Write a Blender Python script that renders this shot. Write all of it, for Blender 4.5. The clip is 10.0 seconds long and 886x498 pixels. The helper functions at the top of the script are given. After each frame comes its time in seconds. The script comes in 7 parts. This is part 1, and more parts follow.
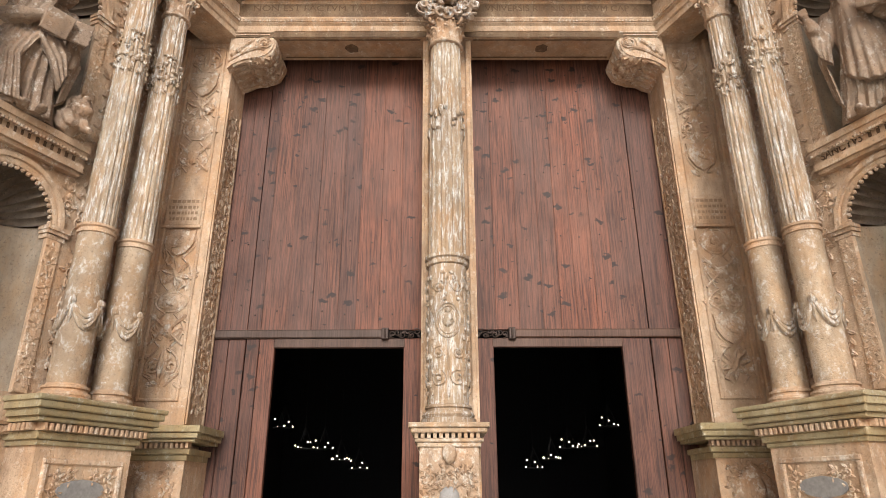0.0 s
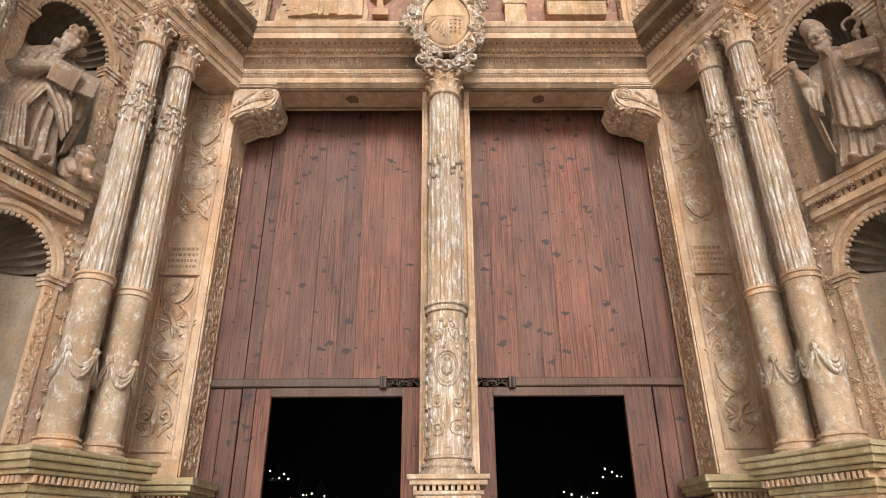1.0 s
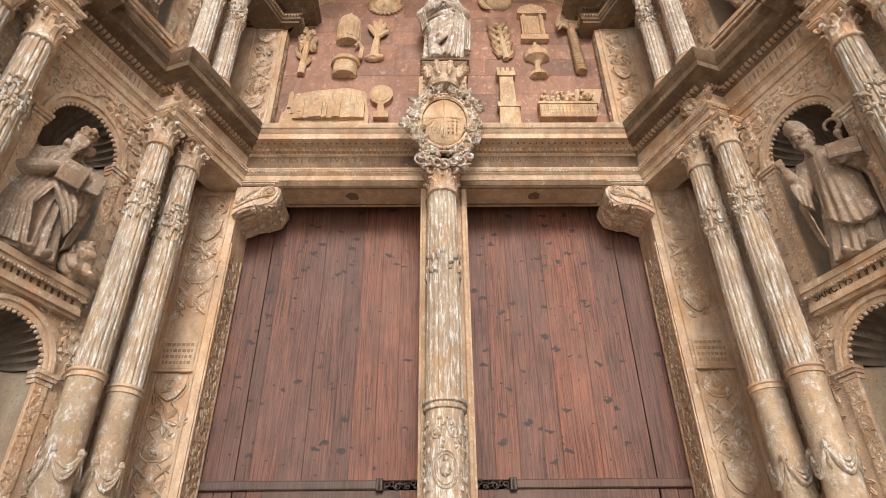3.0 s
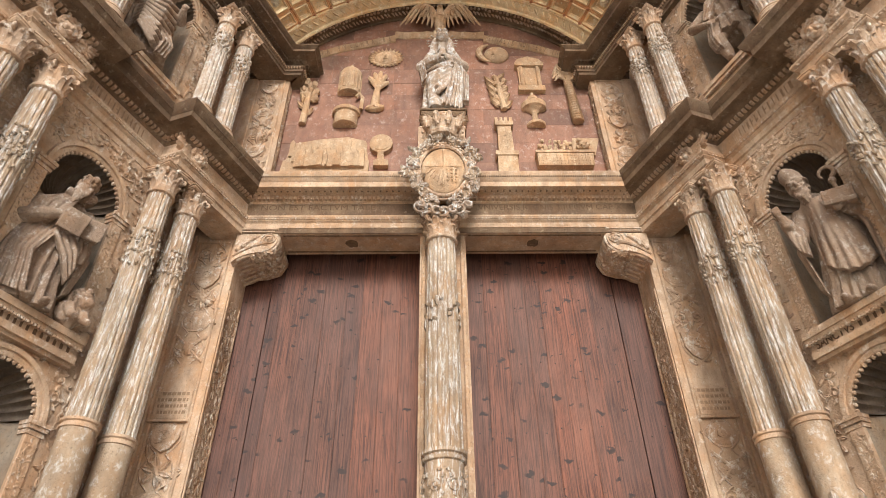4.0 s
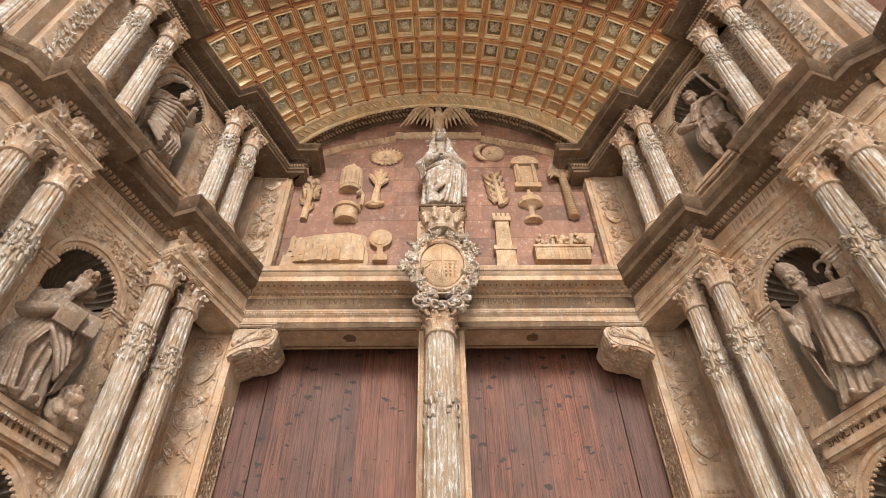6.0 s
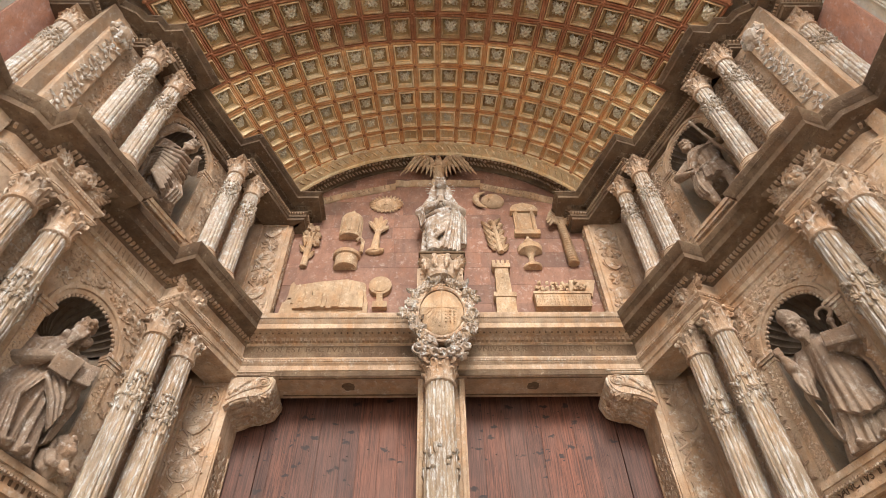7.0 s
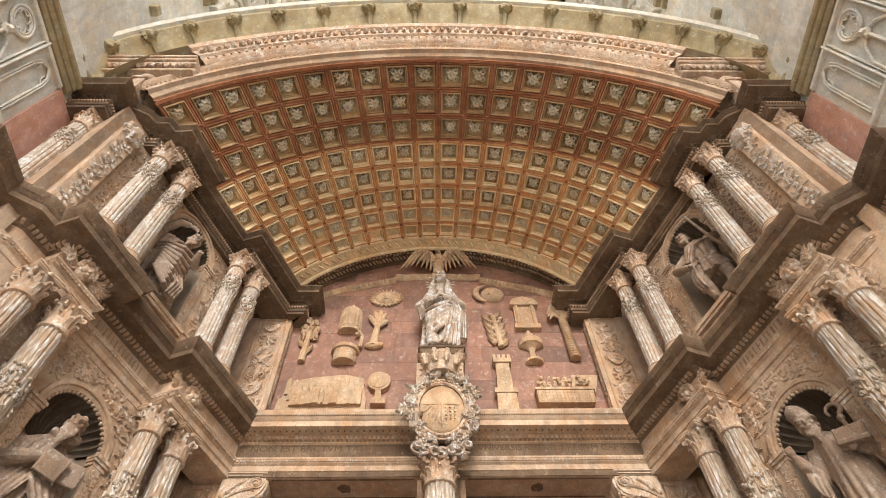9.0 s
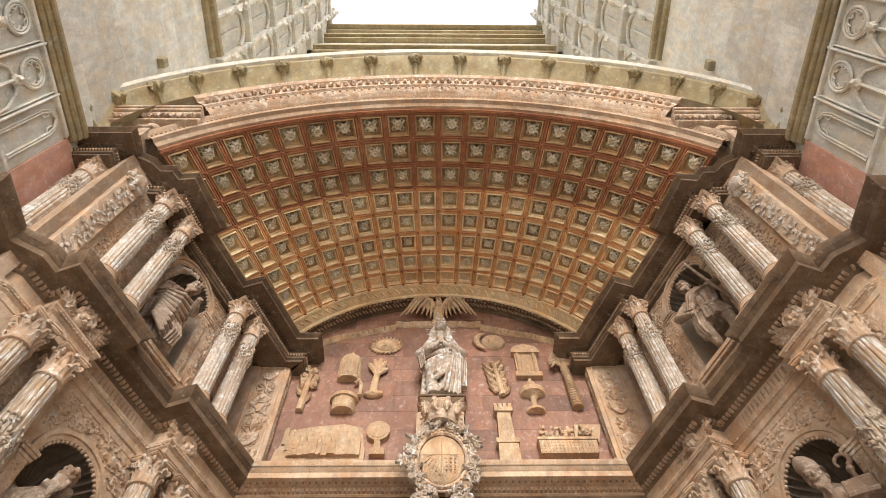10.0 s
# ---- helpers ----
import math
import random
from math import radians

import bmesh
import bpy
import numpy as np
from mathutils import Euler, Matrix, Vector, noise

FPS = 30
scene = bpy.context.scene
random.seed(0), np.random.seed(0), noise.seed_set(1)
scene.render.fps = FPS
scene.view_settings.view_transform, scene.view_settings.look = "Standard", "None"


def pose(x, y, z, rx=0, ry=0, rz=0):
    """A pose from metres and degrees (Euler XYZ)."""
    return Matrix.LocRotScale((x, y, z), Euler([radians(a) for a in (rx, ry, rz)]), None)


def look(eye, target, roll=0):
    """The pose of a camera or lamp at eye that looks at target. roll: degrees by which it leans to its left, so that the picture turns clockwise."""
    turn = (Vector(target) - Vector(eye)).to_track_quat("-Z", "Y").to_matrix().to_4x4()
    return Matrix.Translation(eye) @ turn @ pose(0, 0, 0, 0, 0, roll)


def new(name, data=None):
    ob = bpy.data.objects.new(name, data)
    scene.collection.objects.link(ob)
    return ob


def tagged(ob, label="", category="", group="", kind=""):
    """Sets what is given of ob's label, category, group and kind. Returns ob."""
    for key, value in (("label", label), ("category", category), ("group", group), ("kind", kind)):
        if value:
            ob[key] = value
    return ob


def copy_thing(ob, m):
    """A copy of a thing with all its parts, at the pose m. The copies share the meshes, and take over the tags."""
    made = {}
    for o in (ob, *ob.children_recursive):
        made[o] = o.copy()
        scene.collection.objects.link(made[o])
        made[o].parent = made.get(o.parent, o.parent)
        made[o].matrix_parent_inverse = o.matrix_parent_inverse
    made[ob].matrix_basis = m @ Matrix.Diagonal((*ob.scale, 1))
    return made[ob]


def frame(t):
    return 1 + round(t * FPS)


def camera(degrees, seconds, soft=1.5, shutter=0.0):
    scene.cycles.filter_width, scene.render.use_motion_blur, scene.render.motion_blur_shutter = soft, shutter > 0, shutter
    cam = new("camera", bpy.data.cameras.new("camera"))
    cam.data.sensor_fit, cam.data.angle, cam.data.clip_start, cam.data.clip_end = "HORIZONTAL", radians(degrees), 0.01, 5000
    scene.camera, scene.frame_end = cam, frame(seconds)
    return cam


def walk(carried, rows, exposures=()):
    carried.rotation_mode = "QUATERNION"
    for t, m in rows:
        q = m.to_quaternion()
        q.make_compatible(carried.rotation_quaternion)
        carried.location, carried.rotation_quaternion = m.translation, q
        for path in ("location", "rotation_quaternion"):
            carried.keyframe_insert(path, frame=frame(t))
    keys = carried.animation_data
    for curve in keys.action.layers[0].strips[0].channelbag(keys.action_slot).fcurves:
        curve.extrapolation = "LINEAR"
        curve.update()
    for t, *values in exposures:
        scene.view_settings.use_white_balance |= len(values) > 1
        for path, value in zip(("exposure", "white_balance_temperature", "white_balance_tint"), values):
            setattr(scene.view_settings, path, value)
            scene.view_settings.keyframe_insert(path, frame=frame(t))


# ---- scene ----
cam = camera(69.5, 10.0, soft=0.75)
EYE = (-0.1, 0.0, 1.6)
# seconds, degrees above the horizon, turn to the left, lean to the left
ROWS = [
    (0, 20.94, -0.41, -0.30),
    (0.5, 23.07, -0.47, -0.36),
    (1, 25.18, -0.54, -0.42),
    (1.5, 27.30, -0.61, -0.48),
    (2, 29.42, -0.68, -0.55),
    (2.5, 31.53, -0.75, -0.61),
    (3, 33.64, -0.82, -0.68),
    (3.5, 35.75, -0.90, -0.75),
    (4, 37.86, -0.98, -0.83),
    (4.5, 39.97, -1.06, -0.90),
    (5, 42.07, -1.15, -0.98),
    (5.5, 44.18, -1.23, -1.06),
    (6, 46.28, -1.32, -1.14),
    (6.5, 48.38, -1.41, -1.22),
    (7, 50.49, -1.50, -1.31),
    (7.5, 52.59, -1.60, -1.40),
    (8, 54.69, -1.69, -1.49),
    (8.5, 56.79, -1.79, -1.58),
    (9, 58.89, -1.90, -1.68),
    (9.5, 60.99, -2.00, -1.78),
    (10, 63.09, -2.11, -1.88),
]
walk(cam, [(t, pose(*EYE, 90 + up, 0, turn) @ pose(0, 0, 0, 0, 0, lean)) for t, up, turn, lean in ROWS])

# ---- light ----
world = bpy.data.worlds.new("sky")
scene.world = world
world.use_nodes = True
wn, wl = world.node_tree.nodes, world.node_tree.links
wn.clear()
sky = wn.new("ShaderNodeTexSky")
sky.sky_type = "NISHITA"
sky.sun_disc = False
sky.sun_elevation, sky.sun_rotation = radians(25), radians(185)
sky.air_density, sky.dust_density = 1.0, 6.0
# an overcast veil: the sky's blue is mixed with cloud white
veil = wn.new("ShaderNodeMix")
veil.data_type = "RGBA"
veil.inputs[0].default_value = 0.75
veil.inputs[7].default_value = (9.1, 9.1, 9.7, 1)
bg = wn.new("ShaderNodeBackground")
bg.inputs[1].default_value = 0.15
wout = wn.new("ShaderNodeOutputWorld")
wl.new(sky.outputs[0], veil.inputs[6])
wl.new(veil.outputs[2], bg.inputs[0])
wl.new(bg.outputs[0], wout.inputs[0])

sun = new("sun", bpy.data.lights.new("sun", "SUN"))
sun.data.energy, sun.data.angle, sun.data.color = 1.75, radians(20), (1.0, 0.955, 0.91)
sun.matrix_world = look((0.9, -8.0, 10.1), (0, 3, 5))
scene.view_settings.exposure = 0.60


# ---- materials ----
def shader(name):
    m = bpy.data.materials.new(name)
    m.use_nodes = True
    nt = m.node_tree
    return m, nt, nt.nodes["Principled BSDF"]


def tex(nt, kind, scale, source, stretch=(1, 1, 1), **kw):
    mp = nt.nodes.new("ShaderNodeMapping")
    mp.inputs["Scale"].default_value = stretch
    nt.links.new(source, mp.inputs["Vector"])
    n = nt.nodes.new("ShaderNodeTex" + kind)
    n.inputs["Scale"].default_value = scale
    for k, v in kw.items():
        n.inputs[k].default_value = v
    nt.links.new(mp.outputs[0], n.inputs["Vector"])
    return n


def ramp(nt, source, *stops):
    n = nt.nodes.new("ShaderNodeValToRGB")
    e = n.color_ramp.elements
    while len(e) < len(stops):
        e.new(0.5)
    for el, (p, c) in zip(e, stops):
        el.position = p
        el.color = (*c, 1) if isinstance(c, tuple) else (c, c, c, 1)
    nt.links.new(source, n.inputs[0])
    return n


def mix(nt, fac, a, b, blend="MIX"):
    n = nt.nodes.new("ShaderNodeMix")
    n.data_type, n.blend_type = "RGBA", blend
    for s, v in ((0, fac), (6, a), (7, b)):
        if isinstance(v, (int, float)):
            n.inputs[s].default_value = v if s == 0 else (v, v, v, 1)
        elif isinstance(v, tuple):
            n.inputs[s].default_value = (*v, 1)
        else:
            nt.links.new(v, n.inputs[s])
    return n.outputs[2]


def stone(name, light, dark, worn=(0.72, 0.66, 0.56), wear=0.35, grime=(0.16, 0.11, 0.075), soot=0.35, streak=1.0, rough=0.88, bump=0.5, pits=45.0, vary=0.1, pieces=0.0):
    """Weathered limestone: two tones, pale flaking, dark runs, pitted relief."""
    light, dark, worn = [(r * q, g * q * w, bl * q * w ** 0.5 * w * 1.04) for (r, g, bl), q, w in ((light, 1.08, 1.10), (dark, 0.90, 1.085), (worn, 1.06, 1.10))]
    m, nt, b = shader(name)
    geo = nt.nodes.new("ShaderNodeNewGeometry").outputs["Position"]
    info = nt.nodes.new("ShaderNodeObjectInfo").outputs["Random"]
    big = tex(nt, "Noise", 1.3, geo, Detail=5, Roughness=0.62)
    mid = tex(nt, "Noise", 7.0, geo, (1, 1, 0.45), Detail=6, Roughness=0.68)
    fine = tex(nt, "Noise", 46.0, geo, Detail=5, Roughness=0.75)
    crust = tex(nt, "Noise", 9.0, geo, (1, 1, 0.7), Detail=8, Roughness=0.78)
    flake = tex(nt, "Noise", 21.0 if streak > 1 else 12.0, geo, (1.5, 1.5, 0.42 / streak) if streak > 1 else (1, 1, 0.8), Detail=8, Roughness=0.8)
    soil = tex(nt, "Noise", 2.6, geo, (1.4, 1.4, 0.35), Detail=6, Roughness=0.7)
    c = mix(nt, ramp(nt, big.outputs[0], (0.33, 0.0), (0.68, 1.0)).outputs[0], dark, light)
    rust = tex(nt, "Noise", 3.4, geo, (1.2, 1.2, 0.6), Detail=7, Roughness=0.72)
    c = mix(nt, ramp(nt, rust.outputs[0], (0.44, 0.0), (0.64, 0.65)).outputs[0], c, (dark[0] * 1.3, dark[1] * 1.03, dark[2] * 0.72))
    c = mix(nt, ramp(nt, mid.outputs[0], (0.35, 0.0), (0.68, 0.6)).outputs[0], c, tuple(v * 0.6 for v in dark))
    c = mix(nt, ramp(nt, flake.outputs[0], (0.61 - 0.22 * wear, 0.0), (0.72 - 0.2 * wear, min(0.92, 0.3 + wear))).outputs[0], c, worn)
    c = mix(nt, ramp(nt, soil.outputs[0], (0.56, 0.0), (0.78, soot)).outputs[0], c, grime)
    c = mix(nt, ramp(nt, crust.outputs[0], (0.55, 0.0), (0.75, 0.15 + 0.45 * soot)).outputs[0], c, tuple(v * 0.55 for v in dark))
    c = mix(nt, ramp(nt, fine.outputs[0], (0.33, 0.6), (0.44, 0.0)).outputs[0], c, tuple(v * 0.35 for v in dark))
    tone = ramp(nt, info, (0.0, 1.0 - vary), (1.0, 1.0 + vary))
    c = mix(nt, 1.0, c, tone.outputs[0], "MULTIPLY")
    if pieces:
        isle = nt.nodes.new("ShaderNodeNewGeometry").outputs["Random Per Island"]
        c = mix(nt, 1.0, c, ramp(nt, isle, (0.0, (1.0 - pieces, 1.0 - 1.3 * pieces, 1.0 - 1.5 * pieces)), (0.5, 1.0), (1.0, 1.0 + pieces * 0.5)).outputs[0], "MULTIPLY")
    nt.links.new(c, b.inputs["Base Color"])
    b.inputs["Roughness"].default_value = rough
    pit = tex(nt, "Voronoi", pits, geo)
    h = mix(nt, 0.2, mid.outputs[0], fine.outputs[0])
    h = mix(nt, 0.3, h, ramp(nt, pit.outputs[0], (0.0, 0.0), (0.35, 1.0)).outputs[0], "MULTIPLY")
    bp = nt.nodes.new("ShaderNodeBump")
    bp.inputs["Strength"].default_value, bp.inputs["Distance"].default_value = bump, 0.035
    nt.links.new(h, bp.inputs["Height"])
    nt.links.new(bp.outputs[0], b.inputs["Normal"])
    return m


def wood(name, a, bcol, grey, knots=True):
    m, nt, b = shader(name)
    geo = nt.nodes.new("ShaderNodeNewGeometry").outputs["Position"]
    info = nt.nodes.new("ShaderNodeObjectInfo").outputs["Random"]
    off = nt.nodes.new("ShaderNodeVectorMath")
    off.operation = "MULTIPLY_ADD"
    comb = nt.nodes.new("ShaderNodeCombineXYZ")
    for i in range(3):
        nt.links.new(info, comb.inputs[i])
    nt.links.new(comb.outputs[0], off.inputs[0])
    off.inputs[1].default_value = (0.0, 0.0, 37.0)
    nt.links.new(geo, off.inputs[2])
    p = off.outputs[0]
    warp = tex(nt, "Noise", 2.2, p, (2.2, 1, 1), Detail=2)
    grain = tex(nt, "Noise", 26.0, p, (2.4, 1, 0.07), Detail=6, Roughness=0.7, Distortion=0.6)
    fine = tex(nt, "Noise", 120.0, p, (2.0, 1, 0.04), Detail=3, Roughness=0.7)
    fade = tex(nt, "Noise", 1.6, geo, (1.6, 1, 0.6), Detail=4, Roughness=0.6)
    c = mix(nt, ramp(nt, grain.outputs[0], (0.40, 0.0), (0.58, 1.0)).outputs[0], a, bcol)
    c = mix(nt, ramp(nt, warp.outputs[0], (0.4, 0.0), (0.75, 0.5)).outputs[0], c, tuple(v * 0.55 for v in a))
    c = mix(nt, ramp(nt, fade.outputs[0], (0.42, 0.0), (0.75, 0.55)).outputs[0], c, grey)
    c = mix(nt, ramp(nt, fine.outputs[0], (0.28, 0.6), (0.45, 0.0)).outputs[0], c, tuple(v * 0.3 for v in a))
    c = mix(nt, 1.0, c, ramp(nt, info, (0.0, (0.78, 0.80, 0.86)), (0.5, (1.0, 1.0, 1.0)), (1.0, (1.4, 1.18, 1.0))).outputs[0], "MULTIPLY")
    h = grain.outputs[0]
    if knots:
        bent = nt.nodes.new("ShaderNodeVectorMath")
        bent.operation = "MULTIPLY_ADD"
        bent.inputs[1].default_value = (0.07, 0.05, 0.12)
        nt.links.new(tex(nt, "Noise", 14.0, p, Detail=2).outputs["Color"], bent.inputs[0])
        nt.links.new(p, bent.inputs[2])
        for slant, size, scale in ((35, 0.17, 4.6), (-40, 0.15, 4.1), (8, 0.10, 6.5)):
            kn = tex(nt, "Voronoi", scale, bent.outputs[0], (0.62, 0.1, 1.25), Randomness=1.0)
            kn.inputs["Vector"].links[0].from_node.inputs["Rotation"].default_value = (0, radians(slant), 0)
            k = ramp(nt, kn.outputs["Distance"], (size * 0.5, 0.95), (size * 0.75, 0.75), (size, 0.0))
            c = mix(nt, k.outputs[0], c, (0.026, 0.016, 0.014))
    nt.links.new(c, b.inputs["Base Color"])
    b.inputs["Roughness"].default_value = 0.62
    bp = nt.nodes.new("ShaderNodeBump")
    bp.inputs["Strength"].default_value, bp.inputs["Distance"].default_value = 0.5, 0.006
    nt.links.new(h, bp.inputs["Height"])
    nt.links.new(bp.outputs[0], b.inputs["Normal"])
    return m


def plain(name, colour, rough=0.6, metal=0.0, glow=None):
    m, nt, b = shader(name)
    geo = nt.nodes.new("ShaderNodeNewGeometry").outputs["Position"]
    n = tex(nt, "Noise", 18.0, geo, Detail=5, Roughness=0.7)
    c = mix(nt, ramp(nt, n.outputs[0], (0.35, 0.0), (0.7, 0.8)).outputs[0], colour, tuple(v * 0.5 for v in colour))
    nt.links.new(c, b.inputs["Base Color"])
    b.inputs["Roughness"].default_value, b.inputs["Metallic"].default_value = rough, metal
    if glow:
        b.inputs["Emission Color"].default_value = (*glow[0], 1)
        b.inputs["Emission Strength"].default_value = glow[1]
    return m


GOLD = stone("golden_limestone", (0.68, 0.475, 0.315), (0.50, 0.315, 0.19), worn=(0.72, 0.60, 0.47), wear=0.3, soot=0.5, bump=0.8)
CARVED = stone("carved_limestone", (0.70, 0.50, 0.34), (0.49, 0.305, 0.185), worn=(0.76, 0.66, 0.54), wear=0.45, soot=0.65, bump=1.0, pits=30)
DRUM = stone("worn_drum_limestone", (0.56, 0.41, 0.275), (0.42, 0.285, 0.18), worn=(0.70, 0.63, 0.55), wear=0.4, soot=0.4, bump=0.8)
PALE = stone("whitewashed_limestone", (0.52, 0.385, 0.26), (0.38, 0.26, 0.165), worn=(0.72, 0.67, 0.61), wear=0.52, soot=0.5, streak=1.6, bump=0.8)
PALETOP = stone("bleached_limestone", (0.60, 0.48, 0.375), (0.46, 0.335, 0.235), worn=(0.73, 0.69, 0.63), wear=0.5, soot=0.45, bump=0.7)
# Cornice stone is darkened for the shade under it, with soot patches on top.
CORNICE = stone("soot_shade_limestone", (0.27, 0.17, 0.095), (0.125, 0.072, 0.04), worn=(0.48, 0.36, 0.24), wear=0.2, soot=0.7, bump=1.0)
# Niche stones are darker than the walls: shade is put into their colour, with soot.
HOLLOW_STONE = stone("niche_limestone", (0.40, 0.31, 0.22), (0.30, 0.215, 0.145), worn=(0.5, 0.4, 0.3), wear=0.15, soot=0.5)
SHELL_STONE = stone("soot_shade_shell_limestone", (0.20, 0.145, 0.10), (0.11, 0.075, 0.05), worn=(0.34, 0.26, 0.18), wear=0.12, soot=0.8)
STATUE = stone("weathered_statue_stone", (0.48, 0.345, 0.24), (0.28, 0.178, 0.115), worn=(0.70, 0.60, 0.50), wear=0.36, soot=0.8, bump=0.8)
MARBLE = stone("white_marble", (0.60, 0.48, 0.37), (0.38, 0.26, 0.175), worn=(0.82, 0.79, 0.74), wear=0.5, soot=0.6, bump=0.5)
VAULT = stone("ochre_vault_stone", (0.86, 0.66, 0.40), (0.80, 0.54, 0.28), worn=(0.90, 0.80, 0.62), pieces=0.25, wear=0.3, soot=0.1, bump=0.4)
# Front rows take darker cell stone to offset the stronger light there.
OUTERCELL = stone("brown_ochre_coffer_stone", (0.62, 0.40, 0.20), (0.48, 0.27, 0.12), worn=(0.70, 0.52, 0.32), pieces=0.3, wear=0.3, soot=0.25, bump=0.4)
REDRIB = stone("red_rib_stone", (0.54, 0.225, 0.10), (0.38, 0.13, 0.055), worn=(0.62, 0.34, 0.17), wear=0.25, soot=0.2, bump=0.5)
RIB = stone("ochre_rib_stone", (0.82, 0.46, 0.20), (0.66, 0.29, 0.11), worn=(0.80, 0.56, 0.32), wear=0.3, soot=0.12, bump=0.5)
ROSE = stone("grey_rosette_stone", (0.80, 0.68, 0.50), (0.62, 0.50, 0.34), worn=(0.86, 0.78, 0.66), wear=0.35, soot=0.3)
RED = stone("red_marble", (0.37, 0.18, 0.11), (0.235, 0.105, 0.064), worn=(0.50, 0.36, 0.28), wear=0.3, soot=0.6, rough=0.6, bump=0.3, vary=0.3)
EMBLEM = stone("emblem_limestone", (0.70, 0.48, 0.295), (0.50, 0.31, 0.175), worn=(0.76, 0.58, 0.39), wear=0.35, soot=0.5, bump=1.0)
WALLSTONE = stone("pale_facade_stone", (0.71, 0.645, 0.54), (0.66, 0.585, 0.475), worn=(0.75, 0.70, 0.61), wear=0.35, soot=0.05, bump=0.25)
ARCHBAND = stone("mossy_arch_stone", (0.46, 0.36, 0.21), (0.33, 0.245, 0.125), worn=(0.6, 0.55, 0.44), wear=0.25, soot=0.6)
DOORWOOD = wood("red_brown_door_wood", (0.056, 0.021, 0.014), (0.185, 0.073, 0.044), (0.18, 0.10, 0.08))
STRAPWOOD = wood("grey_strap_wood", (0.055, 0.03, 0.022), (0.10, 0.06, 0.045), (0.11, 0.08, 0.07), knots=False)
IRON = plain("dark_iron", (0.085, 0.06, 0.05), 0.6, 0.3)
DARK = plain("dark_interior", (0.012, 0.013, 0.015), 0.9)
BULB = plain("lamp_glow", (0.9, 0.7, 0.4), 0.4, 0, ((1.0, 0.80, 0.58), 6.0))
SLATE = plain("grey_slate_panel", (0.33, 0.32, 0.31), 0.5)
PLASTER = stone("pink_plaster", (0.66, 0.36, 0.26), (0.55, 0.27, 0.18), worn=(0.68, 0.55, 0.47), wear=0.3, soot=0.3, bump=0.4)
PAVING = stone("pale_paving", (0.66, 0.60, 0.53), (0.62, 0.56, 0.48), worn=(0.7, 0.66, 0.6), wear=0.2, soot=0.1)
FLOOR = stone("khaki_coffer_stone", (0.60, 0.425, 0.215), (0.44, 0.285, 0.13), wear=0.1, soot=0.3, pieces=0.35)
FAINT = plain("worn_letter_filling", (0.36, 0.24, 0.15), 0.9)
INK = plain("dark_letter_filling", (0.13, 0.075, 0.04), 0.9)


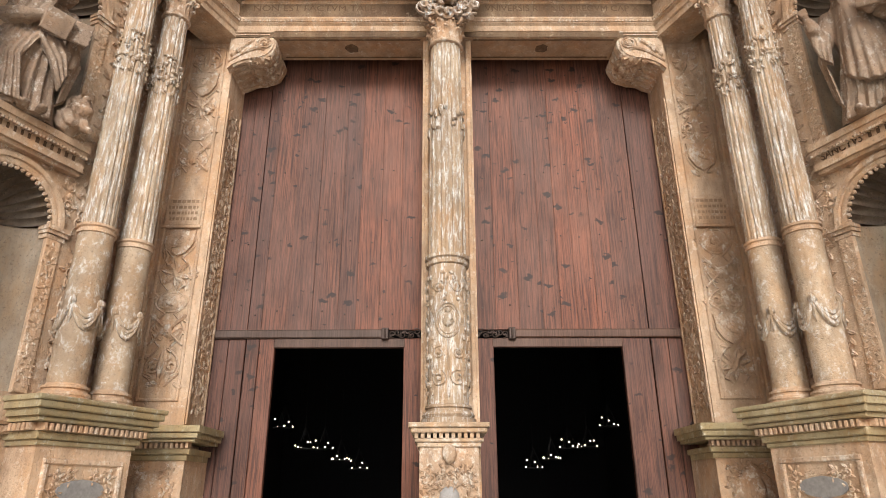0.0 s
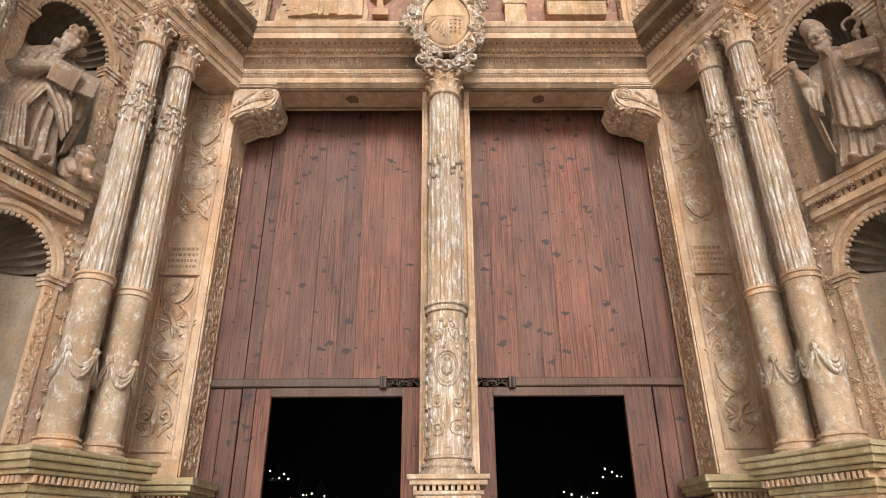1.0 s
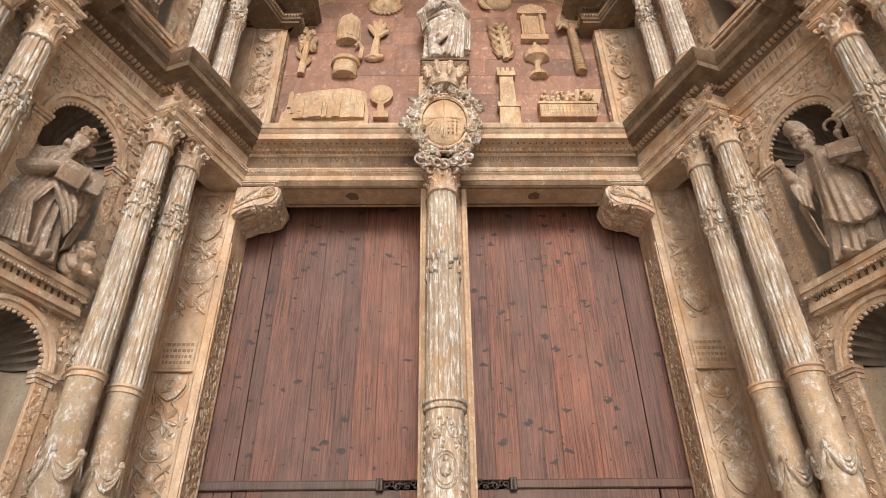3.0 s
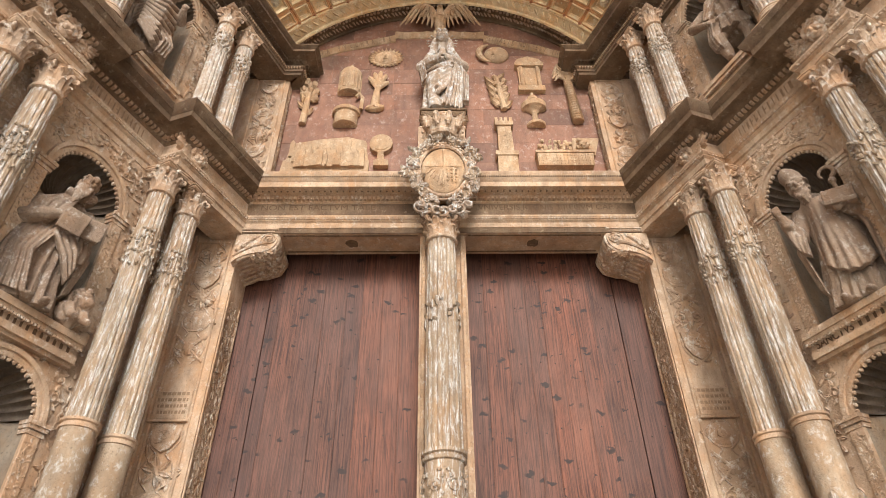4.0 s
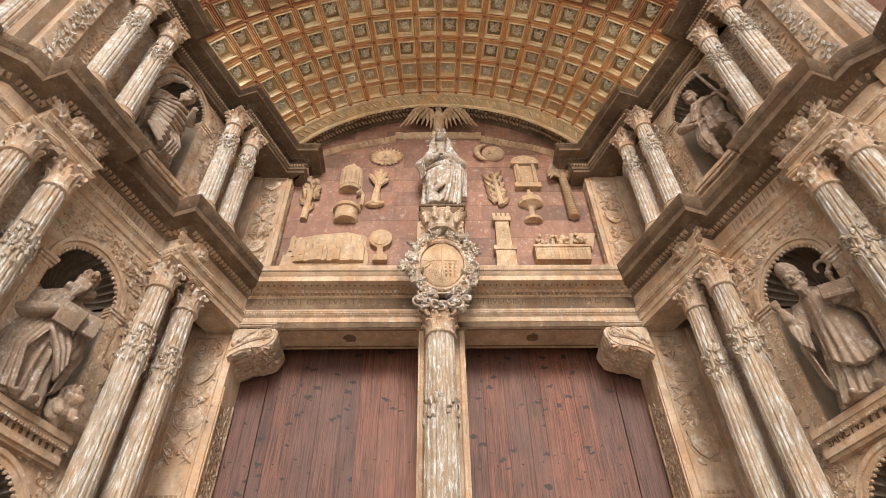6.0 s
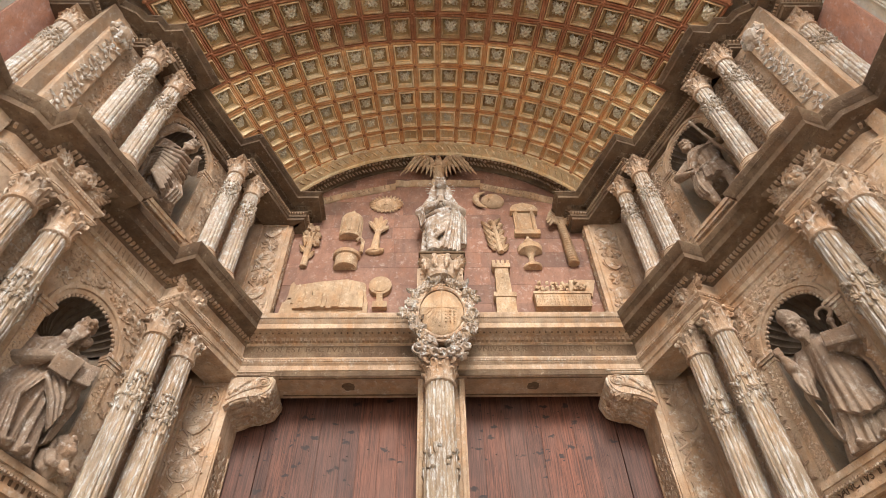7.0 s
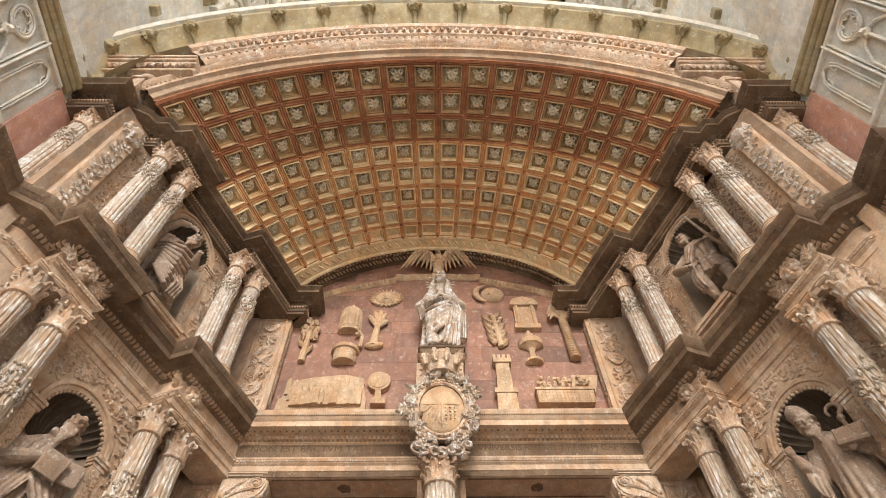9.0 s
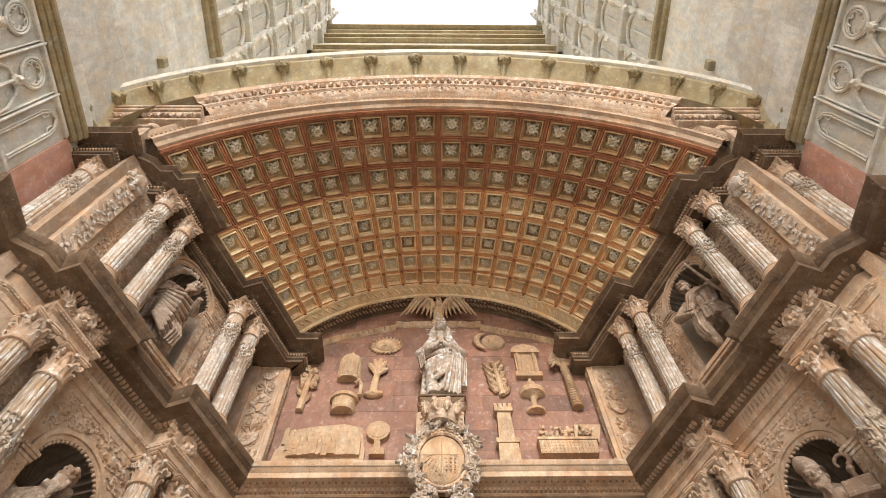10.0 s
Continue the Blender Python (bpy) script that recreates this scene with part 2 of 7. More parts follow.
# ---- mesh tools ----
class Mesh:
    """Vertices and faces being gathered; at() maps local coordinates to the world."""

    def __init__(self, at=None):
        self.v, self.f, self.at = [], [], at or (lambda x, y, z: (x, y, z))

    def add(self, pts, faces):
        o = len(self.v)
        self.v += [tuple(self.at(*p)) for p in pts]
        self.f += [tuple(o + i for i in f) for f in faces]

    def box(self, x0, x1, y0, y1, z0, z1):
        self.add([(x, y, z) for z in (z0, z1) for y in (y0, y1) for x in (x0, x1)],
                 [(0, 2, 3, 1), (4, 5, 7, 6), (0, 1, 5, 4), (2, 6, 7, 3), (0, 4, 6, 2), (1, 3, 7, 5)])

    def bevelbox(self, x0, x1, y0, y1, z0, z1, b=0.01):
        """A slab whose front edges (low y) are chamfered."""
        pts = [(x0, y1, z0), (x1, y1, z0), (x1, y1, z1), (x0, y1, z1), (x0, y0 + b, z0), (x1, y0 + b, z0), (x1, y0 + b, z1), (x0, y0 + b, z1),
               (x0 + b, y0, z0 + b), (x1 - b, y0, z0 + b), (x1 - b, y0, z1 - b), (x0 + b, y0, z1 - b)]
        self.add(pts, [(0, 3, 2, 1), (8, 9, 10, 11)] + [(i, (i + 1) % 4, 4 + (i + 1) % 4, 4 + i) for i in range(4)] + [(4 + i, 4 + (i + 1) % 4, 8 + (i + 1) % 4, 8 + i) for i in range(4)])

    def grid(self, rows, closed=False, ends=False):
        """A skin over rows of points."""
        n = len(rows[0])
        pts = [p for r in rows for p in r]
        fs = []
        for i in range(len(rows) - 1):
            for j in range(n if closed else n - 1):
                k = (j + 1) % n
                fs.append((i * n + j, i * n + k, (i + 1) * n + k, (i + 1) * n + j))
        if ends:
            fs += [tuple(range(n))[::-1], tuple((len(rows) - 1) * n + j for j in range(n))]
        self.add(pts, fs)

    def lathe(self, c, prof, seg=24, shape=None):
        """Turned about the upright through c. prof: (radius, height). shape(angle, i) scales the radius."""
        rows = []
        for i, (r, z) in enumerate(prof):
            rows.append([(c[0] + r * (shape(a, i) if shape else 1) * math.cos(a), c[1] + r * (shape(a, i) if shape else 1) * math.sin(a), c[2] + z)
                         for a in [2 * math.pi * k / seg for k in range(seg)]])
        self.grid(rows, True, True)

    def tube(self, pts, rad, seg=6):
        rows, last = [], None
        for i, p in enumerate(pts):
            a, b = Vector(pts[max(0, i - 1)]), Vector(pts[min(len(pts) - 1, i + 1)])
            d = (b - a).normalized() if (b - a).length > 1e-9 else Vector((0, 0, 1))
            s = d.cross(last if last else (Vector((0, 0, 1)) if abs(d.z) < 0.9 else Vector((1, 0, 0)))).normalized()
            last = s.cross(d)
            r = rad[i] if isinstance(rad, (list, tuple)) else rad
            rows.append([tuple(Vector(p) + r * (math.cos(t) * s + math.sin(t) * last)) for t in [2 * math.pi * k / seg for k in range(seg)]])
        self.grid(rows, True, True)

    def blob(self, c, r, seg=8, rings=5, rough=0.0, seed=0.0):
        rows = []
        for i in range(rings + 1):
            ph = math.pi * i / rings
            row = []
            for k in range(seg):
                a = 2 * math.pi * k / seg
                q = Vector((math.sin(ph) * math.cos(a), math.sin(ph) * math.sin(a), -math.cos(ph)))
                s = 1 + rough * noise.noise(q * 2.3 + Vector((seed, seed * 1.7, c[0] * 3)))
                row.append((c[0] + r[0] * q.x * s, c[1] + r[1] * q.y * s, c[2] + r[2] * q.z * s))
            rows.append(row)
        self.grid(rows, True)

    def prism(self, outline, y0, y1):
        """An outline in x, z, from y0 (front) to y1."""
        n = len(outline)
        self.add([(x, y0, z) for x, z in outline] + [(x, y1, z) for x, z in outline],
                 [tuple(range(n)), tuple(range(n, 2 * n))[::-1]] + [(i, n + i, n + (i + 1) % n, (i + 1) % n) for i in range(n)])

    def curl(self, c, r, turns=1.4, thick=0.02, flip=1, start=0.0, lift=0.0):
        """A carved scroll on an upright face: x and z in the face, y out of it (towards low y)."""
        pts, rad = [], []
        n = int(9 * turns) + 3
        for i in range(n):
            t = i / (n - 1)
            a = start + flip * t * turns * 2 * math.pi
            rr = r * (1 - 0.82 * t)
            pts.append((c[0] + rr * math.cos(a), c[1] - lift * t, c[2] + rr * math.sin(a)))
            rad.append(thick * (0.55 + 0.6 * t))
        self.tube(pts, rad, 5)

    def leaf(self, c, d, length, width, depth):
        """A pointed leaf lying on an upright face, from c towards angle d."""
        ca, sa = math.cos(d), math.sin(d)
        rows = []
        for t, w in ((0, 0.25), (0.25, 0.8), (0.55, 1.0), (0.8, 0.6), (1.0, 0.05)):
            row = []
            for s, h in ((-1, 0.1), (-0.5, 0.8), (0, 0.55), (0.5, 0.8), (1, 0.1)):
                x, z = length * t, width * w * s * 0.5
                row.append((c[0] + x * ca - z * sa, c[1] - depth * h * (0.5 + 0.7 * t), c[2] + x * sa + z * ca))
            rows.append(row)
        self.grid(rows)

    def arch(self, cx, cz, a, b, prof, n=40, t0=0.0, t1=math.pi):
        """A moulding swept over an elliptic arch of half-width a and rise b. prof: (outward, y)."""
        rows = []
        for i in range(n + 1):
            t = t0 + (t1 - t0) * i / n
            rows.append([(cx + (a + o) * math.cos(t), y, cz + (b + o) * math.sin(t)) for o, y in prof])
        self.grid(rows, len(prof) > 2)

    def run(self, line, prof):
        """A moulding along a plan line, mitred. prof: (outwards, z), outwards to the right of the line's direction."""
        rows = []
        for i, p in enumerate(line):
            p = Vector(p)
            dirs = []
            if i:
                dirs.append((p - Vector(line[i - 1])).normalized())
            if i < len(line) - 1:
                dirs.append((Vector(line[i + 1]) - p).normalized())
            nn = [Vector((d.y, -d.x)) for d in dirs]
            m = nn[0] if len(nn) == 1 else (nn[0] + nn[1]) / max(0.35, 1 + nn[0].dot(nn[1]))
            rows.append([(p.x + o * m.x, p.y + o * m.y, z) for o, z in prof])
        self.grid(rows)


ORIGIN = {}


def finish(name, m, material, origin=(0, 0, 0), angle=38):
    me = bpy.data.meshes.new(name)
    o = origin
    me.from_pydata([(x - o[0], y - o[1], z - o[2]) for x, y, z in m.v], [], m.f)
    me.materials.append(material)
    me.polygons.foreach_set("use_smooth", [True] * len(me.polygons))
    me.set_sharp_from_angle(angle=radians(angle))
    me.update()
    return me


def thing(name, label, category, at=(0, 0, 0), group="", kind=""):
    ob = new(name)
    ob.empty_display_size = 0.2
    ob.location = at
    ORIGIN[ob.name] = Vector(at)
    return tagged(ob, label, category, group, kind)


def part(name, m, material, parent, label="", angle=38):
    o = ORIGIN[parent.name]
    ob = new(name, finish(name, m, material, o, angle))
    ob.parent = parent
    ORIGIN[ob.name] = o
    if label:
        tagged(ob, label)
    return ob


def solid(name, m, material, label, category, at=None, group="", kind="", angle=38):
    if at is None:
        at = (0, 0, 0)
    ob = new(name, finish(name, m, material, at, angle))
    ob.location = at
    ORIGIN[ob.name] = Vector(at)
    return tagged(ob, label, category, group, kind)


# plan of the splayed sides: u runs outwards along the wall, w towards the axis
SPLAY = radians(23)
PX, PY = -3.05, 5.3


def flank(side):
    """side -1: the wall at negative x; 1: its mirror image."""
    def at(u, y, z):
        # y is minus the height over the wall, so that faces are drawn as seen from the front
        w = -y
        x = PX - math.sin(SPLAY) * u + math.cos(SPLAY) * w
        return (x if side < 0 else -x, PY - math.cos(SPLAY) * u - math.sin(SPLAY) * w, z)
    return at


def flank_plan(side, pts):
    q = [flank(side)(u, -w, 0)[:2] for u, w in pts]
    return q


def foliage(m, u0, u1, z0, z1, y, size, seed, keep=None, depth=0.02):
    """Carved acanthus scrolls and leaves over a field of an upright face."""
    rnd = random.Random(seed)
    nu, nz = max(1, round((u1 - u0) / size)), max(1, round((z1 - z0) / size))
    for i in range(nu):
        for k in range(nz):
            u, z = u0 + (i + 0.5) * (u1 - u0) / nu, z0 + (k + 0.5) * (z1 - z0) / nz
            u, z = u + rnd.uniform(-0.12, 0.12) * size, z + rnd.uniform(-0.12, 0.12) * size
            if keep and not keep(u, z):
                continue
            # a rinceau: a flower in a scroll, with leaves springing outwards from the stem
            flip, a0 = rnd.choice((-1, 1)), rnd.uniform(0, 6.28)
            m.curl((u, y, z), size * 0.44, 1.15, depth * 0.38, flip, a0, depth * 0.4)
            m.blob((u, y - depth * 0.2, z), (size * 0.13, depth * 0.8, size * 0.13), 7, 4, 0.6, i + k)
            for q in range(5):
                a = a0 + q * 1.257 + rnd.uniform(-0.3, 0.3)
                m.leaf((u + 0.26 * size * math.cos(a), y, z + 0.26 * size * math.sin(a)), a + flip * rnd.uniform(0.4, 1.1), size * rnd.uniform(0.34, 0.5), size * 0.22, depth)


# ---- structure ----
m = Mesh()
m.box(-60, 60, -60, 60, -0.3, 0.0)
solid("ground", m, PAVING, "grey stone paving in front of the portal", "ground", kind="structure")

# plan line of the friezes, from the outer end of one side to the other
HALF_MAIN = [(-5.2, 2.35), (-4.25, 2.35), (-4.25, 2.84), (-4.10, 2.86)] + flank_plan(-1, [(2.50, 0.09), (2.17, 0.09), (2.15, 0.345), (1.61, 0.335), (1.60, 0.11), (0.36, 0.11), (0.34, 0.385)]) + [(-2.38, 5.90)]
HALF_TOP = [(-5.2, 2.64), (-4.21, 2.64), (-4.20, 2.92), (-4.06, 2.96)] + flank_plan(-1, [(2.46, 0.06), (2.28, 0.10), (2.22, 0.23), (2.08, 0.24), (2.01, 0.43), (1.57, 0.39), (1.56, 0.17), (0.24, 0.17), (0.21, 0.46)]) + [(-2.31, 5.88), (-2.06, 5.88), (-2.06, 6.15)]
MAIN = HALF_MAIN + [(-x, y) for x, y in reversed(HALF_MAIN)]
TOP = [HALF_TOP, [(-x, y) for x, y in reversed(HALF_TOP)]]

PROF_ARCHITRAVE = [(-0.4, 6.42), (0, 6.42), (0.0, 6.49), (0.02, 6.50), (0.02, 6.57), (0.045, 6.59), (0.045, 6.605), (0.07, 6.63), (0.07, 6.655), (0, 6.67)]
PROF_FRIEZE = [(0, 6.67), (0.004, 6.78), (0, 6.88)]
PROF_CORNICE = [(0, 6.88), (0.03, 6.90), (0.03, 6.915), (0.075, 6.95), (0.085, 6.96), (0.235, 6.97), (0.235, 7.045), (0.25, 7.055), (0.27, 7.09), (0.30, 7.135), (0.30, 7.167), (-0.5, 7.185)]


def dentils(m, line, off, z0, z1, size, gap, depth):
    """Small blocks along a plan line."""
    for p, q in zip(line, line[1:]):
        p, q = Vector(p), Vector(q)
        d = (q - p).normalized()
        nn = Vector((d.y, -d.x))
        n = int((q - p).length / (size + gap))
        for i in range(n):
            a = p + d * ((i + 0.5) * (q - p).length / n - size / 2) + nn * off
            b, c = a + d * size, nn * depth
            pts = [(v.x, v.y, z) for z in (z0, z1) for v in (a, b, b + c, a + c)]
            m.add(pts, [(0, 3, 2, 1), (4, 5, 6, 7), (0, 1, 5, 4), (1, 2, 6, 5), (2, 3, 7, 6), (3, 0, 4, 7)])


def eggs(m, line, off, z, r, gap):
    for p, q in zip(line, line[1:]):
        p, q = Vector(p), Vector(q)
        d = (q - p).normalized()
        nn = Vector((d.y, -d.x))
        n = int((q - p).length / gap)
        for i in range(n):
            a = p + d * ((i + 0.5) * (q - p).length / n) + nn * off
            m.blob((a.x, a.y, z), (r, r, r * 1.2), 5, 3)


ent = thing("entablature", "golden limestone entablature over the doors and columns", "entablature", (0, 5.8, 6.42), kind="structure")
m = Mesh(); m.run(MAIN, PROF_ARCHITRAVE); part("architrave", m, GOLD, ent)
m = Mesh(); m.run(MAIN, PROF_FRIEZE); part("frieze", m, GOLD, ent)
# the run over the doors is lighter; the side runs have shade in their colour
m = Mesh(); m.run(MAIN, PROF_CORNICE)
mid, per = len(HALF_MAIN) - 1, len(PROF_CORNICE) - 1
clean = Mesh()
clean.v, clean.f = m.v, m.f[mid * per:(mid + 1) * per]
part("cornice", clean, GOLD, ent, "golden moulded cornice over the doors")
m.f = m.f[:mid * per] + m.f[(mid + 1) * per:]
part("cornice", m, CORNICE, ent, "weathered projecting cornice coloured dark for shade")
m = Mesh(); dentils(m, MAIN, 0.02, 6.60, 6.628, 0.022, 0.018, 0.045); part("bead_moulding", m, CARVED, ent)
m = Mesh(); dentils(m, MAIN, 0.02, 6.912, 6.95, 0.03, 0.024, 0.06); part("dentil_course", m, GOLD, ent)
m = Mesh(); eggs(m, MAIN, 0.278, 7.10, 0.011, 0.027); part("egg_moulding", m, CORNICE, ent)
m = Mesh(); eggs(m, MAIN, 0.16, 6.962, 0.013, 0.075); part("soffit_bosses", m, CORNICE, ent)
# soffit over the doors, in the shade-darkened cornice stone
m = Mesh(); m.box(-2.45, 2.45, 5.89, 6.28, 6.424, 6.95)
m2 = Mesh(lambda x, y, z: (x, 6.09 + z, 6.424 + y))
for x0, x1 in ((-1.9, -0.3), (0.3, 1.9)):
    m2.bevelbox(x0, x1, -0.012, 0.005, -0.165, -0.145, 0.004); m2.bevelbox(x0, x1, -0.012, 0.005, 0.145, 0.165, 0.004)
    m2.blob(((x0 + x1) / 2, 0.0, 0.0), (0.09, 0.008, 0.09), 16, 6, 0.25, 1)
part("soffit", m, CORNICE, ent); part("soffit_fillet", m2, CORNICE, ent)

PROF_TOP = [(-0.4, 9.44), (0, 9.44), (0, 9.49), (0.02, 9.50), (0.02, 9.55), (0.05, 9.575), (0.05, 9.59), (0, 9.60), (0, 9.68), (0.03, 9.69), (0.06, 9.72), (0.205, 9.73), (0.205, 9.775), (0.26, 9.81), (0.26, 9.833), (-0.6, 9.85)]
for line in TOP:
    up = thing("upper_entablature", "weathered entablature carrying the coffered vault, coloured dark for shade", "entablature", (line[0][0], 4, 9.44), group="upper entablatures", kind="structure")
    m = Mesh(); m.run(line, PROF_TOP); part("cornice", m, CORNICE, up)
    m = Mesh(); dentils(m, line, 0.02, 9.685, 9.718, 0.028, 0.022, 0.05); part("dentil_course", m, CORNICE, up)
    m = Mesh(); dentils(m, line, 0.01, 9.552, 9.575, 0.02, 0.018, 0.04); part("bead_moulding", m, GOLD, up)

# ---- flanking walls with niches ----
WALL = 0.1     # the walls' face over the plan line
BAY = 0.97     # middle of the niche bay


def niche_wall(m, u0, u1, z0, z1, zb, zs, r):
    """A wall face with an arched opening from zb, springing at zs."""
    y = -WALL
    n = 24
    m.add([(u0, y, z0), (BAY - r, y, z0), (BAY - r, y, zs), (u0, y, zs)], [(0, 1, 2, 3)])
    m.add([(BAY + r, y, z0), (u1, y, z0), (u1, y, zs), (BAY + r, y, zs)], [(0, 1, 2, 3)])
    if zb > z0:
        m.add([(BAY - r, y, z0), (BAY + r, y, z0), (BAY + r, y, zb), (BAY - r, y, zb)], [(0, 1, 2, 3)])
    rows = []
    for i in range(n + 1):
        a = math.pi * i / n
        c, s = math.cos(a), math.sin(a)
        x = BAY + r * c
        if c > 0.5:
            o = (u1, zs + (z1 - zs) * min(1, s / 0.866))
        elif c < -0.5:
            o = (u0, zs + (z1 - zs) * min(1, s / 0.866))
        else:
            o = ((u0 + u1) / 2 + (u1 - u0) / 2 * c / 0.5, z1)
        rows.append([(x, y, zs + r * s), (o[0], y, o[1])])
    m.grid(rows)


def shell(m, zb, zs, r, ribs=13):
    """The hollow of a niche: half a drum with a scalloped half dome."""
    n = 14
    rows = []
    for z in (zb, (zb + zs) / 2, zs):
        rows.append([(BAY - r * math.cos(math.pi * i / n), -WALL + 1.1 * r * math.sin(math.pi * i / n), z) for i in range(n + 1)])
    m.grid(rows)
    m.add([(BAY - r, -WALL, zb), (BAY + r, -WALL, zb), (BAY + r, -WALL + 1.1 * r, zb), (BAY - r, -WALL + 1.1 * r, zb)], [(0, 1, 2, 3)])


def scallop(m, zs, r, ribs=13):
    """Fan of hollow flutes in the half dome, springing from the back at zs."""
    n = ribs * 6
    rows = []
    for k in range(9):
        t = math.pi / 2 * k / 8           # from the rim to the hinge at the back
        row = []
        for i in range(n + 1):
            a = math.pi * i / n
            f = abs(math.sin(a * ribs))
            rr = r * (1.0 - 0.10 * (1 - f) * math.cos(t))
            row.append((BAY - rr * math.cos(a) * math.cos(t * 0.93), -WALL + 1.1 * r * math.sin(t) - 0.012 * (1 - f), zs + rr * math.sin(a) * math.cos(t * 0.93)))
        rows.append(row)
    m.grid(rows)


def trophies(x0, x1, z0, z1, y, seed, at, parent):
    """A hanging chain of carved shields, discs, crossed arms and ribbons down a pilaster, each a part."""
    rnd = random.Random(seed)
    w, cx, z, i = x1 - x0, (x0 + x1) / 2, z1, 0
    while z > z0 + w * 0.9:
        h = w * (0.85, 0.95, 0.62, 0.9, 1.0)[i % 5]
        c = (cx, y, z - h / 2)
        m = Mesh(at)
        k = (i + seed) % 5
        if k == 0:
            m.blob((cx, y, c[2]), (w * 0.42, 0.035, h * 0.42), 18, 6)
            m.tube([(cx + w * 0.42 * math.cos(a), y - 0.005, c[2] + h * 0.42 * math.sin(a)) for a in [2 * math.pi * q / 20 for q in range(21)]], 0.012, 5)
            m.blob((cx, y - 0.025, c[2]), (w * 0.18, 0.03, h * 0.2), 10, 5, 0.6, i)
        elif k == 1:
            for s in (-1, 1):
                m.tube([(cx - s * w * 0.46, y - 0.01, c[2] - h * 0.45), (cx + s * w * 0.46, y - 0.014, c[2] + h * 0.45)], [0.014, 0.02], 6)
                m.leaf((cx + s * w * 0.1, y, c[2] - h * 0.3), 1.57 - s * 0.8, w * 0.45, w * 0.25, 0.035)
                m.blob((cx + s * w * 0.4, y - 0.005, c[2] + h * 0.38), (0.03, 0.025, 0.035), 6, 4, 0.5, i)
            m.blob((cx, y, c[2]), (w * 0.2, 0.045, h * 0.22), 10, 5, 0.6, i)
        elif k == 2:
            for s in (-1, 1):
                m.curl((cx + s * w * 0.24, y - 0.006, c[2]), w * 0.22, 1.5, 0.016, s, 1.57, 0.015)
                m.leaf((cx + s * w * 0.2, y, c[2] - h * 0.3), 0.4 if s > 0 else 2.74, w * 0.3, w * 0.16, 0.03)
            m.leaf((cx, y, c[2] + h * 0.45), -1.57, h * 0.9, w * 0.3, 0.04)
        elif k == 3:
            m.prism([(cx + w * 0.42 * px, c[2] + h * 0.47 * pz) for px, pz in ((-1, 0.9), (-0.5, 0.8), (0, 1), (0.5, 0.8), (1, 0.9), (0.9, -0.1), (0.5, -0.7), (0, -1), (-0.5, -0.7), (-0.9, -0.1))], y - 0.028, y + 0.01)
            m.leaf((cx - w * 0.3, y - 0.026, c[2] + h * 0.2), -0.6, w * 0.6, w * 0.25, 0.015)
            m.curl((cx, y - 0.03, c[2] + h * 0.05), w * 0.18, 1.2, 0.01, 1, 0.3, 0.01)
        else:
            m.tube([(cx - w * 0.3 + w * 0.6 * t, y - 0.012, c[2] - h * 0.4 + h * 0.8 * t + 0.02 * math.sin(t * 12)) for t in [q / 8 for q in range(9)]], [0.03, 0.022, 0.03, 0.02, 0.03, 0.022, 0.03, 0.02, 0.012], 6)
            for q in range(6):
                m.leaf((cx, y, c[2]), q * 1.05 + 0.3, w * 0.44, w * 0.2, 0.035)
        for s in (-1, 1):
            m.tube([(cx + s * w * (0.12 + 0.32 * math.sin(t * 3.1)), y - 0.008, z - h * t) for t in (0, 0.25, 0.5, 0.75, 1)], 0.011, 4)
            for _ in range(2):
                m.leaf((cx + s * w * 0.34, y, z - h * rnd.random()), rnd.uniform(0, 6.28), w * 0.3, w * 0.18, 0.025)
        part("trophy", m, CARVED, parent)
        z -= h * 1.02
        i += 1


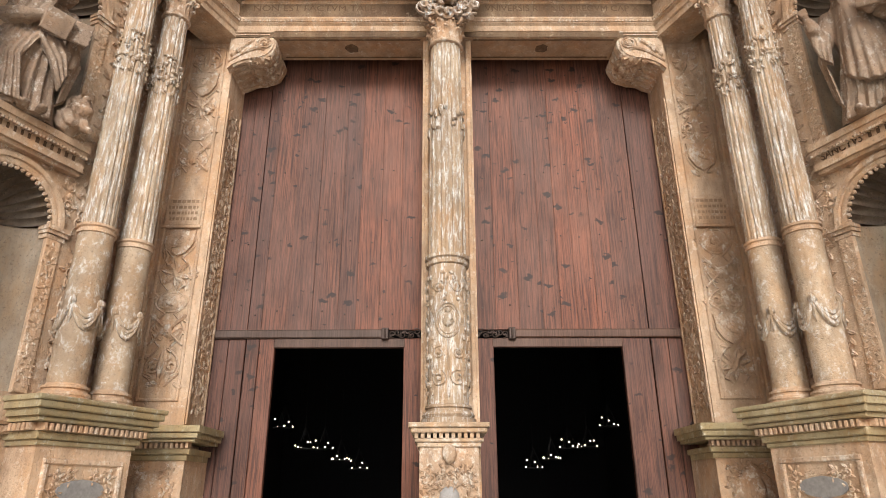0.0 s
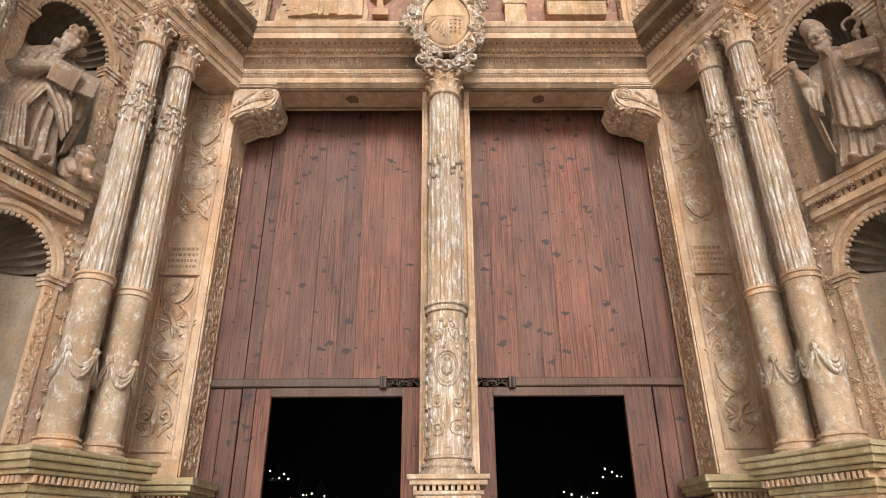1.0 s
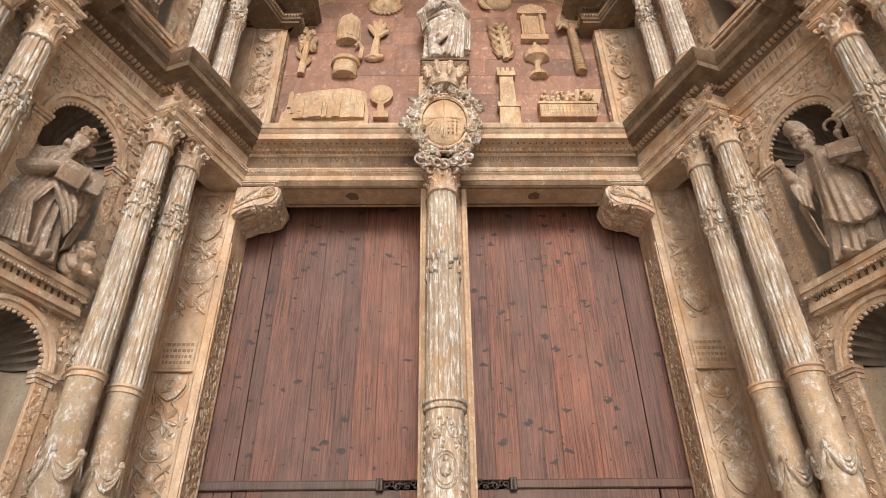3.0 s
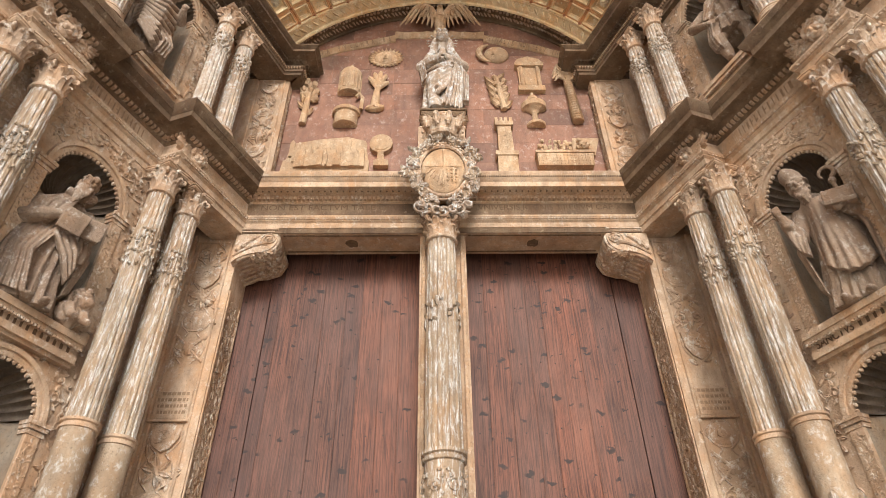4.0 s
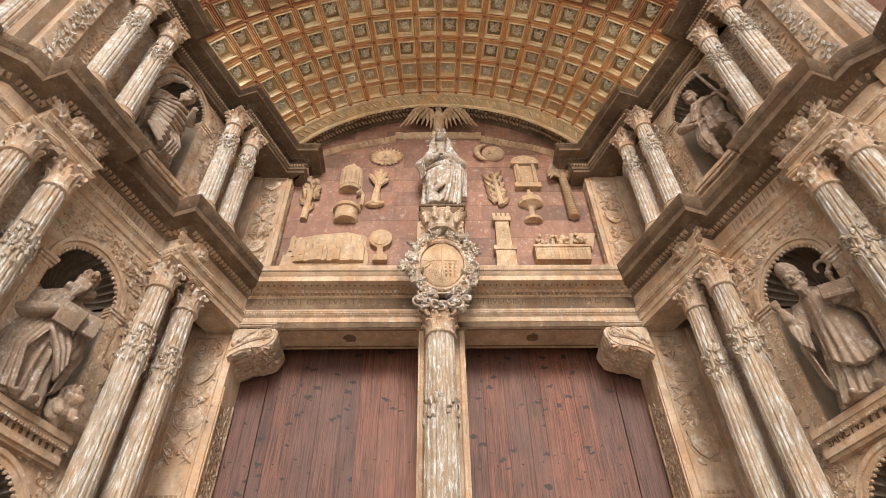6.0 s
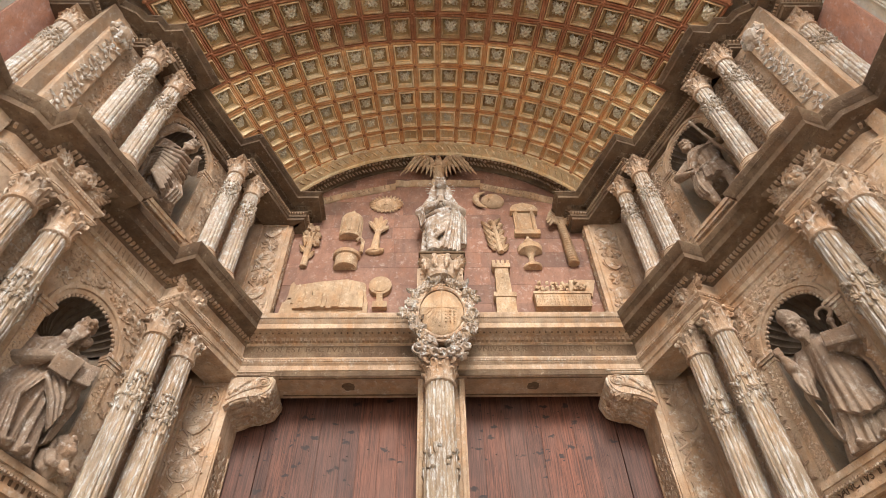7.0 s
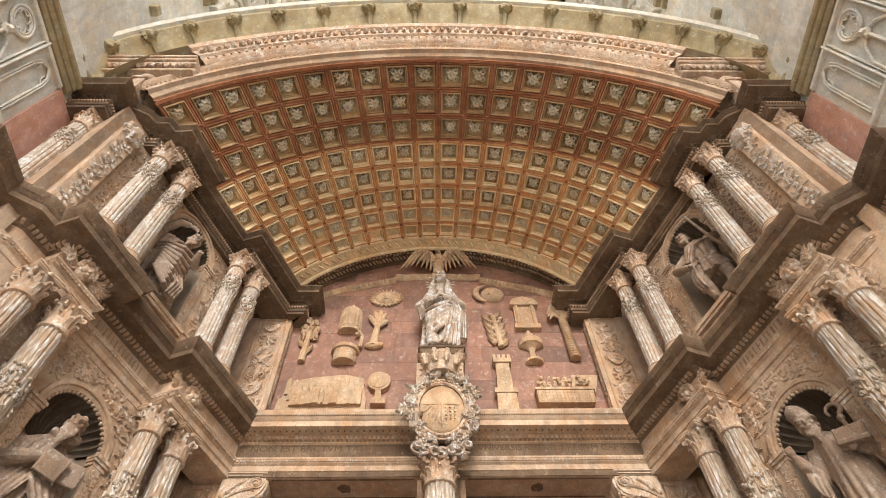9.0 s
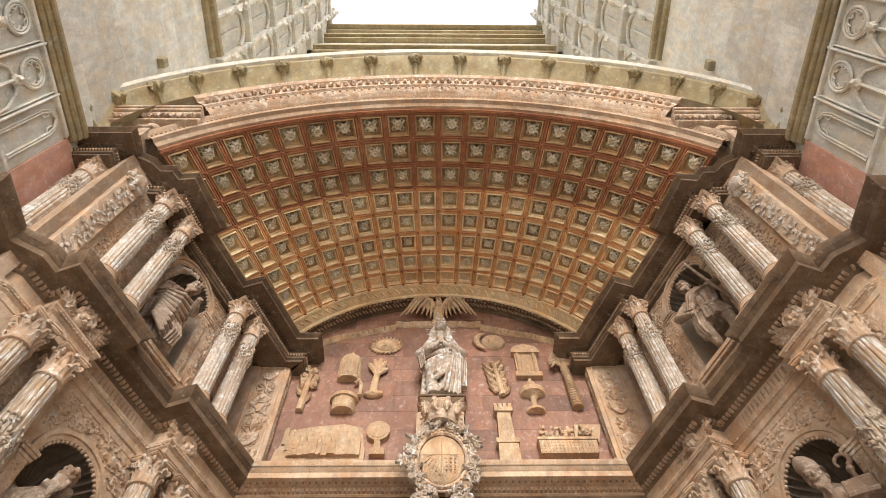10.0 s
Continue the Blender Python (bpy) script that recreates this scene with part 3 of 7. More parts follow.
NICHES = [(2.3, 3.6, 0.36), (4.33, 5.70, 0.37), (7.6, 8.98, 0.39)]     # floor, springing, radius
for side in (-1, 1):
    word = "left" if side < 0 else "right"
    at = flank(side)
    m = Mesh(at)
    niche_wall(m, -0.3, 2.6, 0.0, 4.28, NICHES[0][0], NICHES[0][1], NICHES[0][2])
    niche_wall(m, -0.3, 2.6, 4.28, 6.7, NICHES[1][0], NICHES[1][1], NICHES[1][2])
    niche_wall(m, -0.3, 2.75, 7.1, 9.7, NICHES[2][0], NICHES[2][1], NICHES[2][2])
    m.box(-0.5, 2.75, 0.55, 0.75, 0.0, 9.9)
    m.box(2.6, 2.75, -WALL, 0.6, 0.0, 9.8)
    m.box(-0.3, -0.2, -WALL, 0.6, 0.0, 9.8)
    solid("wall_" + word, m, GOLD, "golden limestone splayed wall of the portal", "wall", kind="structure")
    for tier, (zb, zs, r) in enumerate(NICHES):
        o = at(BAY, -WALL, zb)
        nt = thing("shell_niche", "arched limestone niche with a scalloped shell head", "niche", o, group="shell niches", kind="structure")
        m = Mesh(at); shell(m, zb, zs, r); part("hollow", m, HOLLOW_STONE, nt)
        m = Mesh(at); scallop(m, zs, r); part("shell", m, SHELL_STONE, nt, "ribbed scallop shell, coloured dark for soot and shade")
        # toothed rim, archivolt and imposts
        m = Mesh(at)
        m.arch(BAY, zs, r, r, [(0.0, -WALL + 0.01), (0.0, -WALL - 0.02), (0.02, -WALL - 0.03), (0.045, -WALL - 0.025), (0.05, -WALL - 0.045), (0.085, -WALL - 0.05), (0.09, -WALL + 0.01)], 36)
        part("archivolt", m, GOLD, nt)
        m = Mesh(at)
        for k in range(23):
            a = math.pi * (k + 0.5) / 23
            m.blob((BAY + (r - 0.012) * math.cos(a), -WALL - 0.005, zs + (r - 0.012) * math.sin(a)), (0.019, 0.022, 0.019), 6, 4)
        part("toothed_rim", m, CARVED, nt)
        for s in (-1, 1):
            m = Mesh(at)
            x0, x1 = sorted((BAY + s * (r - 0.01), BAY + s * (r + 0.13)))
            for j, (dz, e) in enumerate(((-0.03, 0.05), (-0.06, 0.035), (-0.10, 0.018))):
                m.box(x0 - e * 0.5, x1 + e * 0.5, -WALL - e, -WALL + 0.08, zs + dz, zs + dz + 0.034)
            part("impost", m, CARVED, nt)
            m = Mesh(at)
            m.bevelbox(x0 + 0.015, x1 - 0.0, -WALL - 0.015, -WALL + 0.02, zb, zs - 0.1, 0.006)
            part("pilaster_strip", m, GOLD, nt)
            m = Mesh(at)
            foliage(m, x0 + 0.03, x1 - 0.02, zb + 0.05, zs - 0.13, -WALL - 0.013, 0.1, tier * 7 + s, depth=0.013)
            part("carved_strip", m, CARVED, nt)
        # spandrel carving round the arch
        top = (4.2, 6.4, 9.42)[tier]
        m = Mesh(at)
        foliage(m, BAY - 0.52, BAY + 0.52, zs + 0.02, top, -WALL, 0.15, tier * 5 + 2, keep=lambda u, z: math.hypot(u - BAY, z - zs) > r + 0.15, depth=0.026)
        part("spandrel_carving", m, CARVED, nt)
        # shelf under the niche
        if tier:
            m = Mesh(at)
            for j, (dz, e) in enumerate(((-0.02, 0.13), (-0.05, 0.11), (-0.16, 0.07), (-0.19, 0.09), (-0.22, 0.06))):
                m.box(0.5, 1.45, -WALL - e, -WALL + 0.1, zb + dz - 0.03 if j != 2 else zb + dz, zb + dz + (0.03 if j != 2 else 0.1))
            part("shelf", m, GOLD, nt)
            m = Mesh(at)
            dent = [(0.5 + 0.03 * k, -WALL - 0.12) for k in range(32)]
            for u, y in dent:
                m.box(u, u + 0.018, y, y + 0.04, zb - 0.105, zb - 0.085)
            part("bead_moulding", m, CARVED, nt)

# ---- columns ----


def acanthus(m, c, r0, z0, h, out, ang, w):
    """A capital's leaf: rises from the bell and bends over."""
    rows = []
    for t in (0, 0.3, 0.6, 0.82, 0.95, 1.0, 0.93):
        k = len(rows)
        rr = r0 + out * max(0, t - 0.35) ** 2 * 2.2 + (0.012 if k == 6 else 0)
        ww = w * (0.8, 1.0, 1.05, 0.85, 0.55, 0.3, 0.2)[k]
        z = z0 + h * (t if k < 6 else 0.86)
        row = []
        for s, d in ((-1, -0.004), (-0.5, 0.008), (0, 0.002), (0.5, 0.008), (1, -0.004)):
            a = ang + s * ww / 2 / r0
            row.append((c[0] + (rr + d) * math.cos(a), c[1] + (rr + d) * math.sin(a), c[2] + z))
        rows.append(row)
    m.grid(rows)


def capital_parts(th, c, r, h, material):
    m = Mesh()
    m.lathe(c, [(r * 1.0, 0), (r * 1.16, 0.01), (r * 1.2, 0.025), (r * 1.16, 0.04), (r * 0.98, 0.05), (r * 0.98, h * 0.5), (r * 1.15, h * 0.8), (r * 1.3, h * 0.86)], 20)
    for i in range(8):
        acanthus(m, c, r, 0.05, h * 0.38, r * 0.34, i * math.pi / 4, r * 0.72)
        acanthus(m, c, r * 1.0, 0.05, h * 0.64, r * 0.36, (i + 0.5) * math.pi / 4, r * 0.66)
    for i in range(4):
        a = math.pi / 4 + i * math.pi / 2
        e = Vector((math.cos(a), math.sin(a), 0))
        p = Vector(c) + e * r * 1.36 + Vector((0, 0, h * 0.76))
        pts = []
        for k in range(12):
            t = k / 11 * 2.8 * math.pi
            q = r * 0.30 * (1 - 0.8 * k / 11)
            pts.append(tuple(p + e * q * math.cos(t + 2.2) + Vector((0, 0, q * math.sin(t + 2.2)))))
        m.tube(pts, [r * 0.13] * 12, 6)
        b = Vector(c) + Vector((math.cos(a + math.pi / 4), math.sin(a + math.pi / 4), 0)) * r * 1.28 + Vector((0, 0, h * 0.88))
        m.blob(tuple(b), (r * 0.22,) * 3, 7, 4, 0.5, i)
    cap = part("capital", m, CARVED, th, "foliate capital with corner volutes")
    m = Mesh()
    n = 32
    rows = []
    for f, z in ((0.9, h * 0.86), (1.0, h * 0.9), (1.0, h * 0.95), (1.06, h * 0.96), (1.06, h)):
        row = []
        for k in range(n):
            a = 2 * math.pi * k / n
            s = max(abs(math.cos(a)), abs(math.sin(a)))
            q = r * 1.3 * f / s * (1 - 0.16 * (1 - abs(math.sin(2 * a)) ** 0.7))
            row.append((c[0] + q * math.cos(a), c[1] + q * math.sin(a), c[2] + z))
        rows.append(row)
    m.grid(rows, True, True)
    part("abacus", m, GOLD, cap)


def flute(n, deep):
    return lambda a, i: 1 - deep * max(0.0, math.cos(n * a)) ** 0.6


def column(name, label, group, r, z0, zring, zcap, ztop, material, cluster, swag, lowmat=None):
    """A column standing on the origin's upright; z values are absolute."""
    th = thing(name, label, "column", (0, 0, z0), group=group)
    m = Mesh()
    m.lathe((0, 0, z0), [(r * 1.45, 0), (r * 1.45, 0.03), (r * 1.38, 0.035), (r * 1.42, 0.05), (r * 1.36, 0.068), (r * 1.18, 0.075), (r * 1.16, 0.09), (r * 1.27, 0.1), (r * 1.24, 0.118), (r * 1.08, 0.125), (r * 1.03, 0.14)], 28)
    part("base", m, GOLD, th)
    zb = z0 + 0.135
    if zring:
        m = Mesh()
        m.lathe((0, 0, 0), [(r * 1.04, zb), (r * 1.045, (zb + zring) / 2), (r * 1.03, zring)], 28)
        part("drum", m, lowmat or material, th, "plain lower drum of worn limestone")
        m = Mesh()
        m.lathe((0, 0, zring), [(r * 1.0, -0.045), (r * 1.13, -0.04), (r * 1.14, -0.02), (r * 1.05, -0.015), (r * 1.05, 0.0), (r * 1.17, 0.01), (r * 1.17, 0.03), (r * 1.0, 0.04)], 28)
        part("ring", m, GOLD, th)
    z1 = (zring or zb) + (0.03 if zring else 0)
    m = Mesh()
    prof = []
    for i in range(9):
        t = i / 8
        prof.append((r * (1.0 - 0.12 * t ** 1.6), z1 + (zcap - z1) * t))
    m.lathe((0, 0, 0), prof, 112, flute(16, 0.11))
    part("shaft", m, material, th, "fluted shaft with flaking pale surface")
    if cluster:
        m = Mesh()
        rnd = random.Random(int(cluster * 100))
        for i in range(110):
            a, z = rnd.uniform(0, 6.28), cluster + rnd.choice((0.09, -0.06)) + rnd.gauss(0, 0.045)
            q = r * 0.95
            m.blob((q * math.cos(a), q * math.sin(a), z), (0.02, 0.02, rnd.uniform(0.014, 0.026)), 7, 5, 0.5, i)
        for i in range(40):
            a, z = rnd.uniform(0, 6.28), cluster + rnd.uniform(-0.22, 0.12)
            q = r * 1.0
            m.tube([(q * math.cos(a), q * math.sin(a), z), (q * 1.06 * math.cos(a + 0.1), q * 1.06 * math.sin(a + 0.1), z - 0.03), (q * 0.98 * math.cos(a + 0.25), q * 0.98 * math.sin(a + 0.25), z - 0.05)], [0.006, 0.013, 0.004], 5)
        part("garland", m, PALE, th, "carved flower garland round the shaft")
    if swag:
        m = Mesh()
        for i in range(4):
            for lay in range(3):
                pts = []
                for k in range(9):
                    t = k / 8
                    a = i * math.pi / 2 + t * math.pi / 2 + 0.4
                    pts.append((r * (1.08 + 0.03 * lay) * math.cos(a), r * (1.08 + 0.03 * lay) * math.sin(a), swag + 0.10 - (0.12 + 0.045 * lay) * math.sin(math.pi * t)))
                m.tube(pts, [0.008 + 0.014 * math.sin(math.pi * k / 8) for k in range(9)], 6)
            a = i * math.pi / 2 + 0.4
            m.blob((r * 1.08 * math.cos(a), r * 1.08 * math.sin(a), swag + 0.1), (0.035, 0.035, 0.04), 7, 5, 0.4, i)
            m.tube([(r * 1.08 * math.cos(a), r * 1.08 * math.sin(a), swag + 0.1 - 0.03 * k) for k in range(7)], [0.022, 0.014, 0.02, 0.012, 0.018, 0.012, 0.004], 6)
        part("swag", m, PALE, th, "carved drapery swag round the drum")
    capital_parts(th, (0, 0, zcap), r * 0.9, ztop - zcap, material)
    return th


low = column("column", "slender fluted limestone column with flaking whitewash", "lower columns", 0.132, 2.24, 3.62, 6.05, 6.42, PALE, 5.38, 2.9, DRUM)
high = column("upper_column", "bleached fluted limestone column of the upper tier", "upper columns", 0.118, 7.36, None, 9.1, 9.44, PALETOP, 8.72, None)
spots = []
for side in (-1, 1):
    at = flank(side)
    for u, w in ((-0.05, 0.30), (0.34, 0.30), (1.75, 0.30), (2.15, 0.30)):
        spots.append((low, at(u, -w, 2.24), side, u))
    for u, w in ((-0.10, 0.36), (0.28, 0.36), (1.65, 0.34), (2.06, 0.34)):
        spots.append((high, at(u, -w, 7.36), side, u))
    spots.append((high, (side * 4.42, 2.82, 7.36), side, 3))
used = set()
for th, p, side, u in spots:
    turn = math.degrees(SPLAY) * side
    if th in used:
        copy_thing(th, pose(*p, 0, 0, turn))
    else:
        used.add(th)
        th.matrix_basis = pose(*p, 0, 0, turn)

# ---- pedestals ----
PED = [(0.62, 0.55), (-0.75, 0.55)]


def pedestal(side, u0, u1, w, z1, label, name="pedestal"):
    at = flank(side)
    o = at((u0 + u1) / 2, 0, 0)
    th = thing(name, label, "pedestal", o, group="pedestals")
    m = Mesh(at); m.box(u0, u1, -w, 0.1, 0.0, z1 - 0.32); part("die", m, GOLD, th)
    cap = Mesh(at)
    cap.box(u0 - 0.03, u1 + 0.03, -w - 0.03, 0.1, z1 - 0.24, z1 - 0.16)
    cap = part("cap", cap, ARCHBAND, th, "worn moulded cap with a row of dentils")
    for z, e, h in ((z1 - 0.32, 0.02, 0.04), (z1 - 0.28, 0.04, 0.05), (z1 - 0.17, 0.10, 0.035), (z1 - 0.135, 0.125, 0.05), (z1 - 0.085, 0.15, 0.05), (z1 - 0.035, 0.165, 0.035)):
        m = Mesh(at); m.bevelbox(u0 - e, u1 + e, -w - e, 0.1, z, z + h, 0.008); part("moulding", m, ARCHBAND, cap)
    k = int((u1 - u0 + 0.1) / 0.045)
    for i in range(k):
        u = u0 - 0.05 + i * 0.045
        m = Mesh(at); m.bevelbox(u, u + 0.026, -w - 0.085, -w, z1 - 0.225, z1 - 0.175, 0.004); part("dentil", m, GOLD, cap)
    k = int(w / 0.045)
    for i in range(k):
        for ua, ub in ((u0 - 0.085, u0), (u1, u1 + 0.085)):
            m = Mesh(at); m.box(ua, ub, -w + i * 0.045, -w + i * 0.045 + 0.026, z1 - 0.225, z1 - 0.175); part("dentil", m, GOLD, cap)
    m = Mesh(at)
    e = 0.07
    for x0, x1, za, zb in ((u0 + e, u1 - e, z1 - 0.44, z1 - 0.40), (u0 + e, u1 - e, z1 - 1.3, z1 - 1.26), (u0 + e, u0 + e + 0.04, z1 - 1.26, z1 - 0.44), (u1 - e - 0.04, u1 - e, z1 - 1.26, z1 - 0.44)):
        m.bevelbox(x0, x1, -w - 0.02, -w + 0.01, za, zb, 0.008)
    pf = part("panel_frame", m, CARVED, th)
    m = Mesh(at)
    m.prism([((u0 + u1) / 2 + 0.17 * math.cos(a) * (1.15 if abs(math.cos(a)) > 0.7 else 0.9), z1 - 0.61 + 0.075 * math.sin(a)) for a in [2 * math.pi * i / 16 for i in range(16)]], -w - 0.012, -w + 0.02)
    part("plaque", m, SLATE, pf, "grey stone plaque in a carved cartouche")
    m = Mesh(at)
    cu = (u0 + u1) / 2
    foliage(m, u0 + 0.13, u1 - 0.13, z1 - 1.2, z1 - 0.47, -w, 0.1, int(u0 * 10) + side, keep=lambda u, z: (abs(u - cu) / 0.2) ** 2 + ((z - z1 + 0.61) / 0.095) ** 2 > 1, depth=0.022)
    part("cartouche", m, CARVED, th)
    return th


for side in (-1, 1):
    pedestal(side, -0.18, 0.62, 0.50, 2.24, "carved limestone pedestal with slate plaque under paired columns")
    pedestal(side, 1.48, 2.42, 0.50, 2.24, "carved limestone pedestal under the outer paired columns")
    at = flank(side)
    # plain dado between the pedestals
    m = Mesh(at)
    m.box(0.62, 1.48, -0.2, 0.1, 0, 2.0); m.bevelbox(0.55, 1.55, -0.26, 0.1, 2.0, 2.06, 0.01); m.bevelbox(0.55, 1.55, -0.3, 0.1, 2.06, 2.24, 0.02)
    solid("dado", m, GOLD, "moulded limestone dado under the niches", "dado", group="dados", kind="structure")
    # attic blocks under the upper columns
    for u0, u1, w in ((-0.35, 0.46, 0.5), (1.47, 2.26, 0.48)):
        m = Mesh(at)
        m.box(u0, u1, -w, 0.1, 7.15, 7.33); m.bevelbox(u0 - 0.02, u1 + 0.02, -w - 0.02, 0.1, 7.33, 7.36, 0.008)
        solid("plinth", m, GOLD, "limestone plinth under upper columns", "plinth", group="upper plinths")
    m = Mesh()
    x0, x1 = sorted((side * 4.2, side * 4.66))
    m.box(x0, x1, 2.6, 3.3, 7.15, 7.36)
    solid("plinth", m, GOLD, "limestone plinth under the outermost column", "plinth", group="upper plinths")

# ---- jambs, lintel brackets and door wall ----
wall = Mesh()
wall.box(-3.6, -2.44, 6.05, 6.9, 0.0, 6.9); wall.box(2.44, 3.6, 6.05, 6.9, 0.0, 6.9)
wall.box(-3.6, 3.6, 6.2, 6.9, 6.95, 12.6)
solid("wall_north", wall, GOLD, "golden limestone wall round the double doorway", "wall", kind="structure")
for side in (-1, 1):
    def jat(x, y, z, side=side):
        return (side * x, y, z)
    th = thing("jamb_pilaster", "carved limestone door jamb with hanging trophies", "door jamb", (side * 2.65, 6.0, 0), group="door jambs", kind="structure")
    m = Mesh(jat); m.box(2.42, 2.98, 6.0, 6.5, 2.17, 6.5); part("pier", m, GOLD, th)
    m = Mesh(jat)
    for x0, x1, z0, z1 in ((2.50, 2.53, 2.4, 6.38), (2.87, 2.90, 2.4, 6.38), (2.53, 2.87, 2.4, 2.43), (2.53, 2.87, 6.35, 6.38)):
        m.bevelbox(x0, x1, 5.98, 6.01, z0, z1, 0.008)
    m.bevelbox(2.93, 2.99, 5.95, 6.01, 2.2, 6.45, 0.01)
    m.bevelbox(3.0, 3.4, 5.9, 6.1, 2.2, 6.45, 0.01)
    part("panel_frame", m, GOLD, th)
    trophies(2.52, 2.88, 4.48, 6.34, 6.0, 3 + side, jat, th)
    trophies(2.52, 2.88, 2.44, 4.12, 6.0, 9 + side, jat, th)
    m = Mesh(jat)
    m.bevelbox(2.53, 2.89, 5.972, 6.01, 4.15, 4.45, 0.01); m.bevelbox(2.51, 2.91, 5.955, 6.01, 4.12, 4.15, 0.006)
    tab = part("tablet", m, GOLD, th)
    m = Mesh(jat)
    rnd = random.Random(5)
    for k in range(4):
        x = 2.56
        while x < 2.84:
            w = rnd.uniform(0.015, 0.04)
            m.box(x, x + w, 5.969, 5.974, 4.40 - k * 0.065, 4.432 - k * 0.065)
            x += w + 0.012
    part("inscription", m, FAINT, tab)
    # carved reveal facing the doors
    def rat(u, y, z, side=side):
        return (side * (2.42 + y), 6.02 + u, z)
    m = Mesh(rat)
    foliage(m, 0.05, 0.42, 2.3, 5.6, 0.0, 0.185, 21 + side, depth=0.016)
    part("carved_reveal", m, CARVED, th)
    m = Mesh(rat)
    for u in (0.0, 0.42):
        m.bevelbox(u, u + 0.035, -0.015, 0.01, 2.2, 5.7, 0.006)
    part("reveal_fillet", m, GOLD, th)
    # jamb pedestal
    th = thing("jamb_pedestal", "moulded limestone pedestal below the door jamb", "pedestal", (side * 2.6, 5.9, 0), group="pedestals")
    m = Mesh(jat); m.box(2.34, 3.1, 5.92, 6.5, 0, 1.9); part("die", m, GOLD, th)
    m = Mesh(jat)
    for z, e, h in ((1.88, 0.02, 0.05), (1.93, 0.045, 0.05), (2.03, 0.10, 0.03), (2.06, 0.13, 0.05), (2.11, 0.15, 0.06)):
        m.bevelbox(2.34 - e, 3.1, 5.92 - e, 6.45, z, z + h, 0.008)
    cap = part("cap", m, ARCHBAND, th)
    for i in range(16):
        m = Mesh(jat); m.bevelbox(2.30 + i * 0.045, 2.326 + i * 0.045, 5.85, 5.93, 1.98, 2.03, 0.004); part("dentil", m, GOLD, cap)
    m = Mesh(jat)
    m.blob((2.66, 5.92, 1.6), (0.17, 0.04, 0.2), 14, 6); m.blob((2.66, 5.9, 1.62), (0.08, 0.07, 0.11), 10, 6, 0.3, 2)
    foliage(m, 2.4, 2.95, 1.2, 1.85, 5.92, 0.13, 31 + side, keep=lambda u, z: math.hypot(u - 2.66, z - 1.6) > 0.2, depth=0.03)
    part("medallion", m, CARVED, th, "carved round medallion among leaves")
    # scroll bracket under the lintel
    th = thing("scroll_bracket", "carved limestone scroll bracket under the lintel", "bracket", (side * 2.1, 5.9, 6.2), group="lintel brackets")
    def kat(x, y, z, side=side):
        return (side * (2.44 - (2.44 - x) * 0.76), y + 0.03, 6.49 - (6.49 - z) * 0.68)
    m = Mesh(kat)
    out = [(2.44, 6.49), (1.86, 6.49), (1.81, 6.44), (1.78, 6.37), (1.765, 6.29), (1.77, 6.21), (1.79, 6.13), (1.83, 6.06), (1.89, 6.01), (1.96, 5.98), (2.03, 5.965), (2.10, 5.95), (2.18, 5.93), (2.26, 5.89), (2.35, 5.83), (2.44, 5.75)]
    out = [(x + 0.03 * (x < 2.4), z + 0.03) if z < 6.4 else (x, z) for x, z in out]
    m.prism(out, 5.87, 6.42)
    part("body", m, CARVED, th, angle=60)
    m = Mesh(kat)
    m.curl((1.93, 5.865, 6.27), 0.14, 2.2, 0.022, 1, -1.6, 0.012)
    m.blob((1.93, 5.86, 6.27), (0.035, 0.03, 0.035), 8, 5)
    m.tube([(1.97 + 0.46 * t, 5.865, 6.19 - 0.28 * t + 0.05 * math.sin(t * 3.14)) for t in [k / 8 for k in range(9)]], [0.03 - 0.012 * k / 8 for k in range(9)], 6)
    m.bevelbox(1.80, 2.46, 5.84, 5.9, 6.455, 6.495, 0.01)
    m.box(1.86, 2.40, 5.85, 5.88, 6.42, 6.44)
    for k in range(6):
        m.leaf((2.08 + 0.05 * k, 5.87, 6.38 - 0.035 * k), -0.9 - 0.1 * k, 0.16, 0.08, 0.03)
    m.blob((2.38, 5.87, 6.05), (0.045, 0.04, 0.05), 8, 6); m.blob((2.3, 5.87, 6.12), (0.05, 0.04, 0.05), 8, 6, 0.5, 3)
    part("scroll", m, CARVED, th)
    m = Mesh(kat)
    # lengthwise ribs and leaf tips under the scroll
    for y in (5.92, 6.0, 6.08, 6.16, 6.24, 6.32, 6.39):
        m.tube([(x, y, z) for x, z in out[3:-1]], [0.026 + 0.016 * math.sin(1.1 * k) ** 2 for k in range(len(out) - 4)], 7)
    for k in range(5):
        x, z = out[7 + k]
        for y in (5.96, 6.12, 6.28):
            m.blob((x, y, z), (0.075, 0.08, 0.065), 10, 7, 0.9, k + y)
    part("acanthus", m, CARVED, th)

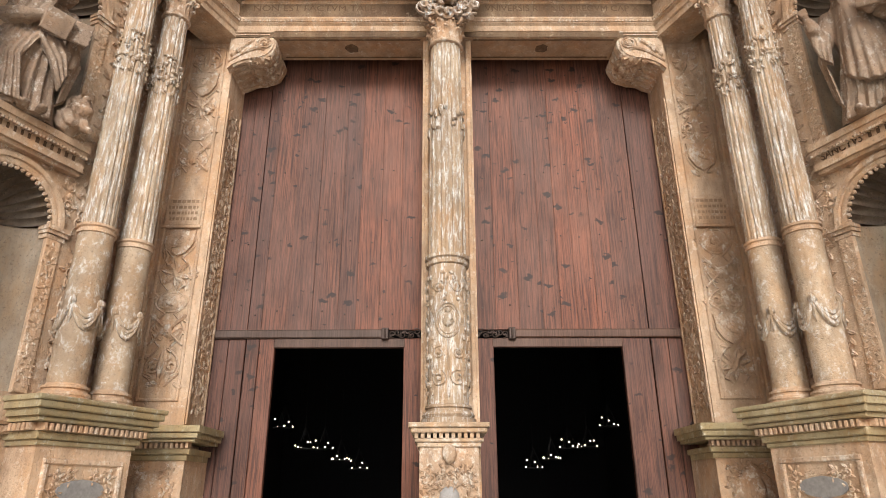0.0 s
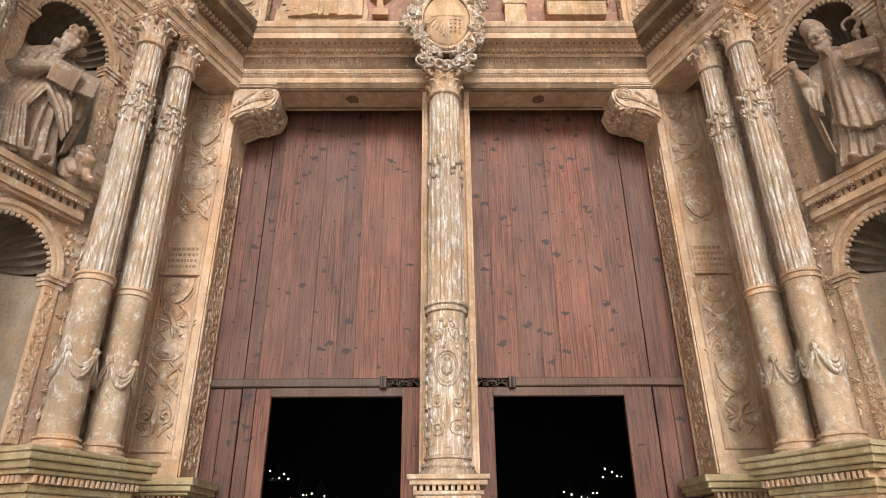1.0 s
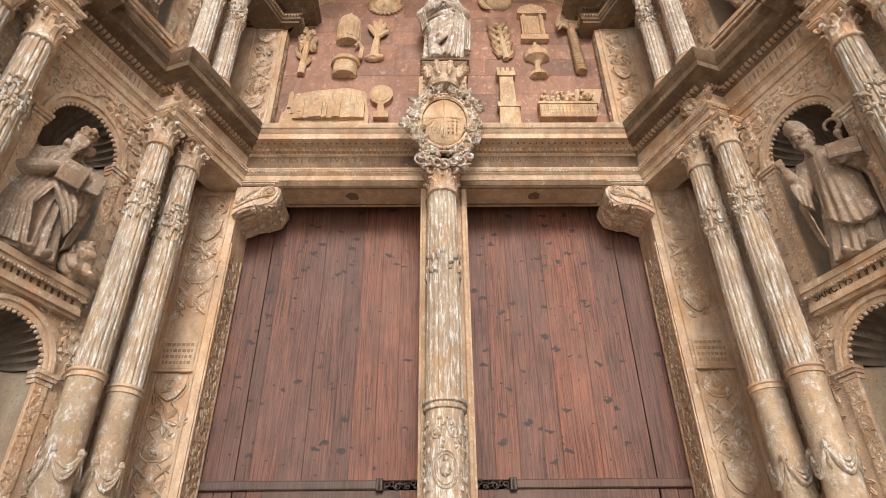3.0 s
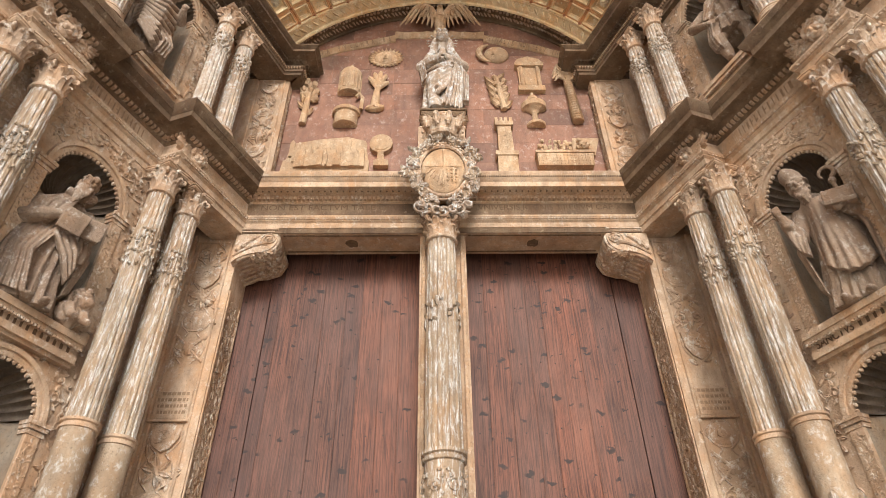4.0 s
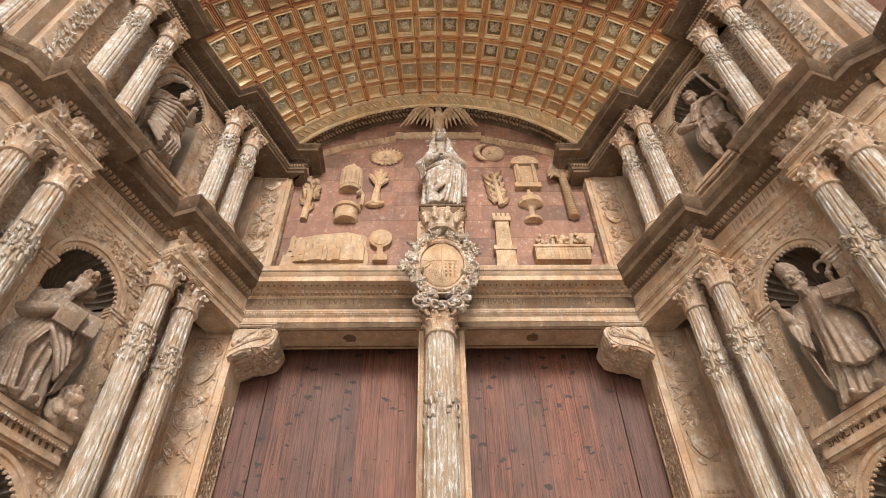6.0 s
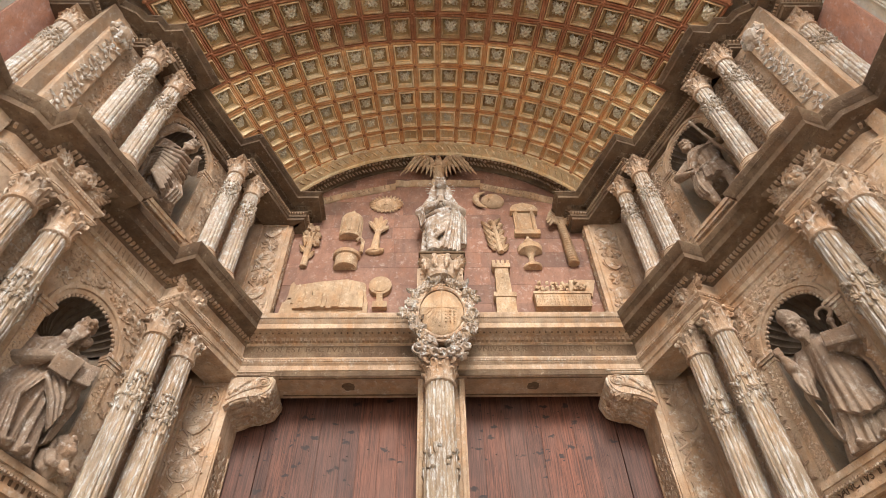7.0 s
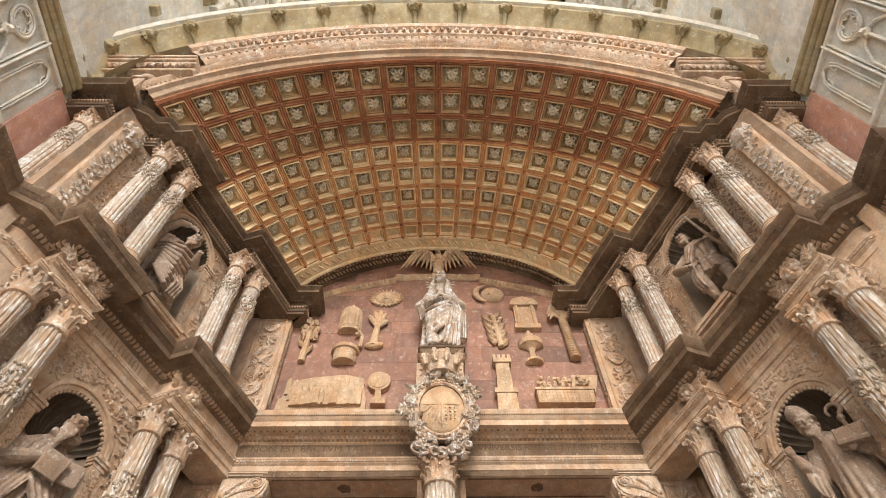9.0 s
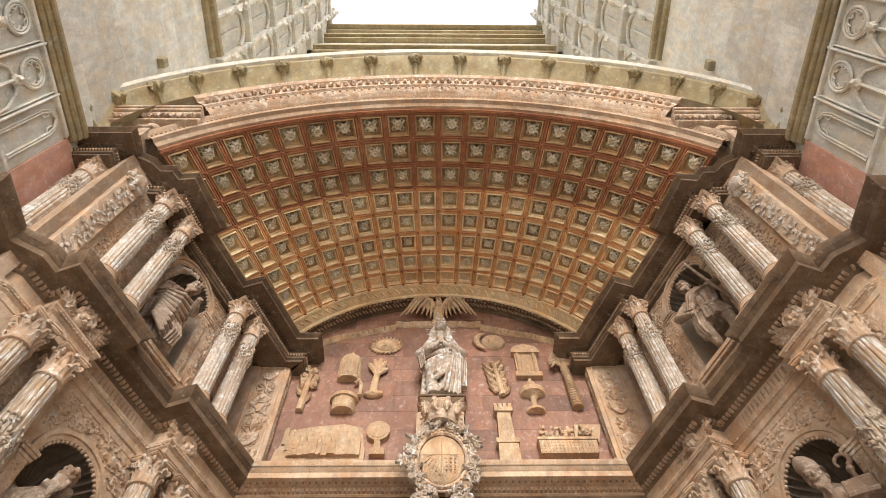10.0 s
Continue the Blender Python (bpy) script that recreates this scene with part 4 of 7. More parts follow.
# ---- doors ----
GROUP = "double doors"
for side in (-1, 1):
    def dat(x, y, z, side=side):
        return (side * x, y, z)
    door = thing("door_leaf", "tall red-brown plank door leaf with an open wicket", "door", (side * 2.4, 6.5, 0), group=GROUP, kind="structure")
    rnd = random.Random(11 + side)
    cuts = [0.27]
    while cuts[-1] < 2.0:
        cuts.append(cuts[-1] + rnd.uniform(0.17, 0.29))
    cuts[-1] = 2.085
    edges = list(zip(cuts, cuts[1:])) + [(2.095, 2.27), (2.27, 2.45)]
    for x0, x1 in edges:
        y = 6.5 + rnd.uniform(-0.004, 0.004) + (0.012 if x0 > 2.09 else 0)
        m = Mesh(dat); m.bevelbox(x0 + 0.0004, x1 - 0.0004, y, y + 0.06, 3.19, 6.9, 0.002); part("plank", m, DOORWOOD, door)
        if x1 > 1.82 or x0 < 0.44:
            a, b = (max(x0, 1.79), x1) if x1 > 1.82 else (x0, min(x1, 0.465))
            m = Mesh(dat); m.bevelbox(a + 0.002, b - 0.002, y, y + 0.06, 0.0, 3.1, 0.005); part("plank", m, DOORWOOD, door)
    m = Mesh(dat); m.bevelbox(0.45, 1.80, 6.497, 6.56, 3.005, 3.10, 0.006); part("wicket_head", m, STRAPWOOD, door)
    m = Mesh(dat); m.bevelbox(0.62, 2.45, 6.47, 6.56, 3.10, 3.19, 0.012); strap = part("strap", m, STRAPWOOD, door, "long dark horizontal strap across the leaf")
    m = Mesh(dat)
    for x in (0.33, 0.38, 0.43, 0.48, 0.53, 0.58):
        m.curl((x, 6.48, 3.145 + 0.025 * math.sin(x * 60)), 0.04, 1.3, 0.007, 1 if int(x * 100) % 2 else -1, x * 40, 0.006)
        m.leaf((x, 6.49, 3.145), x * 31, 0.06, 0.03, 0.01)
    part("scrollwork", m, IRON, strap, "wrought iron scrollwork at the strap's end")
    m = Mesh(dat); m.bevelbox(0.62, 0.69, 6.44, 6.5, 3.08, 3.2, 0.008); m.tube([(0.655, 6.43, 3.1), (0.655, 6.42, 3.14), (0.655, 6.43, 3.18)], 0.012, 6)
    part("latch", m, IRON, strap)
    m = Mesh(dat)
    for x0, x1 in edges:
        for z in (3.4, 4.2, 5.0, 5.8, 6.35):
            m.blob(((x0 + x1) / 2 + rnd.uniform(-0.03, 0.03), 6.494, z + rnd.uniform(-0.06, 0.06)), (0.009, 0.008, 0.009), 6, 3)
    part("nails", m, IRON, door)

# dark nave behind the wickets; near-black wall colour stands in for its unlit depth
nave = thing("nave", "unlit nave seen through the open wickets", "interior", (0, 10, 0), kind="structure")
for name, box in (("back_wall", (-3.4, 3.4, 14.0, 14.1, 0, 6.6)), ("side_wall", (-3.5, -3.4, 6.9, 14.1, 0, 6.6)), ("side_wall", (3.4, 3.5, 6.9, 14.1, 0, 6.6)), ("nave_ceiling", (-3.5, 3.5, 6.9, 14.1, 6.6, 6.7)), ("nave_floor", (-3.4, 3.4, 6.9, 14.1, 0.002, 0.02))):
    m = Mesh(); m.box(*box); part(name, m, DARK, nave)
for side in (-1, 1):
    for c, n in (((side * 2.27, 9.2, 2.46), 5), ((side * 2.02, 9.5, 2.2), 6), ((side * 1.76, 9.6, 2.2), 5), ((side * 1.56, 9.9, 2.06), 7), ((side * 1.3, 10.0, 1.94), 5)):
        th = thing("chandelier", "small lit candle chandelier in the dark nave", "chandelier", c, group="nave chandeliers")
        rnd = random.Random(n)
        m = Mesh()
        m.tube([(c[0] + 0.13 * math.cos(a), c[1] + 0.13 * math.sin(a), c[2]) for a in [2 * math.pi * k / 16 for k in range(17)]], 0.008, 5)
        m.tube([(c[0], c[1], c[2]), (c[0], c[1], 6.6)], 0.003, 5)
        for k in range(3):
            m.tube([(c[0] + 0.13 * math.cos(k * 2.1), c[1] + 0.13 * math.sin(k * 2.1), c[2]), (c[0], c[1], c[2] + 0.3)], 0.005, 4)
        part("ring", m, DARK, th)
        m = Mesh()
        for k in range(n):
            a = 2 * math.pi * k / n
            m.blob((c[0] + 0.13 * math.cos(a), c[1] + 0.13 * math.sin(a), c[2] + 0.02 + 0.1 * rnd.random() * (k % 2)), (0.0085, 0.0085, 0.011), 6, 4)
        part("flames", m, BULB, th, "small warm glowing lamps")

# ---- centre post between the doors ----
th = thing("centre_column", "carved limestone column between the two doors", "column", (0, 5.65, 0))
m = Mesh(); m.box(-0.27, 0.27, 5.95, 6.55, 0, 6.5); part("post", m, GOLD, th)
m = Mesh()
for x0, x1 in ((-0.25, -0.2), (0.2, 0.25)):
    m.bevelbox(x0, x1, 5.92, 5.96, 2.2, 6.4, 0.01)
part("post_fillet", m, GOLD, th)
m = Mesh(); m.box(-0.26, 0.22, 5.42, 6.0, 0, 1.98); part("die", m, CARVED, th)
m = Mesh()
for z, e, h in ((1.95, 0.02, 0.04), (1.99, 0.04, 0.03), (2.06, 0.07, 0.04), (2.10, 0.09, 0.04)):
    m.bevelbox(-0.26 - e, 0.22 + e, 5.42 - e, 6.0, z, z + h, 0.008)
for i in range(11):
    m.box(-0.30 + i * 0.05, -0.27 + i * 0.05, 5.375, 5.43, 2.02, 2.06)
part("cap", m, DRUM, th)
m = Mesh()
m.blob((-0.02, 5.4, 1.9), (0.06, 0.06, 0.08), 10, 7, 0.15, 1)
foliage(m, -0.24, 0.20, 1.2, 1.82, 5.42, 0.11, 77, keep=lambda u, z: math.hypot((u + 0.02) / 0.1, (z - 1.55) / 0.13) > 1, depth=0.028)
part("carving", m, CARVED, th)
m = Mesh(); m.blob((-0.02, 5.42, 1.55), (0.085, 0.03, 0.11), 16, 6); part("plaque", m, SLATE, th, "oval grey plaque")
C = (-0.02, 5.65, 0)
m = Mesh(); m.lathe((C[0], C[1], 2.14), [(0.235, 0), (0.235, 0.05), (0.215, 0.055), (0.23, 0.08), (0.215, 0.105), (0.195, 0.11), (0.19, 0.13), (0.205, 0.14), (0.2, 0.16), (0.18, 0.17)], 28); part("base", m, PALE, th)
m = Mesh(); m.lathe(C, [(0.178, 2.3), (0.185, 2.9), (0.178, 3.56)], 28); part("drum", m, PALE, th)
m = Mesh()
rnd = random.Random(4)


def wrapped(x, z, out=0.004):
    """A place on the drum's skin, x round it from the front."""
    a = -math.pi / 2 + x / 0.183
    return (C[0] + (0.183 + out) * math.cos(a), C[1] + (0.183 + out) * math.sin(a), z)


for turn in (0.0, 0.383, -0.383, 0.766):
    for rx, rz, q in ((0.105, 0.155, 0.012), (0.082, 0.125, 0.007)):
        m.tube([wrapped(turn + rx * math.cos(a), 3.03 + rz * math.sin(a)) for a in [2 * math.pi * k / 28 for k in range(29)]], q, 6)
    m.blob(wrapped(turn, 3.03), (0.045, 0.03, 0.07), 10, 7, 0.6, 2); m.blob(wrapped(turn, 3.11), (0.025, 0.03, 0.03), 8, 6)
    for q in (-1, 1):
        for zc, r, fl in ((2.52, 0.075, 1), (2.74, 0.06, -1), (3.34, 0.06, 1)):
            pts = []
            for j in range(16):
                t = j / 15
                b, rr = q * fl * 2 * math.pi * 1.5 * t + 1.2, r * (1 - 0.8 * t)
                pts.append(wrapped(turn + q * 0.085 + rr * math.cos(b), zc + rr * math.sin(b), 0.003 + 0.006 * t))
            m.tube(pts, 0.008, 5)
            m.blob(wrapped(turn + q * 0.085, zc), (0.02, 0.02, 0.02), 7, 5)
        for k in range(14):
            m.blob(wrapped(turn + q * (0.15 + 0.02 * math.sin(k * 2.1)), 2.4 + 0.08 * k), (0.016, 0.014, 0.026), 6, 4, 0.6, k)
        for k in range(6):
            m.blob(wrapped(turn + q * rnd.uniform(0.01, 0.1), 3.22 + 0.05 * k), (0.02, 0.014, 0.02), 6, 4, 0.6, k)
    m.tube([wrapped(turn, z) for z in (2.36, 2.5, 2.65, 2.86)], [0.014, 0.01, 0.016, 0.008], 6)
part("drum_carving", m, PALE, th, "scrolling vines carved in pale low relief")
m = Mesh(); m.lathe((C[0], C[1], 3.56), [(0.18, 0), (0.2, 0.01), (0.205, 0.035), (0.185, 0.04), (0.185, 0.06), (0.21, 0.07), (0.21, 0.1), (0.18, 0.11)], 28); part("ring", m, PALE, th)
m = Mesh(); m.lathe(C, [(0.178 - 0.022 * (i / 8) ** 1.5, 3.66 + (6.05 - 3.66) * i / 8) for i in range(9)], 112, flute(16, 0.1)); part("shaft", m, PALE, th, "fluted shaft with flaking whitewash")
m = Mesh()
for i in range(40):
    a, z = rnd.uniform(0, 6.28), 5.08 + rnd.uniform(-0.12, 0.16)
    m.blob((C[0] + 0.165 * math.cos(a), C[1] + 0.165 * math.sin(a), z), (0.03, 0.03, rnd.uniform(0.02, 0.06)), 6, 4, 0.6, i)
part("garland", m, PALE, th)
capital_parts(th, (C[0], C[1], 6.04), 0.155, 0.38, PALE)

# ---- coffered vault ----
SPRING = 9.85


def vault(t, v, lift=0.0):
    """A place on the splayed segmental vault: t from 0 to 1 across, v from the tympanum (0) to the front (1); lift goes into the stone."""
    c, y, b = 2.50 + 1.25 * v, 5.62 - 2.92 * v, 1.52 + 0.67 * v
    r = (c * c + b * b) / (2 * b)
    a = (2 * t - 1) * 2 * math.atan2(b, c)
    return ((r + lift) * math.sin(a), y, SPRING + b - r + (r + lift) * math.cos(a))


def bay(k):
    """Depth of the k-th joint of the coffers; the rows grow towards the front."""
    return 0.984 * (k / NV) ** 1.2


NU, NV = 20, 8
ribs, inner_ribs, cells, outer_cells, roses, floors, inner_floors = Mesh(), Mesh(), Mesh(), Mesh(), Mesh(), Mesh(), Mesh()
n = 44
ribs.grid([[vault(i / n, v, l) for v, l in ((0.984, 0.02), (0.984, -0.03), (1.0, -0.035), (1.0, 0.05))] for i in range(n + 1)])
for i in range(NU):
    for k in range(NV):
        t0, t1 = i / NU, (i + 1) / NU
        v0, v1 = bay(k), bay(k + 1)

        def ring(e, l):
            return [vault(t0 + (t1 - t0) * a, v0 + (v1 - v0) * b, l) for a, b in ((e, e), (1 - e, e), (1 - e, 1 - e), (e, 1 - e))]
        d = (Vector(vault(t1, v0)) - Vector(vault(t0, v0))).length
        # Row colours carry part of the light: outer rows redder and darker, inner paler.
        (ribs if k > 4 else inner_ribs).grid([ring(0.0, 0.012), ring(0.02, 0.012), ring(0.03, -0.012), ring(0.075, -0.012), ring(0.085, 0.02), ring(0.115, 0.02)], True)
        (cells if k < 5 else outer_cells).grid([ring(0.115, 0.02), ring(0.12, -0.022), ring(0.155, -0.026), ring(0.17, 0.03), ring(0.195, 0.034), ring(0.2, 0.03 + d * (0.14 if k > 1 else 0.06))], True)
        deep = 0.03 + d * (0.14 if k > 1 else 0.06)
        r4 = ring(0.2, deep)
        (floors if k > 1 else inner_floors).add(r4, [(0, 1, 2, 3)])
        c = Vector(vault((t0 + t1) / 2, (v0 + v1) / 2, deep))
        nn = (Vector(vault((t0 + t1) / 2, (v0 + v1) / 2, 0.0)) - c).normalized()
        ex = (Vector(r4[1]) - Vector(r4[0])).normalized()
        ey = nn.cross(ex)
        s = (0.46 + 0.012 * k) * min((Vector(r4[1]) - Vector(r4[0])).length, (Vector(r4[3]) - Vector(r4[0])).length)
        if k == 0:
            roses.blob(tuple(c), (s * 0.2,) * 3, 6, 4)
            continue
        for j in range(8):
            a = j * math.pi / 4 + 0.39
            e = ex * math.cos(a) + ey * math.sin(a)
            roses.tube([tuple(c + e * s * 0.14 + nn * 0.02), tuple(c + e * s * 0.40 + nn * s * 0.42), tuple(c + e * s * 0.64 + nn * s * 0.16)], [s * 0.16, s * 0.22, s * 0.15], 6)
        for j in range(4):
            # a leaf reaching into each corner, with two side lobes
            a = j * math.pi / 2 + math.pi / 4
            e = ex * math.cos(a) + ey * math.sin(a)
            f = nn.cross(e)
            for q, l in ((0.0, 1.02), (0.3, 0.92), (-0.3, 0.92)):
                d = e + f * q
                roses.tube([tuple(c + e * s * 0.62 + nn * 0.005), tuple(c + d * s * l * 0.86 + nn * s * 0.12), tuple(c + d * s * l + nn * s * 0.04)], [s * 0.06, s * 0.1, s * 0.05], 5)
        roses.blob(tuple(c + nn * s * 0.34), (s * 0.22,) * 3, 8, 5, 0.3, i)
vt = thing("ceiling", "splayed barrel vault with square ochre coffers and rosettes", "vault", (0, 4, SPRING), kind="structure")
part("coffer_ribs", inner_ribs, RIB, vt, "ochre moulded ribs", 25)
part("coffer_ribs", ribs, REDRIB, vt, "redder, darker ribs of the outer rows", 25)
part("coffers", cells, VAULT, vt, "ochre sunk coffers", 25)
part("coffers", outer_cells, OUTERCELL, vt, "brown-ochre sunk coffers", 25)
part("coffer_floors", floors, FLOOR, vt, "khaki coffer floors", 25)
part("coffer_floors", inner_floors, VAULT, vt, "pale ochre coffer floors", 25)
part("rosettes", roses, ROSE, vt, "grey carved rosettes", 60)
m = Mesh()
for i in range(NU + 1):
    for k in range(NV + 1):
        m.blob(vault(i / NU, bay(k), -0.008), (0.03,) * 3, 6, 4)
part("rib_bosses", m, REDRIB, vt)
# carved leaf band at the inner end
m = Mesh()
m.grid([[vault(i / n, v, l) for v, l in ((0.0, 0.02), (0.0, -0.03), (-0.008, -0.035), (-0.014, -0.015), (-0.065, -0.015), (-0.07, -0.035), (-0.08, -0.035), (-0.08, 0.1))] for i in range(n + 1)])
part("leaf_band", m, VAULT, vt)
m = Mesh()
for i in range(46):
    a, b = Vector(vault((i + 0.15) / 46, -0.022, -0.014)), Vector(vault((i + 0.85) / 46, -0.055, -0.014))
    c = (a + b) / 2
    m.tube([tuple(a), tuple(c + Vector((0, -0.004, -0.008))), tuple(b)], [0.01, 0.022, 0.008], 6)
    m.blob(vault((i + 0.5) / 46, -0.03, -0.014), (0.02, 0.02, 0.014), 6, 4, 0.5, i)
part("leaf_carving", m, VAULT, vt)
# stone over the vault
m = Mesh()
m.grid([[vault(i / n, v, 0.3) for v in (-0.2, 1.0)] for i in range(n + 1)])
part("backing", m, GOLD, vt)

# inner arch over the tympanum


def segment(c, b, t, out):
    """A place on a segmental arch of half-chord c and rise b, moved outwards."""
    r = (c * c + b * b) / (2 * b)
    a = (2 * t - 1) * 2 * math.atan2(b, c)
    return (r + out) * math.sin(a), SPRING + b - r + (r + out) * math.cos(a)


def segarch(m, c, b, prof, n=56, t0=0.0, t1=1.0):
    rows = []
    for i in range(n + 1):
        row = []
        for o, y in prof:
            x, z = segment(c, b, t0 + (t1 - t0) * i / n, o)
            row.append((x, y, z))
        rows.append(row)
    m.grid(rows)


m = Mesh()
segarch(m, 2.40, 1.475, [(0.2, 5.80), (0.03, 5.80), (0.0, 5.815), (-0.01, 5.84), (0.0, 5.865), (0.05, 5.87), (0.05, 6.12), (0.02, 6.13), (0.02, 6.2), (0.2, 6.2)])
ar = thing("tympanum_arch", "dark carved arch framing the red tympanum", "arch", (0, 6, SPRING), kind="structure")
# The undercut's shade is put into the band's dark colour.
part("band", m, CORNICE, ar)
m = Mesh()
rnd = random.Random(9)
for i in range(96):
    x, z = segment(2.40, 1.475, (i + 0.5) / 96, 0.05)
    m.blob((x, 5.94 + rnd.uniform(-0.02, 0.02), z), (0.028, 0.03, 0.022), 6, 4, 0.6, i)
    m.tube([(x - 0.03, 6.0, z), (x, 6.03 + rnd.uniform(-0.02, 0.02), z - 0.012), (x + 0.03, 6.07, z)], [0.01, 0.018, 0.006], 5)
part("carving", m, CARVED, ar)

# ---- tympanum ----
TY = 6.15
ty = thing("tympanum", "tympanum wall of weathered red marble slabs", "wall", (0, TY, 7.2), kind="structure")
m = Mesh(); m.box(-2.4, 2.4, TY + 0.012, TY + 0.06, 7.1, 11.6); part("bedding", m, RED, ty)
rnd = random.Random(2)
z = 7.2
while z < 11.5:
    h = rnd.uniform(0.26, 0.42)
    x = -2.35 - rnd.uniform(0, 0.3)
    while x < 2.35:
        w = rnd.uniform(0.35, 0.75)
        m = Mesh(); m.bevelbox(x + 0.0004, x + w - 0.0004, TY + rnd.uniform(-0.002, 0.002), TY + 0.03, z + 0.0004, z + h - 0.0004, 0.0012)
        part("slab", m, RED, ty)
        x += w
    z += h

for side in (-1, 1):
    def jat(x, y, z, side=side):
        return (side * x, y, z)
    th = thing("tympanum_pilaster", "carved limestone pilaster beside the tympanum", "pilaster", (side * 2.5, 6, 7.2), group="tympanum pilasters")
    m = Mesh(jat); m.box(2.24, 2.85, 6.0, 6.3, 7.1, 9.62); part("pier", m, GOLD, th)
    m = Mesh(jat)
    for x0, x1, z0, z1 in ((2.3, 2.33, 7.3, 9.45), (2.69, 2.72, 7.3, 9.45), (2.33, 2.69, 7.3, 7.33), (2.33, 2.69, 9.42, 9.45)):
        m.bevelbox(x0, x1, 5.98, 6.01, z0, z1, 0.008)
    part("panel_frame", m, GOLD, th)
    trophies(2.36, 2.66, 7.36, 9.38, 6.0, 14 + side, jat, th)
    m = Mesh(jat)
    for z0, e in ((9.50, 0.02), (9.54, 0.05), (9.58, 0.08), (9.66, 0.04), (9.78, 0.1)):
        m.bevelbox(2.24 - e, 2.85, 6.0 - e, 6.3, z0, z0 + (0.05 if z0 < 9.6 else 0.07), 0.008)
    part("cap", m, CORNICE, th)
    def rat(u, y, z, side=side):
        return (side * (2.24 + y), 6.0 + u, z)
    m = Mesh(rat); foliage(m, 0.02, 0.14, 7.3, 9.4, 0.0, 0.11, 41 + side, depth=0.02); part("carved_reveal", m, CARVED, th)


def emblem(name, label, m, flat=0.85, base=0.0, foot=0.0, tall=1.0, x0=0.0, shift=0.0, wide=1.0):
    """base: the drawn foot, foot: its height on the wall, tall and wide: stretch from there."""
    m.v = [(x0 + shift + (x - x0) * wide, TY + (y - TY) * flat, foot + (z - base) * tall) for x, y, z in m.v]
    return solid(name, m, EMBLEM, label + " carved in relief on the red tympanum", "relief", (0, TY, 8), group="tympanum emblems")


Y = TY
# walled city
m = Mesh(); m.prism([(-2.16, 7.78), (-0.98, 7.78), (-0.98, 8.0), (-2.14, 8.0)], Y - 0.06, Y)
m.prism([(-2.12, 8.0), (-0.99, 8.0), (-1.05, 8.42), (-1.3, 8.5), (-1.7, 8.45), (-2.05, 8.36)], Y - 0.04, Y)
m.prism([(-1.32 + 0.06 * math.cos(a), 7.82 + 0.12 * math.sin(a)) for a in [math.pi * k / 8 for k in range(9)]], Y - 0.075, Y - 0.05)
rnd = random.Random(6)
for row, (z, d) in enumerate(((8.24, 0.05), (8.12, 0.08), (8.0, 0.11))):
    x = -2.08 + row * 0.05
    while x < -1.08:
        w, h = rnd.uniform(0.03, 0.075), rnd.uniform(0.06, 0.2)
        m.prism([(x, z - 0.16), (x + w, z - 0.16), (x + w, z + h * 0.7), (x + w / 2, z + h), (x, z + h * 0.7)] if rnd.random() < 0.6 else [(x, z - 0.16), (x + w, z - 0.16), (x + w, z + h), (x, z + h)], Y - d + rnd.uniform(-0.03, 0.02), Y)
        m.box(x + w * 0.35, x + w * 0.6, Y - d - 0.006, Y - d, z + 0.02, z + 0.06)
        x += w
emblem("city_relief", "crowded walled city", m, 1.0, 7.78, 7.65, 0.96)
# mirror on a foot
m = Mesh()
m.prism([(-0.83 + 0.16 * math.cos(a), 8.31 + 0.18 * math.sin(a)) for a in [2 * math.pi * k / 24 for k in range(24)]], Y - 0.09, Y)
m.prism([(-0.83 + 0.12 * math.cos(a), 8.31 + 0.14 * math.sin(a)) for a in [2 * math.pi * k / 24 for k in range(24)]], Y - 0.1, Y - 0.08)
m.prism([(-0.87, 8.14), (-0.79, 8.14), (-0.78, 8.0), (-0.72, 7.98), (-0.72, 7.88), (-0.92, 7.88), (-0.92, 7.98), (-0.87, 8.0)], Y - 0.09, Y)
emblem("mirror_relief", "round mirror on a foot", m, 0.85, 7.88, 7.75)
# well
m = Mesh(); m.lathe((-1.37, Y - 0.02, 8.78), [(0.165, 0), (0.18, 0.03), (0.17, 0.05), (0.17, 0.17), (0.205, 0.18), (0.205, 0.23), (0.17, 0.235)], 24)
m.tube([(-1.16, Y - 0.08, 9.03), (-1.15, Y - 0.08, 9.22), (-1.2, Y - 0.08, 9.30), (-1.25, Y - 0.08, 9.24)], 0.03, 7)
emblem("well_relief", "round well with a crane", m, 0.85, 8.78, 8.58, 1.3)
# temple
m = Mesh(); m.lathe((-1.37, Y - 0.01, 9.38), [(0.16, 0), (0.175, 0.04), (0.15, 0.06), (0.15, 0.3), (0.175, 0.33), (0.175, 0.37), (0.15, 0.42), (0.10, 0.46), (0.04, 0.485), (0.03, 0.55), (0.01, 0.57)], 24)
for k in range(9):
    a = math.pi + math.pi * k / 8
    m.tube([(-1.37 + 0.16 * math.cos(a), Y - 0.01 + 0.16 * math.sin(a), 9.43), (-1.37 + 0.16 * math.cos(a), Y - 0.01 + 0.16 * math.sin(a), 9.7)], 0.02, 6)
emblem("temple_relief", "small domed temple", m, 0.85, 9.38, 9.29, 1.28)
